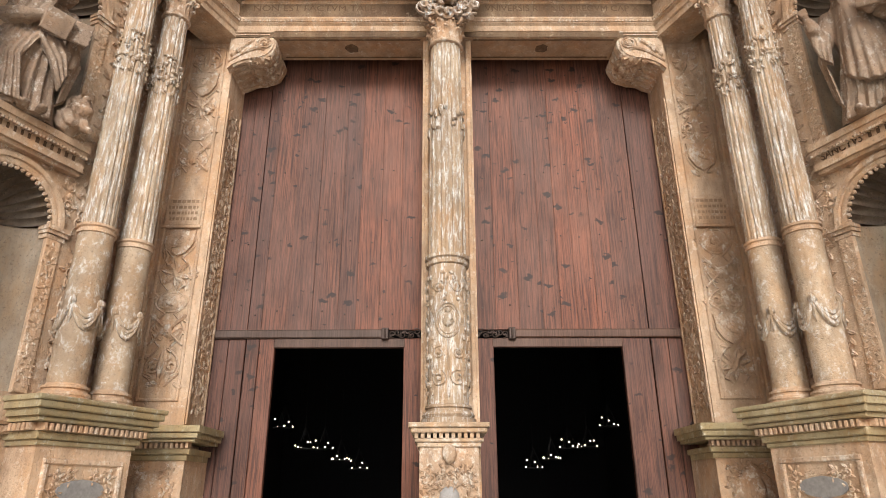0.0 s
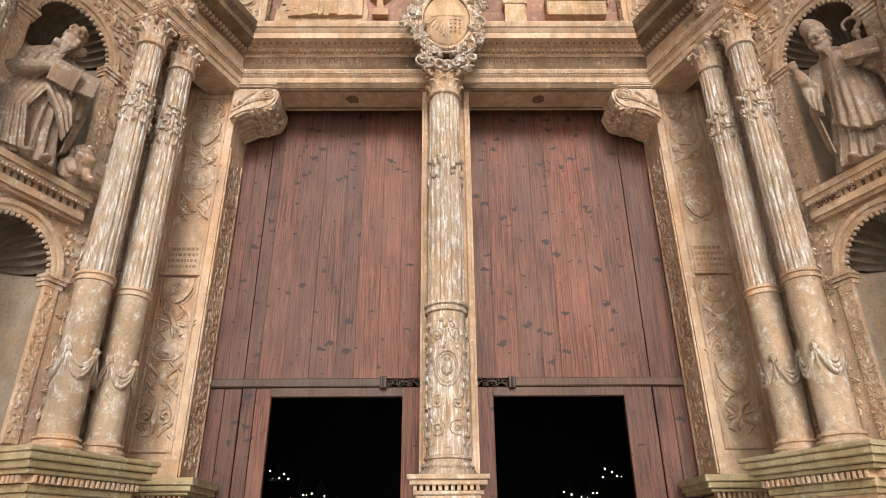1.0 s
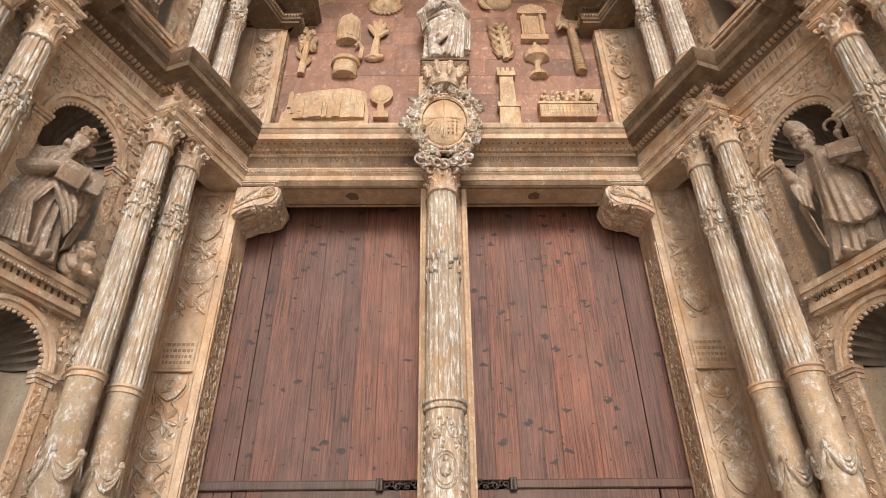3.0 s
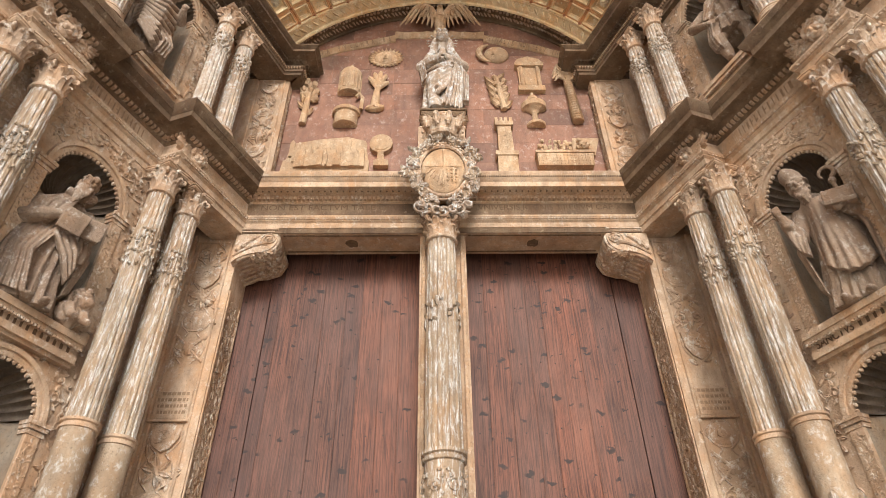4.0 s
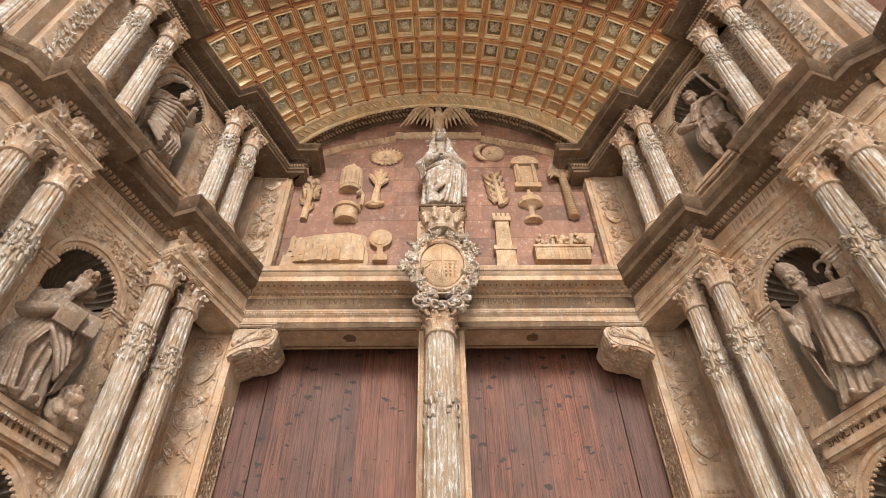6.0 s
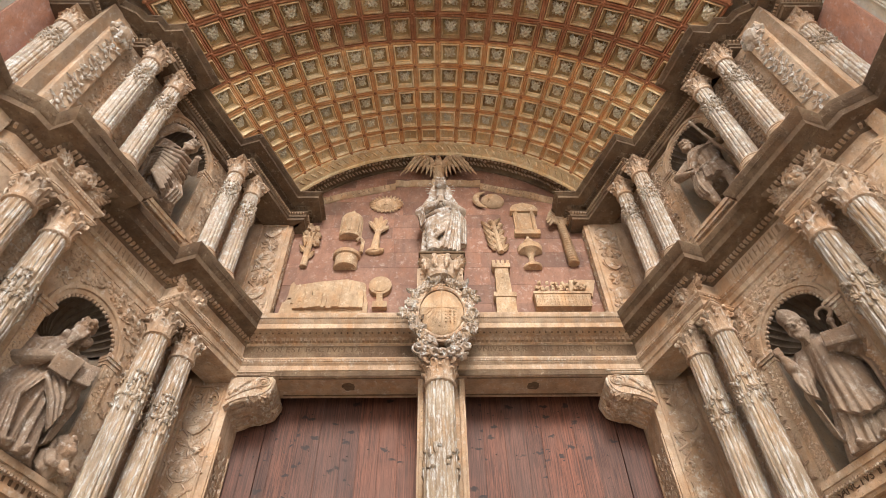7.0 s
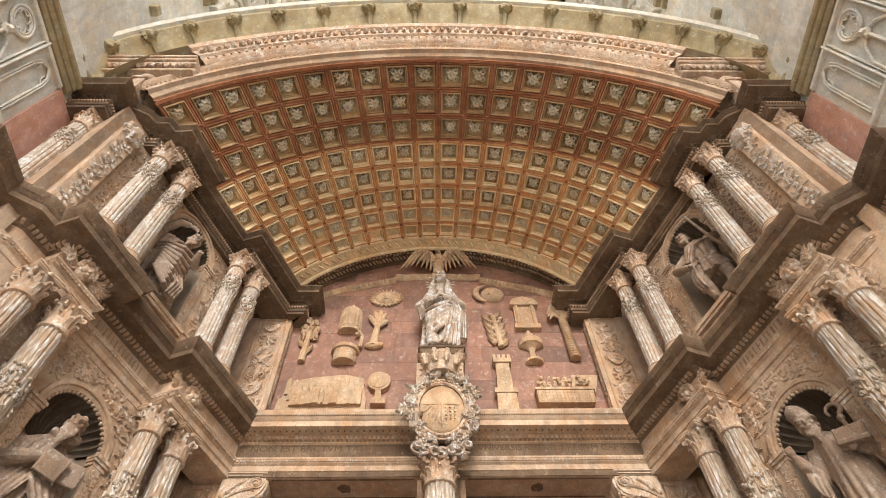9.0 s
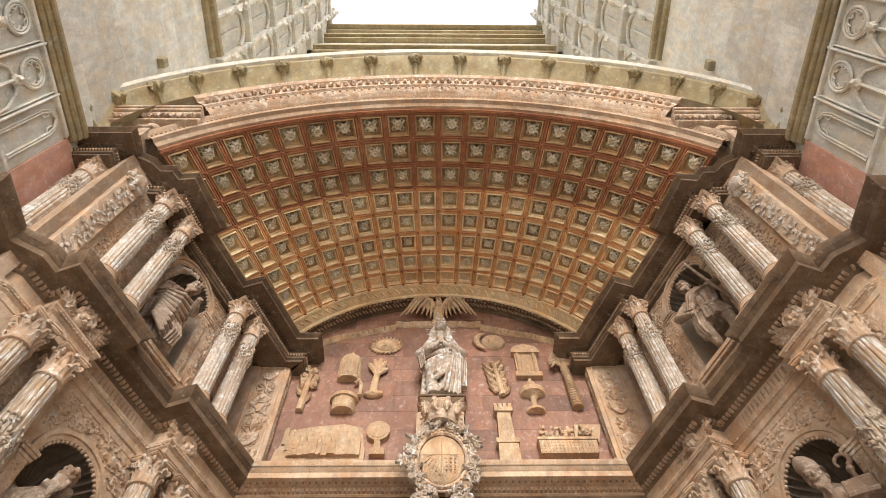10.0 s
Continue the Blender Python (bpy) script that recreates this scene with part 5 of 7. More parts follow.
# olive tree
m = Mesh(); m.tube([(-0.97, Y - 0.05, 9.1), (-0.95, Y - 0.06, 9.4), (-0.93, Y - 0.05, 9.6)], [0.075, 0.05, 0.04], 8)
for k, (dx, dz) in enumerate(((-0.14, 0.22), (-0.06, 0.3), (0.03, 0.33), (0.11, 0.26), (0.15, 0.12))):
    m.tube([(-0.94, Y - 0.05, 9.48), (-0.94 + dx * 0.7, Y - 0.07, 9.48 + dz * 0.7), (-0.94 + dx, Y - 0.05, 9.48 + dz)], [0.035, 0.045, 0.03], 7)
m.blob((-0.96, Y - 0.03, 9.12), (0.15, 0.08, 0.06), 10, 5, 0.3, 1)
emblem("tree_relief", "branching tree", m, 0.85, 9.1, 8.95, 1.2)
# rose stem
def stem(x, z0, z1, seed, name, label):
    m = Mesh(); m.tube([(x, Y - 0.05, z0), (x + 0.02, Y - 0.06, (z0 + z1) / 2), (x + 0.03, Y - 0.05, z1 - 0.15)], [0.055, 0.045, 0.035], 8)
    rnd = random.Random(seed)
    for k in range(16):
        m.blob((x + 0.03 + rnd.uniform(-0.1, 0.13), Y - 0.06, z1 - 0.15 + rnd.uniform(-0.14, 0.16)), (0.045, 0.05, 0.045), 7, 4, 0.6, k)
    for k in range(5):
        m.leaf((x, Y - 0.04, z0 + 0.12 + k * 0.1), 1.57 + (0.9 if k % 2 else -0.9), 0.16, 0.08, 0.05)
    emblem(name, label, m, 0.85, z0, 8.62, 1.5)
stem(-1.98, 8.98, 9.62, 1, "rose_relief", "flowering stem")
m = Mesh()
for k in range(9):
    z = 9.14 + k * 0.065
    m.leaf((0.90 - 0.01 * k, Y - 0.03, z), 1.57 + (1.0 if k % 2 else -1.0), 0.19, 0.1, 0.08)
    m.blob((0.9 + (0.07 if k % 2 else -0.07), Y - 0.05, z + 0.06), (0.045, 0.05, 0.04), 7, 4, 0.5, k)
m.tube([(0.93, Y - 0.05, 9.12), (0.86, Y - 0.05, 9.72)], [0.05, 0.03], 7)
emblem("lily_relief", "leafy lily stem", m, 0.85, 9.12, 8.93, 1.24)
# sun and moon
m = Mesh(); m.blob((-0.855, Y, 10.4), (0.165, 0.11, 0.16), 18, 8)
for k in range(24):
    a = 2 * math.pi * k / 24
    m.leaf((-0.855 + 0.12 * math.cos(a), Y - 0.02, 10.4 + 0.12 * math.sin(a)), a, 0.125, 0.05, 0.035)
m.blob((-0.855, Y - 0.105, 10.38), (0.022, 0.02, 0.04), 8, 5); m.blob((-0.855, Y - 0.095, 10.32), (0.04, 0.02, 0.012), 8, 5); m.blob((-0.9, Y - 0.09, 10.43), (0.02,) * 3, 6, 4); m.blob((-0.81, Y - 0.09, 10.43), (0.02,) * 3, 6, 4)
emblem("sun_relief", "sun disc with a face", m, 0.85, 10.4, 10.19, 1.0, -0.855, 0.0, 1.15)
m = Mesh(); m.blob((0.90, Y, 10.28), (0.2, 0.12, 0.2), 20, 9); m.blob((0.84, Y - 0.10, 10.26), (0.03, 0.035, 0.045), 8, 6); m.blob((0.80, Y - 0.09, 10.32), (0.03, 0.02, 0.012), 7, 4); m.blob((0.83, Y - 0.1, 10.2), (0.03, 0.02, 0.012), 7, 4)
m.tube([(0.86 + 0.24 * math.cos(a), Y - 0.06, 10.28 + 0.23 * math.sin(a)) for a in [1.9 + 2.5 * k / 14 for k in range(15)]], [0.012 + 0.045 * math.sin(math.pi * k / 14) for k in range(15)], 8)
emblem("moon_relief", "moon face with a crescent", m)
# gate
m = Mesh(); m.box(1.17, 1.62, Y - 0.1, Y, 9.64, 9.72); m.box(1.2, 1.58, Y - 0.07, Y, 9.72, 10.08)
m.box(1.15, 1.64, Y - 0.12, Y, 10.08, 10.13); m.prism([(1.15, 10.13), (1.64, 10.13), (1.58, 10.2), (1.39, 10.25), (1.2, 10.2)], Y - 0.12, Y)
for x in (1.22, 1.5):
    m.tube([(x + 0.03, Y - 0.08, 9.72), (x + 0.03, Y - 0.08, 10.08)], 0.03, 8)
m.prism([(1.3, 9.74), (1.47, 9.74), (1.47, 9.93), (1.385, 10.02), (1.3, 9.93)], Y - 0.085, Y - 0.06)
emblem("gate_relief", "closed temple gate", m, 0.85, 9.64, 9.33, 1.3, 1.39, -0.02, 0.9)
# fountain
m = Mesh(); m.lathe((1.37, Y - 0.02, 8.78), [(0.13, 0), (0.14, 0.03), (0.1, 0.06), (0.045, 0.1), (0.04, 0.2), (0.08, 0.24), (0.18, 0.27), (0.19, 0.34), (0.17, 0.35), (0.05, 0.36), (0.04, 0.42), (0.07, 0.44), (0.07, 0.48), (0.025, 0.52), (0.025, 0.56)], 20)
emblem("fountain_relief", "two-tiered fountain", m, 0.85, 8.78, 8.57, 1.35)
# palm
m = Mesh()
for k in range(18):
    m.lathe((1.975 - 0.0025 * k, Y - 0.07, 8.64 + 0.052 * k), [(0.078 - 0.0012 * k, 0), (0.092 - 0.0014 * k, 0.018), (0.068 - 0.0012 * k, 0.054)], 10)
for k in range(15):
    a = -0.5 + 4.15 * k / 14
    ex, ez = math.cos(a), math.sin(a)
    m.tube([(1.93, Y - 0.08, 9.56), (1.93 + 0.11 * ex, Y - 0.13, 9.66 + 0.18 * ez), (1.93 + 0.18 * ex, Y - 0.17, 9.68 + 0.24 * ez), (1.93 + 0.23 * ex, Y - 0.14, 9.60 + 0.22 * ez)], [0.02, 0.03, 0.034, 0.012], 6)
m.blob((1.93, Y - 0.1, 9.6), (0.07, 0.07, 0.07), 9, 6, 0.5, 3)
emblem("palm_relief", "palm tree with drooping fronds", m)
# tower
m = Mesh(); m.prism([(0.73, 7.5), (1.13, 7.5), (1.12, 8.02), (0.76, 8.02)], Y - 0.14, Y); m.prism([(0.72, 8.0), (1.15, 8.0), (1.15, 8.08), (0.72, 8.08)], Y - 0.16, Y)
m.prism([(0.78, 8.08), (1.08, 8.08), (1.06, 8.62), (0.80, 8.62)], Y - 0.12, Y); m.prism([(0.75, 8.6), (1.11, 8.6), (1.11, 8.68), (0.75, 8.68)], Y - 0.15, Y)
for k in range(4):
    m.box(0.75 + k * 0.095, 0.81 + k * 0.095, Y - 0.15, Y, 8.68, 8.75)
m.box(0.9, 0.96, Y - 0.125, Y - 0.1, 8.4, 8.5)
emblem("tower_relief", "battlemented tower", m, 0.85, 7.5, 7.38, 1.02, 0.72, 0.02, 0.72)
# walled garden
m = Mesh(); m.prism([(1.32, 7.78), (2.12, 7.78), (2.14, 8.0), (1.32, 8.0)], Y - 0.16, Y); m.prism([(1.30, 8.0), (2.16, 8.0), (2.16, 8.04), (1.3, 8.04)], Y - 0.18, Y)
m.prism([(1.86, 8.04), (2.2, 8.04), (2.3, 8.36), (1.9, 8.36)], Y - 0.06, Y)
for k in range(16):
    for j in range(4):
        m.blob((1.34 + k * 0.052, Y - 0.16, 7.81 + j * 0.05), (0.016, 0.012, 0.016), 4, 3)
rnd = random.Random(12)
for k in range(46):
    x = rnd.choice((1.42, 1.62, 1.8, 2.02))
    m.blob((x + rnd.uniform(-0.08, 0.08), Y - 0.1 + rnd.uniform(-0.03, 0.05), 8.1 + rnd.uniform(0, 0.2)), (0.035, 0.035, 0.035), 6, 4, 0.6, k)
emblem("garden_relief", "fenced garden with shrubs", m, 0.85, 7.78, 7.69, 1.05, 1.3, -0.02, 0.93)

# ribbon, with the words that can still be read
def ribbon(t):
    """Height of the ribbon: t from its outer end (0) to the crown (1.35); it steps up where it folds."""
    return 10.13 + 0.60 * t - 0.25 * (t * t - t) * 0.6 + 0.012 * math.sin(t * 17) + (0.10 if t > 0.91 else 0.0) - 0.45 * max(0.0, t - 0.91)


m = Mesh()
for side in (-1, 1):
    for ta, tb in ((0.0, 0.91), (0.90, 1.35)):
        rows = []
        for k in range(19):
            t = ta + (tb - ta) * k / 18
            x, z, f = side * (2.24 - 1.68 * t), ribbon(min(t, 0.9099) if tb < 1 else max(t, 0.911)), 0.006 * math.sin(k * 1.1)
            rows.append([(x, Y, z - 0.05), (x, Y - 0.02 - f, z - 0.045), (x, Y - 0.08 - f, z + 0.035), (x, Y - 0.07 - f, z + 0.045), (x, Y, z + 0.05)])
        m.grid(rows)
    m.tube([(side * 2.24, Y - 0.10, 10.06), (side * 2.24, Y - 0.08, 10.21)], 0.05, 9)
solid("ribbon_scroll", m, EMBLEM, "long stone ribbon with worn lettering on the tympanum", "ribbon", (0, TY, 10.5))


def lettered(name, text, place, size, material):
    """Capitals set one by one; place(i) gives the spot and the slope of the i-th of them."""
    pts, faces = [], []
    for i, ch in enumerate(text):
        if ch == " ":
            continue
        cu = bpy.data.curves.new("letter", "FONT")
        cu.body, cu.size, cu.extrude, cu.resolution_u, cu.align_x = ch, size, 0.004, 2, "CENTER"
        ob = bpy.data.objects.new("letter", cu)
        scene.collection.objects.link(ob)
        bpy.context.view_layer.update()
        me = bpy.data.meshes.new_from_object(ob.evaluated_get(bpy.context.evaluated_depsgraph_get()))
        bpy.data.objects.remove(ob)
        (px, py, pz), slope = place(i)
        o = len(pts)
        for v in me.vertices:
            c, s = math.cos(slope), math.sin(slope)
            pts.append((px + v.co.x * 0.8 * c - v.co.y * s, py - v.co.z - 0.75 * v.co.y, pz + v.co.x * 0.8 * s + v.co.y * c))
        faces += [tuple(o + j for j in p.vertices) for p in me.polygons]
        bpy.data.meshes.remove(me)
    me = bpy.data.meshes.new(name)
    me.from_pydata(pts, [], faces)
    me.materials.append(material)
    return tagged(new(name, me), "incised Latin capitals on the stone ribbon", "lettering", "ribbon lettering")


def along(side, n):
    def place(i):
        t = 0.10 + 0.78 * (i + 0.5) / n
        if side > 0:
            t = 0.98 - t
        x = side * (2.24 - 1.68 * t)
        d = (ribbon(t + 0.01) - ribbon(t - 0.01)) / (-side * 0.0336)
        return (x, Y - 0.042, ribbon(t) - 0.032), math.atan(d)
    return place


for side, text in ((-1, "TOTA PVLCHRA ES"), (1, "GINALIS NON EST IN TE")):
    lettered("ribbon_lettering", text, along(side, len(text)), 0.085, FAINT)

# ---- statues ----


def carve(ob, size=0.0075):
    """Fuse a figure's limbs and folds into one weathered carving."""
    md = ob.modifiers.new("fuse", "REMESH")
    md.mode, md.voxel_size, md.use_smooth_shade = "VOXEL", size, True
    sm = ob.modifiers.new("wear", "SMOOTH")
    sm.factor, sm.iterations = 0.5, 1
    return ob


def cherub(m, u, y, z, s=1.0):
    """A carved winged head on an upright face."""
    m.blob((u, y, z), (0.085 * s, 0.08 * s, 0.10 * s), 14, 10, 0.08, 1)
    m.blob((u, y - 0.08 * s, z - 0.015 * s), (0.016 * s, 0.022 * s, 0.022 * s), 6, 5)
    m.blob((u, y - 0.055 * s, z - 0.06 * s), (0.03 * s, 0.03 * s, 0.022 * s), 8, 5)
    for q in (-1, 1):
        m.blob((u + q * 0.042 * s, y - 0.055 * s, z - 0.03 * s), (0.03 * s, 0.028 * s, 0.03 * s), 8, 5)
        m.blob((u + q * 0.03 * s, y - 0.068 * s, z + 0.03 * s), (0.024 * s, 0.018 * s, 0.008 * s), 7, 4)
        for k in range(6):
            a = 0.75 - 0.32 * k
            m.leaf((u + q * 0.06 * s, y + 0.03, z - 0.03 * s + 0.012 * k), a if q > 0 else math.pi - a, (0.25 - 0.018 * k) * s, 0.075 * s, 0.05 * s)
    for k in range(13):
        a = math.pi * (k - 0.5) / 11
        m.blob((u + 0.08 * s * math.cos(a), y - 0.03 * s, z + 0.015 * s + 0.085 * s * math.sin(a)), (0.028 * s, 0.03 * s, 0.026 * s), 6, 5, 0.4, k)


def robe(m, h, prof, folds, amp, seed, twist=0.0):
    """A closed garment: prof holds (height, x, y, half-width, half-depth); round folds with sharp valleys between."""
    rnd = random.Random(seed)
    p1, p2 = rnd.uniform(0, 6.28), rnd.uniform(0, 6.28)
    rows, seg = [], 120
    for i in range(49):
        t = prof[0][0] + (prof[-1][0] - prof[0][0]) * i / 48
        for a, b in zip(prof, prof[1:]):
            if t <= b[0] + 1e-6:
                q = (t - a[0]) / (b[0] - a[0])
                q = q * q * (3 - 2 * q)
                cx, cy, ra, rb = [a[n] + (b[n] - a[n]) * q for n in (1, 2, 3, 4)]
                break
        k = amp * max(0.12, 1 - (t - prof[0][0]) / 0.72)
        row = []
        for j in range(seg):
            g = 2 * math.pi * j / seg
            w = g + 0.18 * math.sin(3 * g + p2) + twist * t
            f = abs(math.sin(folds * w / 2 + p1)) ** 0.6 - 0.6 + 0.35 * (abs(math.sin(folds * 0.9 * w + p2 + 2 * t)) - 0.6)
            row.append((h * (cx + ra * (1 + k * f) * math.cos(g)), h * (cy + rb * (1 + k * f) * math.sin(g)), h * t))
        rows.append(row)
    m.grid(rows, True, True)


def sheet(m, h, a, b, folds, deep, thick=0.03, seed=0, hem=0.02):
    """Cloth between two lines of points, its folds running along them."""
    def at(line, p):
        k = min(int(p * (len(line) - 1)), len(line) - 2)
        q = p * (len(line) - 1) - k
        q = q * q * (3 - 2 * q) * 0.5 + q * 0.5
        return Vector(line[k]).lerp(Vector(line[k + 1]), q)
    rnd = random.Random(seed)
    ph = rnd.uniform(0, 3)
    rows, n, across = [], 16, folds * 7
    for i in range(n + 1):
        p = i / n
        front, back = [], []
        for j in range(across + 1):
            q = j / across
            v = at(a, p).lerp(at(b, p), q)
            f = abs(math.sin(math.pi * folds * (q + 0.05 * math.sin(4 * p + ph)))) ** 0.7
            v = v + Vector((0, -deep * f * (0.45 + 0.55 * p), -hem * f * p))
            front.append(tuple(v * h))
            back.append(tuple((v + Vector((0, thick, 0))) * h))
        rows.append(front + back[::-1])
    m.grid(rows, True, True)


def limb(m, h, pts, rad):
    m.tube([tuple(Vector(p) * h) for p in pts], [r * h for r in rad], 10)


def hand(m, h, c, d):
    """A closed palm and four fingers pointing along d."""
    c, d = Vector(c), Vector(d).normalized()
    m.blob(tuple(c * h), (h * 0.026, h * 0.022, h * 0.026), 9, 6)
    s = d.cross(Vector((0, 1, 0))).normalized()
    for k in range(4):
        a = c + s * 0.012 * (k - 1.5)
        m.tube([tuple(a * h), tuple((a + d * 0.03) * h), tuple((a + d * 0.055 + Vector((0, 0.008, 0))) * h)], [h * 0.009, h * 0.008, h * 0.006], 6)


def head(m, h, c, tilt=(0, 0), beard=0.0, hair=True, seed=1):
    """A carved head at c; tilt leans the face sideways and down."""
    rnd = random.Random(seed)
    c = Vector(c)

    def p(x, y, z):
        return tuple((c + Vector((x + tilt[0] * z, y + tilt[1] * z, z - tilt[0] * x * 0.6))) * h)
    m.blob(p(0, 0.008, 0.012), (h * 0.052, h * 0.06, h * 0.06), 16, 10)
    m.blob(p(0, -0.018, -0.028), (h * 0.04, h * 0.044, h * 0.045), 14, 8)
    m.tube([p(0, -0.055, 0.022), p(0, -0.076, -0.012), p(0, -0.06, -0.018)], [h * 0.007, h * 0.012, h * 0.01], 7)
    for q in (-1, 1):
        m.tube([p(q * 0.008, -0.056, 0.024), p(q * 0.028, -0.055, 0.03), p(q * 0.045, -0.035, 0.02)], [h * 0.009, h * 0.011, h * 0.006], 6)
        m.blob(p(q * 0.028, -0.048, -0.016), (h * 0.016, h * 0.014, h * 0.014), 8, 5)
        m.blob(p(q * 0.021, -0.05, 0.012), (h * 0.011, h * 0.009, h * 0.007), 7, 4)
    m.tube([p(-0.018, -0.058, -0.036), p(0, -0.064, -0.034), p(0.018, -0.058, -0.036)], h * 0.006, 6)
    if beard:
        for k in range(26):
            q = rnd.uniform(-1, 1)
            z0 = -0.035 - 0.02 * (1 - abs(q))
            x = q * 0.042
            m.tube([p(x, -0.045 + 0.02 * abs(q), z0), p(x * 0.8 + rnd.uniform(-0.008, 0.008), -0.06, z0 - beard * 0.5), p(x * 0.45 + rnd.uniform(-0.012, 0.012), -0.05, z0 - beard * (1 - 0.4 * abs(q)))], [h * 0.012, h * 0.012, h * 0.004], 6)
    if hair:
        for k in range(64):
            g, z = rnd.uniform(0.1, math.pi - 0.1) if k > 9 else rnd.uniform(math.pi, 2 * math.pi), rnd.uniform(-0.03, 0.06)
            if k <= 9:
                z = rnd.uniform(0.045, 0.07)
            r = math.sqrt(max(0.02, 1 - ((z - 0.012) / 0.066) ** 2))
            m.blob(p(0.054 * r * math.cos(g), 0.008 + 0.062 * r * math.sin(g), z), (h * 0.013, h * 0.013, h * 0.015), 7, 5, 0.5, k)
    limb(m, h, [(c.x - 0.3 * c.x, c.y + 0.05, c.z - 0.12), (c.x, c.y + 0.012, c.z - 0.03)], [0.04, 0.036])


def slab(m, h, c, ex, ey, ez):
    """A box about c with half-edges ex, ey, ez."""
    c, ex, ey, ez = Vector(c), Vector(ex), Vector(ey), Vector(ez)
    m.add([tuple((c + ex * i + ey * j + ez * k) * h) for k in (-1, 1) for j in (-1, 1) for i in (-1, 1)], [(0, 2, 3, 1), (4, 5, 7, 6), (0, 1, 5, 4), (2, 6, 7, 3), (0, 4, 6, 2), (1, 3, 7, 5)])


def scholar(m, h):
    """Long robe, cape, book held before the waist, bowed bearded head."""
    robe(m, h, [(0.0, 0.03, 0.0, 0.19, 0.13), (0.25, 0.04, 0.0, 0.175, 0.13), (0.48, 0.03, 0.0, 0.14, 0.115), (0.62, 0.01, 0.0, 0.14, 0.11), (0.73, 0.0, 0.0, 0.145, 0.09), (0.79, -0.02, 0.0, 0.09, 0.07), (0.82, -0.03, -0.01, 0.05, 0.05)], 13, 0.34, 2, 0.6)
    sheet(m, h, [(0.17, -0.06, 0.52), (0.22, -0.10, 0.3), (0.25, -0.10, 0.06)], [(-0.02, -0.13, 0.5), (0.06, -0.17, 0.28), (0.02, -0.15, 0.02)], 6, 0.05, 0.05, 3)
    sheet(m, h, [(0.02, -0.15, 0.47), (-0.07, -0.17, 0.32), (-0.14, -0.16, 0.16)], [(-0.12, -0.1, 0.5), (-0.15, -0.13, 0.4), (-0.17, -0.12, 0.30)], 3, 0.045, 0.045, 5, 0.03)
    sheet(m, h, [(-0.15, -0.02, 0.60), (-0.19, -0.04, 0.4), (-0.16, -0.03, 0.14)], [(-0.17, 0.03, 0.62), (-0.25, 0.0, 0.44), (-0.21, 0.0, 0.2)], 3, 0.03, 0.04, 6)
    sheet(m, h, [(0.04, -0.07, 0.79), (0.17, -0.10, 0.68), (0.23, -0.06, 0.50)], [(-0.05, -0.09, 0.78), (-0.02, -0.14, 0.66), (0.05, -0.15, 0.53)], 4, 0.03, 0.05, 7)
    limb(m, h, [(0.13, 0.0, 0.73), (0.22, -0.05, 0.51), (0.11, -0.17, 0.53), (0.02, -0.2, 0.56)], [0.06, 0.06, 0.045, 0.028])
    limb(m, h, [(-0.13, 0.0, 0.73), (-0.19, -0.07, 0.56), (-0.12, -0.18, 0.53)], [0.06, 0.055, 0.03])
    sheet(m, h, [(-0.13, -0.1, 0.57), (-0.14, -0.1, 0.44), (-0.13, -0.08, 0.34)], [(-0.2, -0.06, 0.57), (-0.23, -0.06, 0.46), (-0.21, -0.05, 0.38)], 2, 0.03, 0.04, 8)
    hand(m, h, (0.0, -0.215, 0.565), (-1, 0, -0.25))
    hand(m, h, (-0.1, -0.2, 0.52), (0.6, -0.3, 0.5))
    slab(m, h, (-0.055, -0.215, 0.53), (0.07, 0.0, 0.012), (0.0, 0.018, 0.008), (-0.01, -0.03, 0.06))
    slab(m, h, (-0.165, -0.195, 0.535), (0.055, 0.03, 0.02), (0.01, 0.016, 0.004), (-0.005, -0.02, 0.06))
    head(m, h, (-0.06, -0.12, 0.89), (-0.25, 0.1), 0.17, True, 4)
    # hood thrown back over the shoulders
    m.blob((-0.06 * h, -0.02 * h, 0.84 * h), (h * 0.085, h * 0.07, h * 0.05), 14, 8)
    limb(m, h, [(-0.13, -0.07, 0.84), (-0.06, -0.11, 0.79), (0.03, -0.08, 0.82)], [0.03, 0.035, 0.03])
    for q in (-0.09, 0.0):
        m.blob((q * h, -0.15 * h, 0.015 * h), (h * 0.03, h * 0.06, h * 0.022), 9, 5)


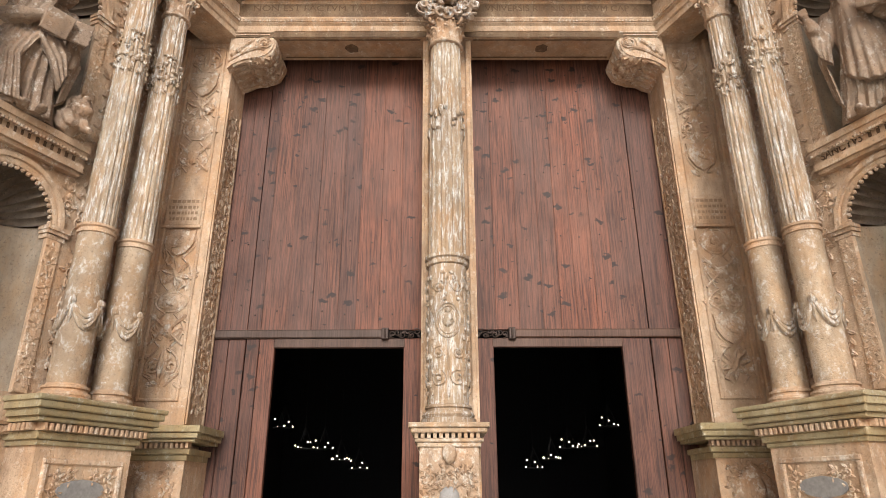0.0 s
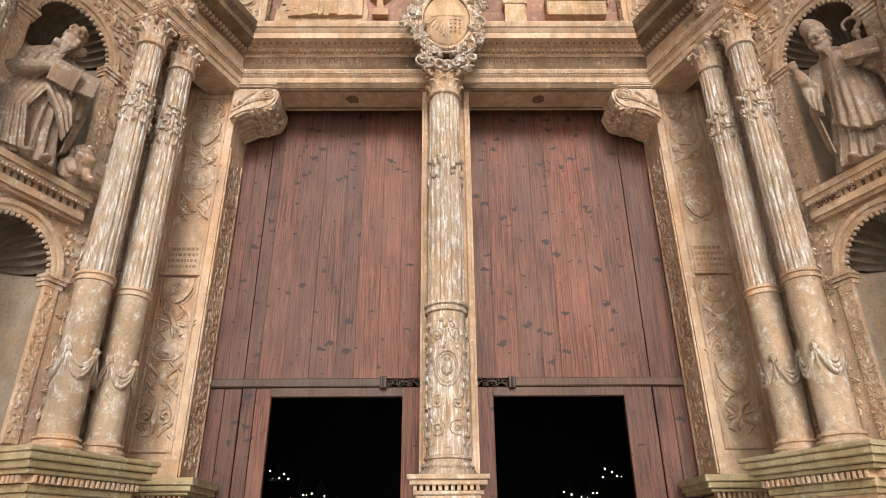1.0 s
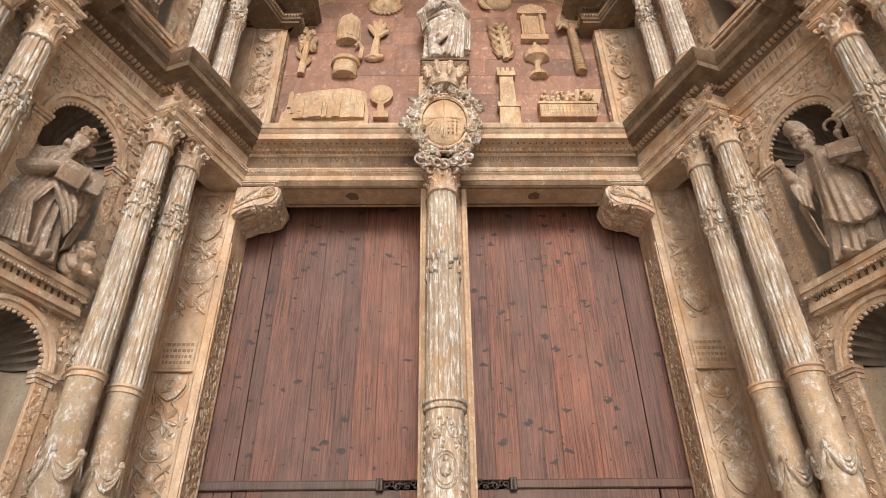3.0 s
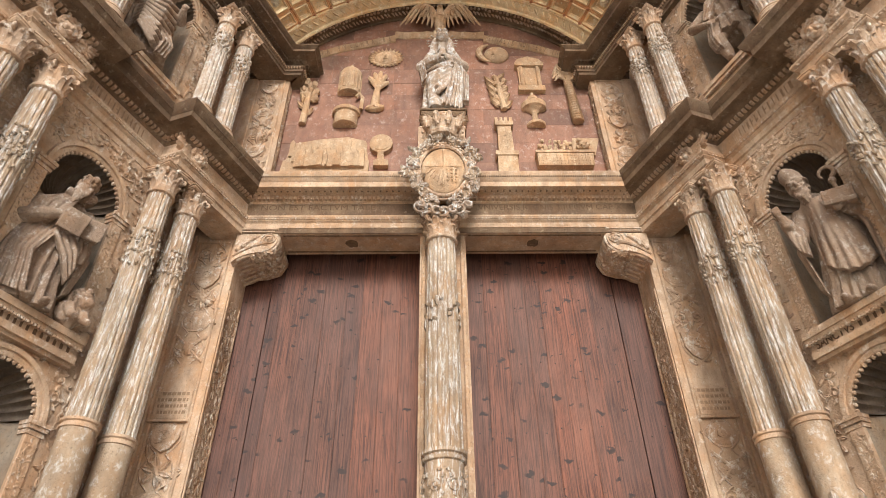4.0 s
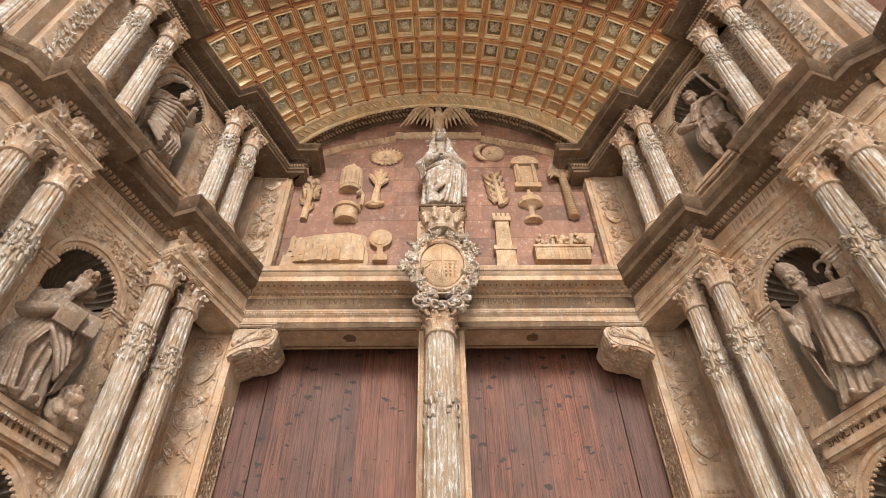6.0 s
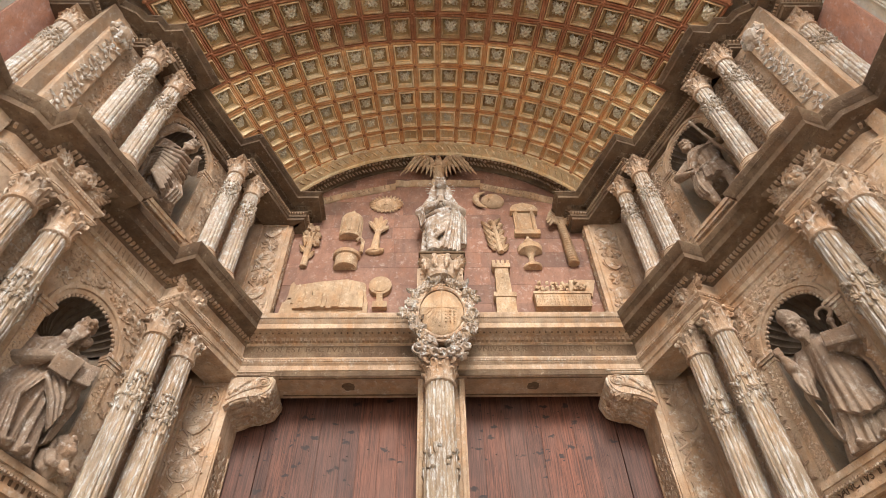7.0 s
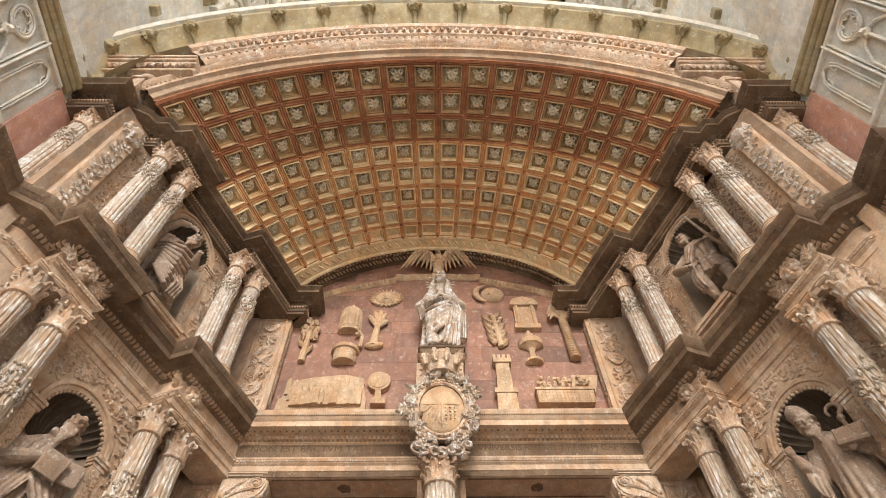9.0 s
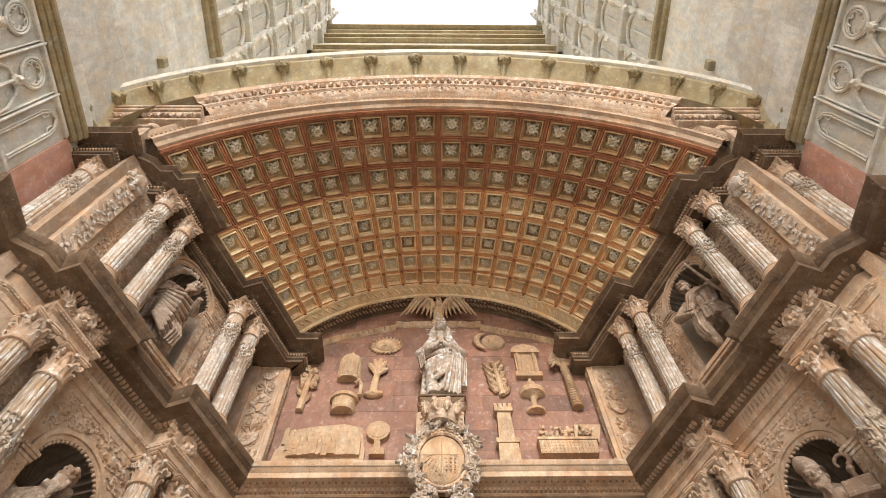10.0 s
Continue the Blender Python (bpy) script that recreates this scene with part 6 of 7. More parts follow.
def bishop(m, h):
    """Mitre, crozier, an open book with a model on one arm, chasuble over an alb."""
    robe(m, h, [(0.0, -0.01, 0.0, 0.165, 0.12), (0.2, 0.0, 0.0, 0.15, 0.12), (0.45, 0.02, 0.0, 0.14, 0.115), (0.62, 0.0, 0.0, 0.14, 0.11), (0.73, 0.0, 0.0, 0.145, 0.09), (0.79, -0.02, 0.0, 0.085, 0.07), (0.83, -0.04, -0.01, 0.05, 0.05)], 15, 0.34, 6, -0.4)
    # chasuble: a long apron with a rounded hem
    rows = []
    for i in range(15):
        t = i / 14
        row, back = [], []
        for j in range(25):
            q = j / 12 - 1
            x = 0.0 + q * (0.088 + 0.045 * t) + 0.02 * t
            z = 0.72 - t * (0.58 - 0.10 * q * q) - 0.03 * t * q
            f = 0.03 * abs(math.sin(2.5 * math.pi * q + 1.2 * t)) * t
            y = -0.145 - 0.03 * t + 0.07 * q * q - f
            row.append((h * x, h * y, h * z))
            back.append((h * x, h * (y + 0.045), h * z))
        rows.append(row + back[::-1])
    m.grid(rows, True, True)
    # cope falling from both arms
    sheet(m, h, [(-0.11, -0.05, 0.68), (-0.19, -0.09, 0.46), (-0.15, -0.08, 0.1)], [(-0.15, 0.02, 0.70), (-0.235, 0.0, 0.48), (-0.2, 0.0, 0.2)], 3, 0.035, 0.05, 1, 0.03)
    sheet(m, h, [(0.12, -0.08, 0.62), (0.17, -0.12, 0.44), (0.16, -0.1, 0.12)], [(0.16, 0.0, 0.66), (0.27, -0.04, 0.45), (0.26, -0.02, 0.2)], 4, 0.04, 0.05, 2, 0.03)
    limb(m, h, [(-0.12, 0.0, 0.73), (-0.18, -0.06, 0.52), (-0.2, -0.16, 0.6), (-0.215, -0.19, 0.655)], [0.06, 0.055, 0.04, 0.024])
    sheet(m, h, [(-0.13, -0.11, 0.56), (-0.14, -0.13, 0.45), (-0.15, -0.12, 0.36)], [(-0.22, -0.15, 0.6), (-0.22, -0.14, 0.48), (-0.2, -0.12, 0.42)], 3, 0.025, 0.04, 3)
    hand(m, h, (-0.22, -0.2, 0.675), (-0.1, -0.2, 1))
    limb(m, h, [(0.13, 0.0, 0.73), (0.21, -0.05, 0.53), (0.12, -0.17, 0.55)], [0.06, 0.058, 0.035])
    hand(m, h, (0.09, -0.2, 0.55), (0.5, -0.2, 0.3))
    slab(m, h, (0.12, -0.2, 0.565), (0.085, 0.0, -0.02), (0, 0.055, 0.012), (0.004, -0.006, 0.012))
    slab(m, h, (0.12, -0.19, 0.625), (0.085, 0.0, -0.015), (0.0, 0.02, 0.0), (0.006, -0.012, 0.045))
    for k in range(6):
        m.blob((h * (0.05 + 0.028 * k), -h * 0.21, h * (0.682 - 0.005 * k)), (h * 0.01,) * 3, 6, 4)
    m.tube([tuple(Vector(p) * h) for p in ((0.13, -0.14, 0.66), (0.125, -0.13, 0.8))], h * 0.014, 7)
    m.blob((h * 0.125, -h * 0.13, h * 0.79), (h * 0.026,) * 3, 8, 5)
    m.tube([tuple(Vector((0.115 + 0.042 * math.cos(a), -0.13, 0.862 + 0.045 * math.sin(a))) * h) for a in [-1.3 + 5.2 * k / 16 for k in range(17)]], [h * (0.017 - 0.0005 * k) for k in range(17)], 8)
    head(m, h, (-0.06, -0.1, 0.86), (-0.2, -0.1), 0.1, True, 7)
    rows = []
    for w, d, z in ((0.054, 0.062, 0.0), (0.062, 0.066, 0.03), (0.066, 0.058, 0.075), (0.05, 0.04, 0.12), (0.02, 0.02, 0.15)):
        rows.append([(h * (-0.062 - 0.25 * z + w * math.cos(g)), h * (-0.09 - 0.12 * z + d * math.sin(g)), h * (0.895 + z)) for g in [2 * math.pi * k / 20 for k in range(20)]])
    m.grid(rows, True, True)
    m.tube([tuple(Vector((-0.062 + 0.062 * math.cos(g), -0.09 + 0.069 * math.sin(g), 0.905)) * h) for g in [2 * math.pi * k / 20 for k in range(21)]], h * 0.01, 6)
    m.tube([tuple(Vector((-0.07 - 0.25 * z, -0.158 + 0.2 * z, 0.9 + z)) * h) for z in (0, 0.05, 0.1, 0.13)], h * 0.011, 6)
    for q in (-0.08, 0.05):
        m.blob((q * h, -0.13 * h, 0.015 * h), (h * 0.03, h * 0.06, h * 0.024), 9, 5)


def prophet(m, h):
    """An arm bent over the bowed head, a mantle wound about the body in great diagonal folds."""
    robe(m, h, [(0.0, -0.05, 0.0, 0.15, 0.12), (0.25, 0.0, 0.0, 0.165, 0.13), (0.45, 0.04, 0.0, 0.16, 0.12), (0.62, 0.02, 0.0, 0.14, 0.11), (0.73, 0.0, 0.0, 0.14, 0.09), (0.8, -0.03, 0.0, 0.06, 0.06)], 11, 0.3, 9, 1.4)
    for k in range(9):
        z = 0.64 - 0.055 * k
        m.tube([tuple(Vector(p) * h) for p in ((0.18 - 0.006 * k, -0.03, z), (0.1, -0.14 - 0.008 * k, z - 0.035), (-0.03, -0.165 - 0.006 * k, z - 0.015 - 0.02 * k), (-0.14, -0.1, z + 0.03 - 0.025 * k), (-0.18, -0.01, z + 0.07 - 0.03 * k))], [h * q for q in (0.012, 0.024, 0.028, 0.024, 0.012)], 7)
    sheet(m, h, [(-0.04, -0.16, 0.3), (-0.1, -0.18, 0.15), (-0.08, -0.16, 0.0)], [(-0.16, -0.08, 0.36), (-0.21, -0.1, 0.2), (-0.19, -0.08, 0.05)], 4, 0.045, 0.05, 2, 0.03)
    limb(m, h, [(0.13, 0.0, 0.74), (0.22, -0.08, 0.78), (0.12, -0.13, 0.96), (0.02, -0.14, 1.0)], [0.06, 0.055, 0.042, 0.026])
    hand(m, h, (-0.01, -0.14, 1.0), (-1, 0, -0.2))
    limb(m, h, [(-0.12, 0.0, 0.73), (-0.19, -0.08, 0.6), (-0.16, -0.18, 0.64)], [0.058, 0.05, 0.026])
    hand(m, h, (-0.16, -0.19, 0.65), (-0.3, 0, 1))
    sheet(m, h, [(0.1, -0.08, 0.80), (0.17, -0.12, 0.72), (0.2, -0.08, 0.58)], [(-0.02, -0.1, 0.77), (0.03, -0.15, 0.68), (0.08, -0.15, 0.6)], 3, 0.03, 0.05, 4)
    head(m, h, (-0.08, -0.1, 0.885), (-0.35, -0.1), 0.13, True, 12)


def pilgrim(m, h):
    """Short belted tunic and cloak, bare legs, one hand on the hip, a long staff with a cross."""
    for a, b, c in (((-0.07, 0.0, 0.42), (-0.11, -0.07, 0.26), (-0.09, -0.02, 0.03)), ((0.07, 0.0, 0.42), (0.11, -0.04, 0.24), (0.09, 0.02, 0.03))):
        limb(m, h, [a, (a[0] * 0.6 + b[0] * 0.4, -0.03, 0.35), b, (b[0] * 0.5 + c[0] * 0.5, -0.02, 0.15), c], [0.075, 0.07, 0.05, 0.05, 0.03])
        m.blob((c[0] * h, (c[1] - 0.03) * h, 0.018 * h), (h * 0.03, h * 0.06, h * 0.022), 9, 5)
    robe(m, h, [(0.3, 0.0, 0.0, 0.165, 0.125), (0.4, 0.0, 0.0, 0.15, 0.115), (0.5, 0.0, 0.0, 0.12, 0.1), (0.62, 0.0, 0.0, 0.14, 0.105), (0.73, 0.0, 0.0, 0.15, 0.09), (0.79, -0.02, 0.0, 0.08, 0.065), (0.82, -0.03, 0.0, 0.05, 0.05)], 9, 0.3, 14)
    m.tube([tuple(Vector((0.127 * math.cos(g), 0.107 * math.sin(g), 0.5 + 0.01 * math.sin(g))) * h) for g in [2 * math.pi * k / 24 for k in range(25)]], h * 0.014, 7)
    sheet(m, h, [(0.12, -0.06, 0.77), (0.0, -0.15, 0.66), (-0.11, -0.12, 0.5)], [(0.0, -0.09, 0.80), (-0.1, -0.13, 0.72), (-0.17, -0.07, 0.58)], 3, 0.035, 0.05, 4)
    sheet(m, h, [(-0.1, -0.12, 0.5), (-0.12, -0.13, 0.3), (-0.1, -0.1, 0.16)], [(-0.17, -0.05, 0.52), (-0.2, -0.05, 0.3), (-0.18, -0.03, 0.2)], 3, 0.035, 0.05, 5)
    limb(m, h, [(-0.14, 0.0, 0.74), (-0.27, -0.04, 0.6), (-0.15, -0.11, 0.48)], [0.055, 0.048, 0.028])
    hand(m, h, (-0.13, -0.12, 0.47), (1, 0, -0.2))
    limb(m, h, [(0.14, 0.0, 0.74), (0.25, -0.07, 0.64), (0.17, -0.17, 0.62)], [0.055, 0.048, 0.028])
    hand(m, h, (0.15, -0.18, 0.62), (-1, -0.2, 0.1))
    m.tube([tuple(Vector(p) * h) for p in ((0.23, -0.14, 0.25), (0.14, -0.19, 0.64), (0.07, -0.21, 1.03))], h * 0.014, 8)
    m.tube([tuple(Vector(p) * h) for p in ((0.03, -0.21, 0.985), (0.125, -0.21, 1.0))], h * 0.01, 6)
    head(m, h, (-0.07, -0.09, 0.885), (-0.2, 0.0), 0.09, True, 15)


def praying_woman(m, h):
    """Hands joined, veil and star crown, one knee forward under a wound mantle."""
    robe(m, h, [(0.0, -0.01, 0.0, 0.15, 0.11), (0.2, 0.0, 0.0, 0.145, 0.115), (0.42, 0.01, 0.0, 0.15, 0.115), (0.56, 0.0, 0.0, 0.125, 0.1), (0.68, 0.0, 0.0, 0.13, 0.095), (0.75, 0.0, 0.0, 0.13, 0.085), (0.8, 0.0, 0.0, 0.07, 0.06), (0.83, 0.0, -0.01, 0.045, 0.045)], 15, 0.36, 3, 0.5)
    # the bent knee and the mantle swept over it
    m.blob((-0.06 * h, -0.12 * h, 0.34 * h), (h * 0.075, h * 0.07, h * 0.11), 14, 9)
    limb(m, h, [(-0.06, -0.13, 0.34), (-0.075, -0.11, 0.2), (-0.06, -0.12, 0.02)], [0.06, 0.045, 0.05])
    for k in range(6):
        m.tube([tuple(Vector(p) * h) for p in ((0.14, -0.05, 0.62 - 0.035 * k), (0.06, -0.14, 0.56 - 0.05 * k), (-0.04, -0.165, 0.47 - 0.06 * k), (-0.13, -0.09, 0.5 - 0.075 * k))], [h * q for q in (0.012, 0.02, 0.022, 0.012)], 7)
    sheet(m, h, [(0.1, -0.12, 0.58), (0.05, -0.16, 0.3), (-0.02, -0.15, 0.03)], [(0.15, -0.04, 0.6), (0.16, -0.1, 0.3), (0.14, -0.1, 0.02)], 5, 0.045, 0.05, 4, 0.01)
    sheet(m, h, [(0.12, -0.07, 0.73), (0.15, -0.1, 0.5), (0.13, -0.08, 0.16)], [(0.14, 0.03, 0.74), (0.21, -0.02, 0.52), (0.2, 0.0, 0.24)], 4, 0.045, 0.05, 5, 0.03)
    sheet(m, h, [(-0.11, -0.06, 0.72), (-0.14, -0.1, 0.6), (-0.12, -0.1, 0.42)], [(-0.13, 0.02, 0.73), (-0.19, -0.03, 0.6), (-0.165, 0.0, 0.46)], 4, 0.04, 0.05, 6, 0.03)
    for q in (-1, 1):
        limb(m, h, [(q * 0.12, 0.0, 0.73), (q * 0.165, -0.06, 0.6), (q * 0.07, -0.13, 0.61), (q * 0.018, -0.145, 0.635)], [0.052, 0.05, 0.036, 0.022])
        m.tube([tuple(Vector(p) * h) for p in ((q * 0.014, -0.15, 0.635), (q * 0.012, -0.165, 0.67), (q * 0.006, -0.17, 0.705))], [h * 0.02, h * 0.016, h * 0.007], 8)
    head(m, h, (0.0, -0.155, 0.872), (0.0, 0.0), 0.0, False, 3)
    # veil: a hood behind the face, falling on both shoulders
    m.blob((0, -0.085 * h, 0.885 * h), (h * 0.075, h * 0.06, h * 0.075), 18, 10)
    for q in (-1, 1):
        limb(m, h, [(q * 0.05, -0.09, 0.92), (q * 0.064, -0.095, 0.86), (q * 0.075, -0.07, 0.79), (q * 0.12, -0.03, 0.73)], [0.026, 0.03, 0.032, 0.04])
        limb(m, h, [(q * 0.03, -0.06, 0.86), (q * 0.05, -0.04, 0.76)], [0.05, 0.05])
    for k in range(14):
        g = -0.5 + (math.pi + 1.0) * k / 13
        e = Vector((math.cos(g), 0, math.sin(g)))
        m.tube([tuple((Vector((0, -0.09, 0.90)) + e * r) * h) for r in (0.06, 0.1, 0.135)], [h * 0.005, h * 0.005, h * 0.004], 5)
        m.blob(tuple((Vector((0, -0.09, 0.90)) + e * 0.12) * h), (h * 0.008,) * 3, 6, 4)


def placed(side, u, w, z, turn=0):
    at = flank(side)

    def f(x, y, zz):
        c, s = math.cos(turn), math.sin(turn)
        return at(u + x * c - y * s, -w + x * s + y * c, z + zz)
    return f


STATUES = [(-1, 4.35, 1.42, scholar, "weathered stone statue of a scholar reading a book"), (1, 4.35, 1.42, bishop, "weathered stone statue of a mitred bishop with crozier"),
           (-1, 7.62, 1.40, prophet, "bearded stone statue in a swirling cloak, arm raised"), (1, 7.62, 1.40, pilgrim, "stone statue of a bare-legged figure with a staff")]
for side, z, h, pose_of, label in STATUES:
    m = Mesh(placed(side, BAY + 0.10, 0.09, z, radians(24)))
    pose_of(m, h)
    carve(solid("statue", m, STATUE, label, "statue", flank(side)(BAY, -0.04, z), group="niche statues", angle=55))
# lion beside the scholar
m = Mesh(placed(-1, 0.72, 0.2, 4.35))
m.blob((0, 0, 0.12), (0.13, 0.11, 0.13), 12, 8, 0.4, 1); m.blob((-0.03, -0.06, 0.24), (0.09, 0.09, 0.09), 12, 8, 0.5, 2); m.blob((-0.05, -0.13, 0.22), (0.05, 0.05, 0.04), 8, 6)
rnd = random.Random(5)
for k in range(40):
    a, b = rnd.uniform(0, 6.28), rnd.uniform(-0.6, 1.2)
    m.blob((-0.03 + 0.1 * math.cos(a) * math.cos(b), -0.04 + 0.08 * math.sin(a), 0.24 + 0.1 * math.sin(b)), (0.022, 0.022, 0.035), 6, 4, 0.6, k)
for q in (-1, 1):
    m.tube([(q * 0.07, -0.06, 0.16), (q * 0.07, -0.12, 0.06), (q * 0.07, -0.18, 0.03)], [0.05, 0.04, 0.03], 8)
carve(solid("lion_statue", m, STATUE, "small crouching stone lion on the niche shelf", "statue", flank(-1)(0.72, -0.2, 4.35)))

# woman over the arms
m = Mesh(lambda x, y, z: (0.03 + x, 5.88 + y, 8.36 + z))
praying_woman(m, 1.84)
carve(solid("statue_virgin", m, MARBLE, "white marble statue of a praying crowned woman", "statue", (0, 5.9, 8.36), angle=55))
th = thing("statue_console", "carved stone console under the white statue", "console", (0, 5.9, 8.16))
m = Mesh(); m.bevelbox(-0.27, 0.33, 5.62, 6.15, 8.20, 8.32, 0.01); m.bevelbox(-0.29, 0.35, 5.6, 6.15, 8.32, 8.36, 0.012); part("slab", m, CORNICE, th)
m = Mesh(); m.box(-0.2, 0.26, 5.72, 6.15, 7.8, 8.2); cherub(m, 0.03, 5.6, 8.08, 1.2); part("carving", m, CARVED, th)

# ---- coat of arms ----
th = thing("coat_of_arms", "large crowned stone coat of arms with pale scrollwork", "coat of arms", (0, 5.5, 6.3))
AC = (0.01, 5.5, 7.08)
m = Mesh(lambda x, y, z: (AC[0] + x, AC[1] + y, AC[2] + z))
m.blob((0, 0.02, 0), (0.27, 0.09, 0.38), 32, 10)
part("shield", m, EMBLEM, th, "oval ochre shield")
m = Mesh(lambda x, y, z: (AC[0] + x, AC[1] + y, AC[2] + z))
m.tube([(0, -0.066 - 0.006, z) for z in (-0.3, 0, 0.3)], 0.006, 5); m.tube([(x, -0.068, 0.0) for x in (-0.22, 0, 0.22)], 0.006, 5)
for k in range(5):
    m.tube([(-0.2 + 0.042 * k, -0.052, -0.10 - 0.045 * k), (-0.13 + 0.03 * k, -0.064, -0.03 - 0.03 * k)], 0.008, 5)
for k in range(12):
    m.blob((0.05 + 0.05 * (k % 3), -0.066, -0.05 - 0.055 * (k // 3)), (0.016, 0.012, 0.016), 6, 4)
part("charges", m, EMBLEM, th)
m = Mesh(lambda x, y, z: (AC[0] + x, AC[1] + y, AC[2] + z))
for r, q in ((0.30, 0.03), (0.34, 0.018)):
    m.tube([(r * math.cos(a), 0, r * 1.4 * math.sin(a)) for a in [2 * math.pi * k / 40 for k in range(41)]], q, 7)
for k in range(30):
    a = 2 * math.pi * k / 30
    m.blob((0.315 * math.cos(a), -0.03, 0.44 * math.sin(a)), (0.02,) * 3, 6, 4)
part("frame", m, CARVED, th)
rnd = random.Random(17)
for side in (-1, 1):
    for k in range(12):
        a = -1.25 + 2.55 * k / 11
        r = rnd.uniform(0.34, 0.43)
        x, z = side * r * math.cos(a), (r + 0.15) * math.sin(a)
        m = Mesh(lambda x, y, z: (AC[0] + x, AC[1] + y, AC[2] + z))
        q = rnd.uniform(0.05, 0.095)
        m.curl((x, 0.0, z), q, rnd.uniform(1.1, 1.7), q * 0.28, rnd.choice((-1, 1)), rnd.uniform(0, 6.28), 0.07)
        for _ in range(3):
            m.blob((x + rnd.uniform(-0.06, 0.06), -0.02, z + rnd.uniform(-0.06, 0.06)), (0.035, 0.05, 0.035), 7, 5, 0.7, k)
        for _ in range(2):
            m.leaf((x, -0.03, z), rnd.uniform(0, 6.28), 0.12, 0.08, 0.05)
        part("scroll", m, PALE if k % 3 else MARBLE, th, "pale deeply cut scroll")
for k in range(7):
    x = -0.27 + 0.09 * k
    z = -0.57 - 0.13 * math.cos(x * 4.5)
    m = Mesh(lambda x, y, z: (AC[0] + x, AC[1] + y, AC[2] + z))
    m.curl((x, -0.03, z), 0.085, 1.5, 0.024, 1 if k % 2 else -1, rnd.uniform(0, 6.28), 0.06)
    for _ in range(3):
        m.blob((x + rnd.uniform(-0.05, 0.05), 0.0, z + rnd.uniform(-0.05, 0.05)), (0.045, 0.06, 0.04), 7, 5, 0.7, k)
    part("scroll", m, MARBLE, th, "pale deeply cut scroll")
m = Mesh(lambda x, y, z: (AC[0] + x, AC[1] + y, AC[2] + z))
m.lathe((0, 0.1, 0.60), [(0.2, 0), (0.22, 0.04), (0.2, 0.07), (0.22, 0.14), (0.27, 0.22), (0.22, 0.27), (0.12, 0.3)], 20)
for k in range(10):
    a = 2 * math.pi * k / 10
    m.leaf((0.24 * math.cos(a), 0.1 + 0.24 * math.sin(a) - 0.02, 0.7), 1.57, 0.18, 0.1, 0.05)
    m.blob((0.28 * math.cos(a), 0.1 + 0.28 * math.sin(a), 0.86), (0.035, 0.035, 0.04), 7, 5, 0.3, k)
for k in range(14):
    m.blob((0.28 * math.cos(k * 0.45), 0.1 + 0.28 * math.sin(k * 0.45), 0.66), (0.025,) * 3, 6, 4)
part("crown", m, CARVED, th, "carved stone crown")
m = Mesh(); m.box(-0.3, 0.3, 5.55, 6.2, 7.2, 7.9); m.box(-0.2, 0.2, 5.75, 6.2, 7.9, 8.0); part("backing", m, GOLD, th)

# eagle
m = Mesh(lambda x, y, z: (0.01 + x * 1.1, 6.0 + y - 0.3 * z, 10.93 + z * 1.15))
m.blob((0, 0, 0.02), (0.085, 0.1, 0.17), 12, 8, 0.15, 1); m.blob((0, -0.05, 0.22), (0.05, 0.06, 0.06), 10, 7); m.tube([(0, -0.09, 0.22), (0, -0.13, 0.21), (0, -0.14, 0.18)], [0.025, 0.018, 0.004], 7); m.tube([(0, -0.02, 0.1), (0, -0.04, 0.2)], [0.08, 0.055], 9)
for s in (-1, 1):
    bone = [Vector((s * 0.06, 0.0, 0.10)), Vector((s * 0.14, -0.02, 0.24)), Vector((s * 0.24, -0.03, 0.30)), Vector((s * 0.34, -0.02, 0.27))]
    m.tube([tuple(p) for p in bone], [0.06, 0.055, 0.05, 0.03], 9)
    for row, (n, l, y) in enumerate(((8, 0.34, 0.02), (7, 0.22, -0.01), (6, 0.12, -0.035))):
        for k in range(n):
            q = k / (n - 1) * 2.999
            p = bone[int(q)].lerp(bone[min(3, int(q) + 1)], q - int(q))
            d = Vector((s * (0.05 + 0.28 * q), 0.0, -1.0)).normalized() * l * (0.55 + 0.2 * q)
            m.tube([(p.x, p.y + y, p.z), (p.x + d.x * 0.6, p.y + y - 0.02, p.z + d.z * 0.6), (p.x + d.x, p.y + y, p.z + d.z)], [0.02, 0.023, 0.008], 7)
    m.tube([(s * 0.04, -0.04, -0.08), (s * 0.05, -0.06, -0.16)], [0.03, 0.02], 7)
m.box(-0.1, 0.1, -0.05, 0.15, -0.28, -0.15)
solid("eagle", m, EMBLEM, "stone eagle with raised spread wings at the arch's crown", "statue", (0, 6.0, 11.0))

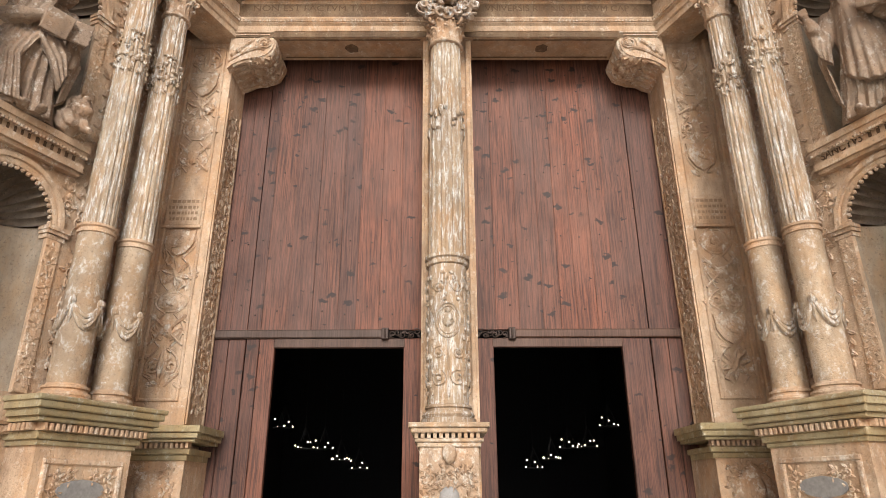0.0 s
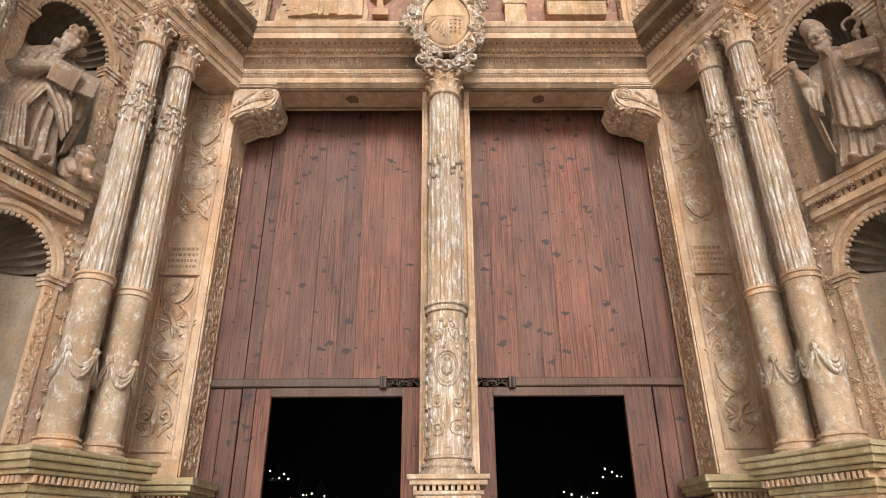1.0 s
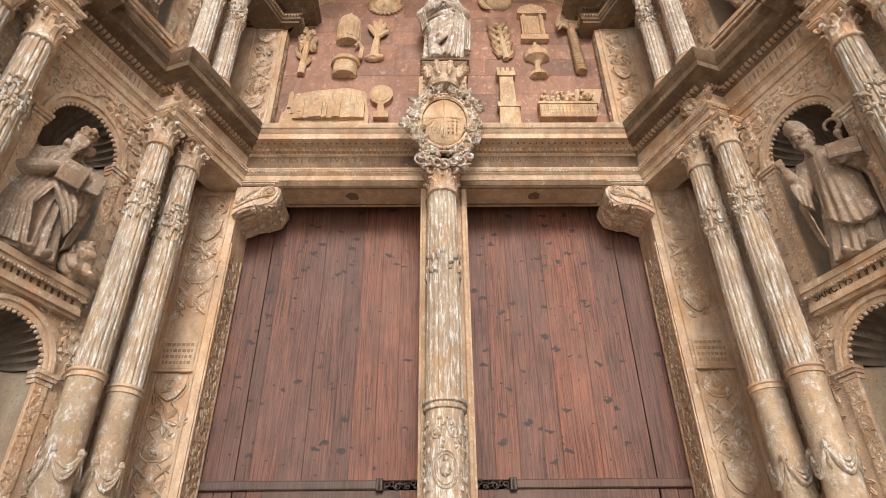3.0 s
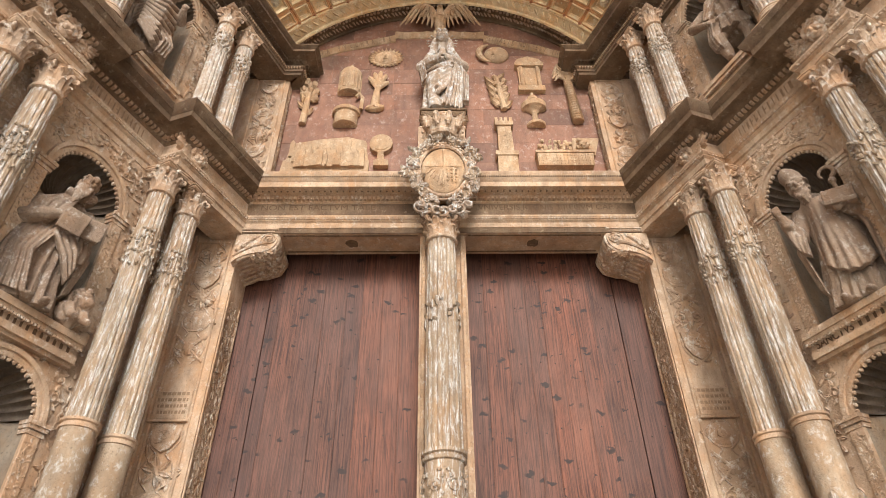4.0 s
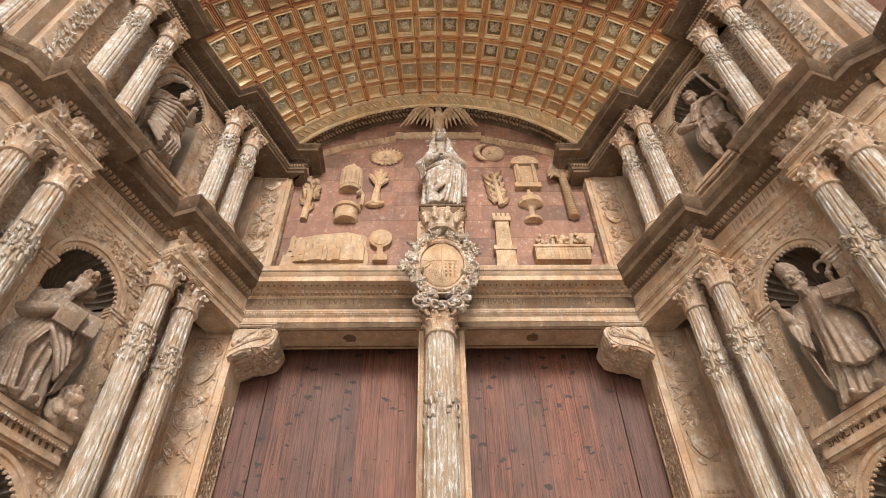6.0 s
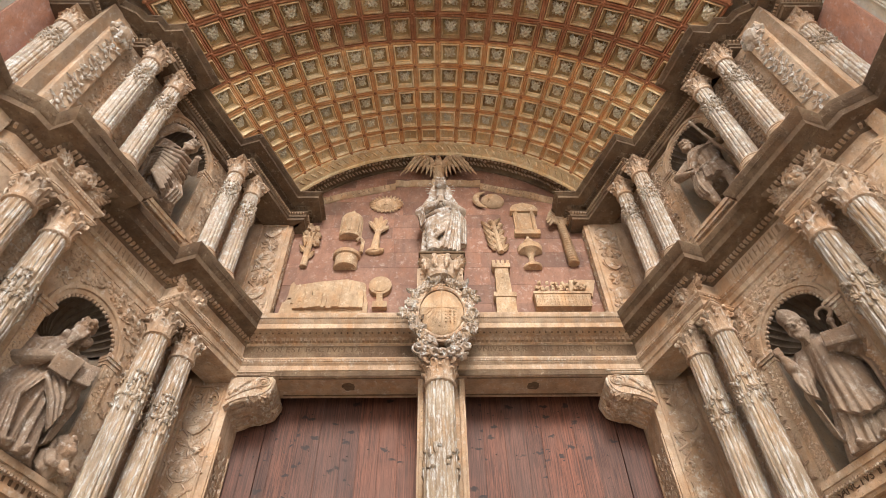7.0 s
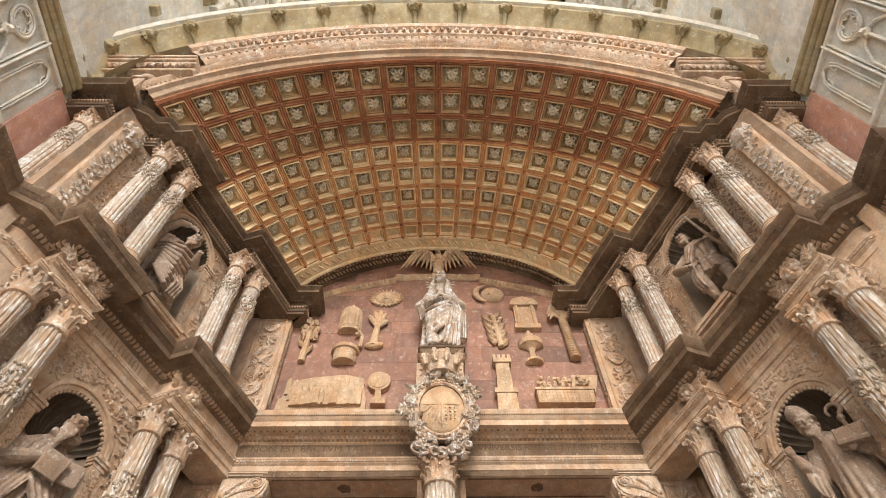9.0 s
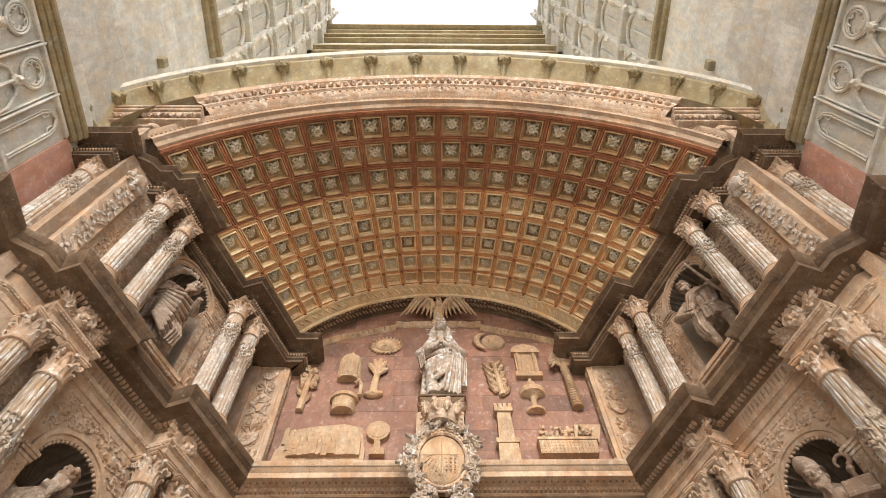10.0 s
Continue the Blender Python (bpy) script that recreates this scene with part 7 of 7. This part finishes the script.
# carved heads and blocks on the friezes over the columns
for side in (-1, 1):
    at = flank(side)
    for u in (0.12, 1.9):
        m = Mesh(at)
        y = -0.37
        cherub(m, u, y, 6.79, 1.15)
        foliage(m, u - 0.26, u + 0.26, 6.69, 6.87, y, 0.1, 3, keep=lambda a, b: abs(a - u) > 0.12, depth=0.03)
        solid("mascaron", m, CARVED, "carved head among leaves on the frieze", "carving", at(u, -0.37, 6.8), group="frieze carvings")
    # lettering on the recessed frieze, too worn to read
    m = Mesh(at)
    rnd = random.Random(8)
    u = 0.66
    while u < 1.36:
        w = rnd.uniform(0.02, 0.04)
        m.box(u, u + w * 0.45, -0.116, -0.104, 6.73, 6.84)
        if rnd.random() < 0.6:
            m.box(u + w * 0.45, u + w * 1.1, -0.116, -0.104, rnd.choice((6.73, 6.775, 6.825)), rnd.choice((6.73, 6.775, 6.825)) + 0.015)
        u += w + 0.03
    solid("frieze_lettering", m, FAINT, "worn name lettering on the side frieze", "lettering", at(1, -0.11, 6.78), group="side frieze lettering")
# ---- inscription ----
def words(text, x0, x1, y, z, size, material, parent):
    cu = bpy.data.curves.new("inscription", "FONT")
    cu.body, cu.size, cu.extrude = text, size, 0.004
    ob = bpy.data.objects.new("inscription", cu)
    scene.collection.objects.link(ob)
    bpy.context.view_layer.update()
    me = bpy.data.meshes.new_from_object(ob.evaluated_get(bpy.context.evaluated_depsgraph_get()))
    bpy.data.objects.remove(ob)
    xs = [v.co.x for v in me.vertices]
    k = (x1 - x0) / (max(xs) - min(xs))
    o = ORIGIN[parent.name]
    me.transform(Matrix.Translation((x0 - min(xs) * k - o.x, y - o.y, z - o.z)) @ Matrix.Rotation(radians(90), 4, "X") @ Matrix.Diagonal((k, 1, 1, 1)))
    me.materials.clear()
    me.materials.append(material)
    ob = new("inscription", me)
    ob.parent = parent
    tagged(ob, "incised Latin capitals")


words("NON EST FACTVM TALE OPVS I", -2.22, -0.42, 5.893, 6.79, 0.115, INK, ent)
words("VNIVERSIS REGNIS 3 REGVM CAP X", 0.44, 2.22, 5.893, 6.79, 0.115, INK, ent)
m = Mesh()
rnd = random.Random(1)
for x0, x1 in ((-2.15, -0.46), (0.46, 2.2)):
    x = x0
    while x < x1:
        w = rnd.uniform(0.012, 0.035)
        m.box(x, x + w, 5.891, 5.899, 6.70, 6.75)
        x += w + 0.014
part("small_lettering", m, FAINT, ent)

# ---- front of the arch and the tall facade ----
arc = thing("archivolt", "moulded limestone archivolt at the mouth of the vault", "arch", (0, 2.6, SPRING), kind="structure")
m = Mesh(); segarch(m, 3.76, 2.2, [(0.2, 2.66), (0.75, 2.62), (0.75, 2.9), (0.2, 2.9)]); part("backing", m, GOLD, arc)
m = Mesh(); segarch(m, 3.76, 2.2, [(0.0, 2.72), (0.0, 2.66), (0.06, 2.62), (0.07, 2.56), (0.12, 2.55), (0.13, 2.58), (0.26, 2.58), (0.28, 2.54), (0.32, 2.52), (0.32, 2.9)]); part("inner_moulding", m, GOLD, arc)
m = Mesh(); segarch(m, 3.76, 2.2, [(0.29, 2.54), (0.32, 2.5), (0.36, 2.46), (0.42, 2.44), (0.44, 2.40), (0.64, 2.38), (0.66, 2.33), (0.74, 2.30), (0.74, 2.9)], 56, 0.115, 0.885); part("outer_moulding", m, CARVED, arc)
m = Mesh()
for i in range(130):
    x, z = segment(3.76, 2.2, (i + 0.5) / 130, 0.195)
    m.blob((x, 2.57, z), (0.026, 0.025, 0.026), 6, 4)
part("egg_moulding", m, GOLD, arc)
m = Mesh()
for i in range(62):
    x, z = segment(3.76, 2.2, 0.12 + 0.76 * (i + 0.5) / 62, 0.54)
    m.blob((x, 2.37, z), (0.045, 0.05, 0.06), 7, 5, 0.7, i)
    x, z = segment(3.76, 2.2, 0.12 + 0.76 * (i + 0.5) / 62, 0.39)
    m.blob((x, 2.44, z), (0.022, 0.02, 0.022), 6, 4)
part("carved_leaves", m, CARVED, arc, "row of carved leaf brackets")
for side in (-1, 1):
    def jat(x, y, z, side=side):
        return (side * x, y, z)
    m = Mesh(jat)
    for z0, h, e in ((10.50, 0.05, 0.0), (10.55, 0.12, -0.03), (10.67, 0.05, 0.04), (10.72, 0.06, 0.08), (10.78, 0.05, 0.11)):
        m.bevelbox(3.42, 4.72, 2.46 - e, 2.95, z0, z0 + h, 0.01)
    for k in range(12):
        m.blob((3.5 + 0.1 * k, 2.44, 10.61), (0.04, 0.04, 0.05), 7, 5, 0.7, k)
    part("shoulder", m, CARVED, arc)
    m = Mesh(jat)
    m.box(3.95, 4.1, 2.5, 2.75, 9.85, 10.2); m.bevelbox(3.92, 4.13, 2.47, 2.78, 10.2, 10.25, 0.01); m.blob((4.02, 2.62, 10.38), (0.13, 0.13, 0.14), 14, 9)
    solid("ball_finial", m, CARVED, "round stone ball on a small pedestal", "finial", (side * 4.02, 2.62, 9.85), group="ball finials")

hood = thing("hood_arch", "hollow mossy hood arch set with carved bosses", "arch", (0, 2.3, SPRING), kind="structure")


def hooded(t, s, y):
    """A place on the hood's hollow: t the angle, s from its inner edge (0) to its lip (1)."""
    return ((4.30 + 0.62 * s) * math.cos(t), y, SPRING + (2.98 + 1.42 * s) * math.sin(t))


HOLLOW = [(s / 10, 2.34 + 0.34 * math.sin(math.pi * min(1, s / 9)) - 0.012 * s) for s in range(11)]
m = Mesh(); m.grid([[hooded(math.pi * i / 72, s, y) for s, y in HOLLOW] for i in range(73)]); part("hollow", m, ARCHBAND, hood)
m = Mesh()
m.grid([[hooded(math.pi * i / 72, s, y) for s, y in ((0.98, 2.26), (0.985, 2.17), (1.05, 2.13), (1.1, 2.16), (1.12, 2.24), (1.12, 4.4))] for i in range(73)])
part("lip", m, WALLSTONE, hood)
for i in range(18):
    t = math.pi * (i + 0.5) / 18
    c = hooded(t, 0.86, 2.28)
    m = Mesh(); m.blob(c, (0.11, 0.12, 0.12), 10, 7, 0.5, i)
    for k in range(6):
        g = k * 1.047
        m.blob((c[0] + 0.09 * math.cos(g), c[1] - 0.05, c[2] + 0.09 * math.sin(g)), (0.05, 0.05, 0.05), 6, 4, 0.6, k)
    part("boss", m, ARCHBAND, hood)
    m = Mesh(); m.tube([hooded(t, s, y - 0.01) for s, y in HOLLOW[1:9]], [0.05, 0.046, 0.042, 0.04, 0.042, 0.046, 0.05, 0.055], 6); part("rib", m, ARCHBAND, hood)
    # cusped lobe between two bosses
    m = Mesh(); m.tube([hooded(t + math.pi / 18 * q, 0.97 + 0.06 * math.sin(math.pi * q), 2.24) for q in [k / 8 for k in range(9)]], 0.022, 5); part("cusp", m, WALLSTONE, hood)

# upper wall set back over the portal
up = thing("wall_upper", "pale grey facade wall rising above the portal", "wall", (0, 4.3, 14), kind="structure")
m = Mesh()
m.box(-5.2, 5.2, 4.3, 4.8, 14.1, 31.2)
part("face", m, WALLSTONE, up)
m = Mesh()
for z, e in ((25.9, 0.16), (26.25, 0.3), (26.5, 0.1), (28.6, 0.2), (28.85, 0.32), (30.7, 0.2), (31.0, 0.4)):
    m.box(-4.7, 4.7, 4.3 - e, 4.32, z, z + 0.22)
part("string_course", m, ARCHBAND, up, "stained grey-green string courses")
for side in (-1, 1):
    bt = thing("buttress", "tall pale stone buttress with blind tracery", "buttress", (side * 4.7, 1.0, 0), group="buttresses", kind="structure")
    # s along the face from the wall outwards, y out of it
    def bat(s, y, z, side=side):
        return (side * (4.7 + y), 2.4 - s, z)
    m = Mesh(bat)
    rnd = random.Random(30 + side)
    m.box(-2.0, 7.0, 0.015, 1.6, 0.0, 31.6)
    part("core", m, WALLSTONE, bt)
    z = 9.75
    while z < 15.2:
        h = rnd.uniform(0.42, 0.6)
        s = -0.2 - rnd.uniform(0, 0.5)
        while s < 4.0:
            w = rnd.uniform(0.7, 1.2)
            m = Mesh(bat); m.bevelbox(s + 0.0006, s + w - 0.0006, rnd.uniform(-0.001, 0.001), 0.05, z + 0.0006, z + h - 0.0006, 0.0015); part("block", m, WALLSTONE, bt)
            s += w
        z += h
    m = Mesh(bat)
    for z0, e in ((9.52, 0.06), (9.6, 0.1), (9.68, 0.14), (15.25, 0.1), (15.4, 0.2)):
        m.bevelbox(-0.1, 6, -e, 0.05, z0, z0 + (0.09 if z0 < 10 else 0.16), 0.02)
    part("string_course", m, ARCHBAND, bt, "stained brown string courses")
    m = Mesh(bat)
    # panels below the course: a cusped oval over a boss on a stem, parted by uprights
    for k in range(5):
        s = 0.85 + 0.6 * k
        for f, q in ((1.0, 0.02), (0.8, 0.012)):
            m.tube([(s + f * 0.17 * math.cos(a), -0.012, 9.13 + f * 0.21 * math.sin(a)) for a in [2 * math.pi * j / 28 for j in range(29)]], q, 6)
        for j in range(6):
            a = j * math.pi / 3 + 0.52
            m.tube([(s + 0.085 * math.cos(a) + 0.042 * math.cos(b), -0.008, 9.13 + 0.11 * math.sin(a) + 0.05 * math.sin(b)) for b in [a - 1.9 + 3.8 * q / 8 for q in range(9)]], 0.011, 5)
        m.blob((s, -0.05, 8.76), (0.06, 0.07, 0.06), 9, 6, 0.6, k)
        m.tube([(s, -0.02, 8.74), (s, -0.02, 8.2)], [0.02, 0.03], 6)
        for q in (-1, 1):
            m.tube([(s + q * 0.26, -0.012, 8.2), (s + q * 0.25, -0.012, 8.5), (s + q * 0.14, -0.012, 8.72), (s, -0.012, 8.80)], 0.018, 6)
        m.bevelbox(s - 0.345, s - 0.315, -0.05, 0.02, 8.1, 9.5, 0.01); m.bevelbox(s - 0.295, s - 0.28, -0.03, 0.02, 8.1, 9.5, 0.006)
    # a long cusped slot next to the portal
    for q in (0.0, 0.03):
        m.tube([(0.12 + q, -0.012, 8.25), (0.12 + q, -0.012, 9.1), (0.15 + q, -0.012, 9.25), (0.27, -0.012, 9.36 - q), (0.39 - q, -0.012, 9.25), (0.42 - q, -0.012, 9.1), (0.42 - q, -0.012, 8.25)], 0.014, 6)
    for q in (-1, 1):
        m.tube([(0.27 + q * 0.15, -0.01, 9.05), (0.27 + q * 0.07, -0.01, 9.1), (0.27 + q * 0.06, -0.01, 9.19), (0.27 + q * 0.12, -0.01, 9.24)], 0.012, 5)
    for z0 in (8.15, 9.42):
        m.bevelbox(0.0, 6, -0.04, 0.02, z0, z0 + 0.06, 0.01)
    part("tracery", m, WALLSTONE, bt)
    m = Mesh(bat); m.bevelbox(0.22, 0.38, -0.12, 0.05, 12.6, 12.78, 0.015); part("corbel", m, ARCHBAND, bt, "stained projecting corbel block")
    m = Mesh(bat); m.box(-0.62, -0.02, -0.02, 0.2, 7.2, 9.45); part("render_patch", m, PLASTER, bt, "worn reddish rendered patch")
    # panelled tiers above
    m = Mesh(bat)
    z = 15.6
    while z < 31:
        for s in (-1.2, -0.3, 0.6, 1.5, 2.4):
            m.bevelbox(s, s + 0.12, -0.16, 0.05, z, z + 2.3, 0.03)
            for r in (0.3,):
                m.tube([(s + 0.51 + 0.39 * math.cos(a), -0.03, z + 1.75 + 0.5 * math.sin(a)) for a in [math.pi * j / 12 for j in range(13)]], 0.05, 6)
            m.tube([(s + 0.51, -0.02, z), (s + 0.51, -0.02, z + 1.9)], 0.035, 6)
            for j in range(3):
                m.blob((s + 0.06, -0.2, z + 0.7 + 0.7 * j), (0.09, 0.09, 0.12), 7, 5, 0.6, j)
        m.bevelbox(-2, 3.4, -0.2, 0.05, z + 2.35, z + 2.5, 0.04)
        z += 2.65
    part("panel_tracery", m, WALLSTONE, bt)
    m = Mesh(bat)
    for s in (-1.2, -0.3, 0.6):
        m.lathe((s, -0.1, 31.6), [(0.16, 0), (0.13, 0.6), (0.05, 1.4), (0.08, 1.5), (0.01, 1.7)], 8)
        for k in range(5):
            for g in (0, 1.57, 3.14, 4.71):
                m.blob((s + 0.16 * math.cos(g), -0.1 + 0.16 * math.sin(g), 31.7 + 0.25 * k), (0.07, 0.07, 0.06), 6, 4, 0.5, k)
    part("pinnacles", m, WALLSTONE, bt)

# porch jamb behind the outermost columns
for side in (-1, 1):
    m = Mesh()
    x0, x1 = sorted((side * 4.0, side * 4.75))
    m.box(x0, x1, 2.98, 3.8, 0, 9.85)
    m.bevelbox(x0 + 0.05, x1 - 0.05, 2.94, 3.0, 7.3, 9.4, 0.02)
    solid("wall_outer", m, PLASTER, "worn pink plastered wall behind the outermost column", "wall", kind="structure")
    th = thing("panel_pilaster", "bleached carved pilaster with a head between columns", "pilaster", flank(side)(2.5, -0.2, 7.3), group="panel pilasters")
    at = flank(side)
    m = Mesh(at); m.bevelbox(2.34, 2.62, -0.2, 0.1, 7.18, 9.44, 0.015); part("pier", m, GOLD, th)
    m = Mesh(at); foliage(m, 2.38, 2.58, 7.4, 9.0, -0.215, 0.19, 51 + side, depth=0.018); m.blob((2.48, -0.24, 9.2), (0.11, 0.1, 0.13), 12, 8, 0.3, 2)
    for k in range(8):
        m.blob((2.48 + 0.12 * math.cos(k * 0.8), -0.22, 9.2 + 0.13 * math.sin(k * 0.8)), (0.06, 0.06, 0.05), 7, 5, 0.5, k)
    part("carving", m, PALETOP, th)

# leafy ground between the paired columns
for side in (-1, 1):
    at = flank(side)
    for u0, u1, z0, z1, sz in ((-0.2, 0.42, 2.5, 6.3, 0.17), (1.62, 2.35, 2.5, 6.3, 0.17), (-0.2, 0.38, 7.4, 9.35, 0.15), (1.56, 2.25, 7.4, 9.35, 0.15)):
        m = Mesh(at)
        foliage(m, u0, u1, z0, z1, -WALL, sz, int(z0 * 3 + u0 * 7) + side, depth=0.02)
        solid("carved_ground", m, CARVED, "carved foliage behind the paired columns", "carving", at(u0, -WALL, z0), group="carved grounds")

# lettering on the shelves under the upper niches: one word can be read, the names cannot
for side in (-1, 1):
    at = flank(side)
    m = Mesh(at)
    rnd = random.Random(19)
    u = 0.97 if side > 0 else 0.58
    while u < 1.4:
        w = rnd.uniform(0.03, 0.05)
        m.box(u, u + w * 0.55, -WALL - 0.076, -WALL - 0.066, 4.185, 4.255)
        u += w + 0.022
    solid("shelf_lettering", m, INK, "worn capitals on the niche shelf", "lettering", at(1, -0.17, 4.2), group="shelf lettering")
cu = bpy.data.curves.new("word", "FONT")
cu.body, cu.size, cu.extrude = "SANCTVS", 0.1, 0.004
ob = bpy.data.objects.new("word", cu)
scene.collection.objects.link(ob)
bpy.context.view_layer.update()
me = bpy.data.meshes.new_from_object(ob.evaluated_get(bpy.context.evaluated_depsgraph_get()))
bpy.data.objects.remove(ob)
span = max(v.co.x for v in me.vertices)
for v in me.vertices:
    v.co = flank(1)(0.56 + v.co.x * 0.36 / span, -WALL - 0.073 - v.co.z, 4.185 + v.co.y)
me.materials.clear()
me.materials.append(INK)
tagged(new("shelf_word", me), "incised Latin word on the niche shelf", "lettering", "shelf lettering")
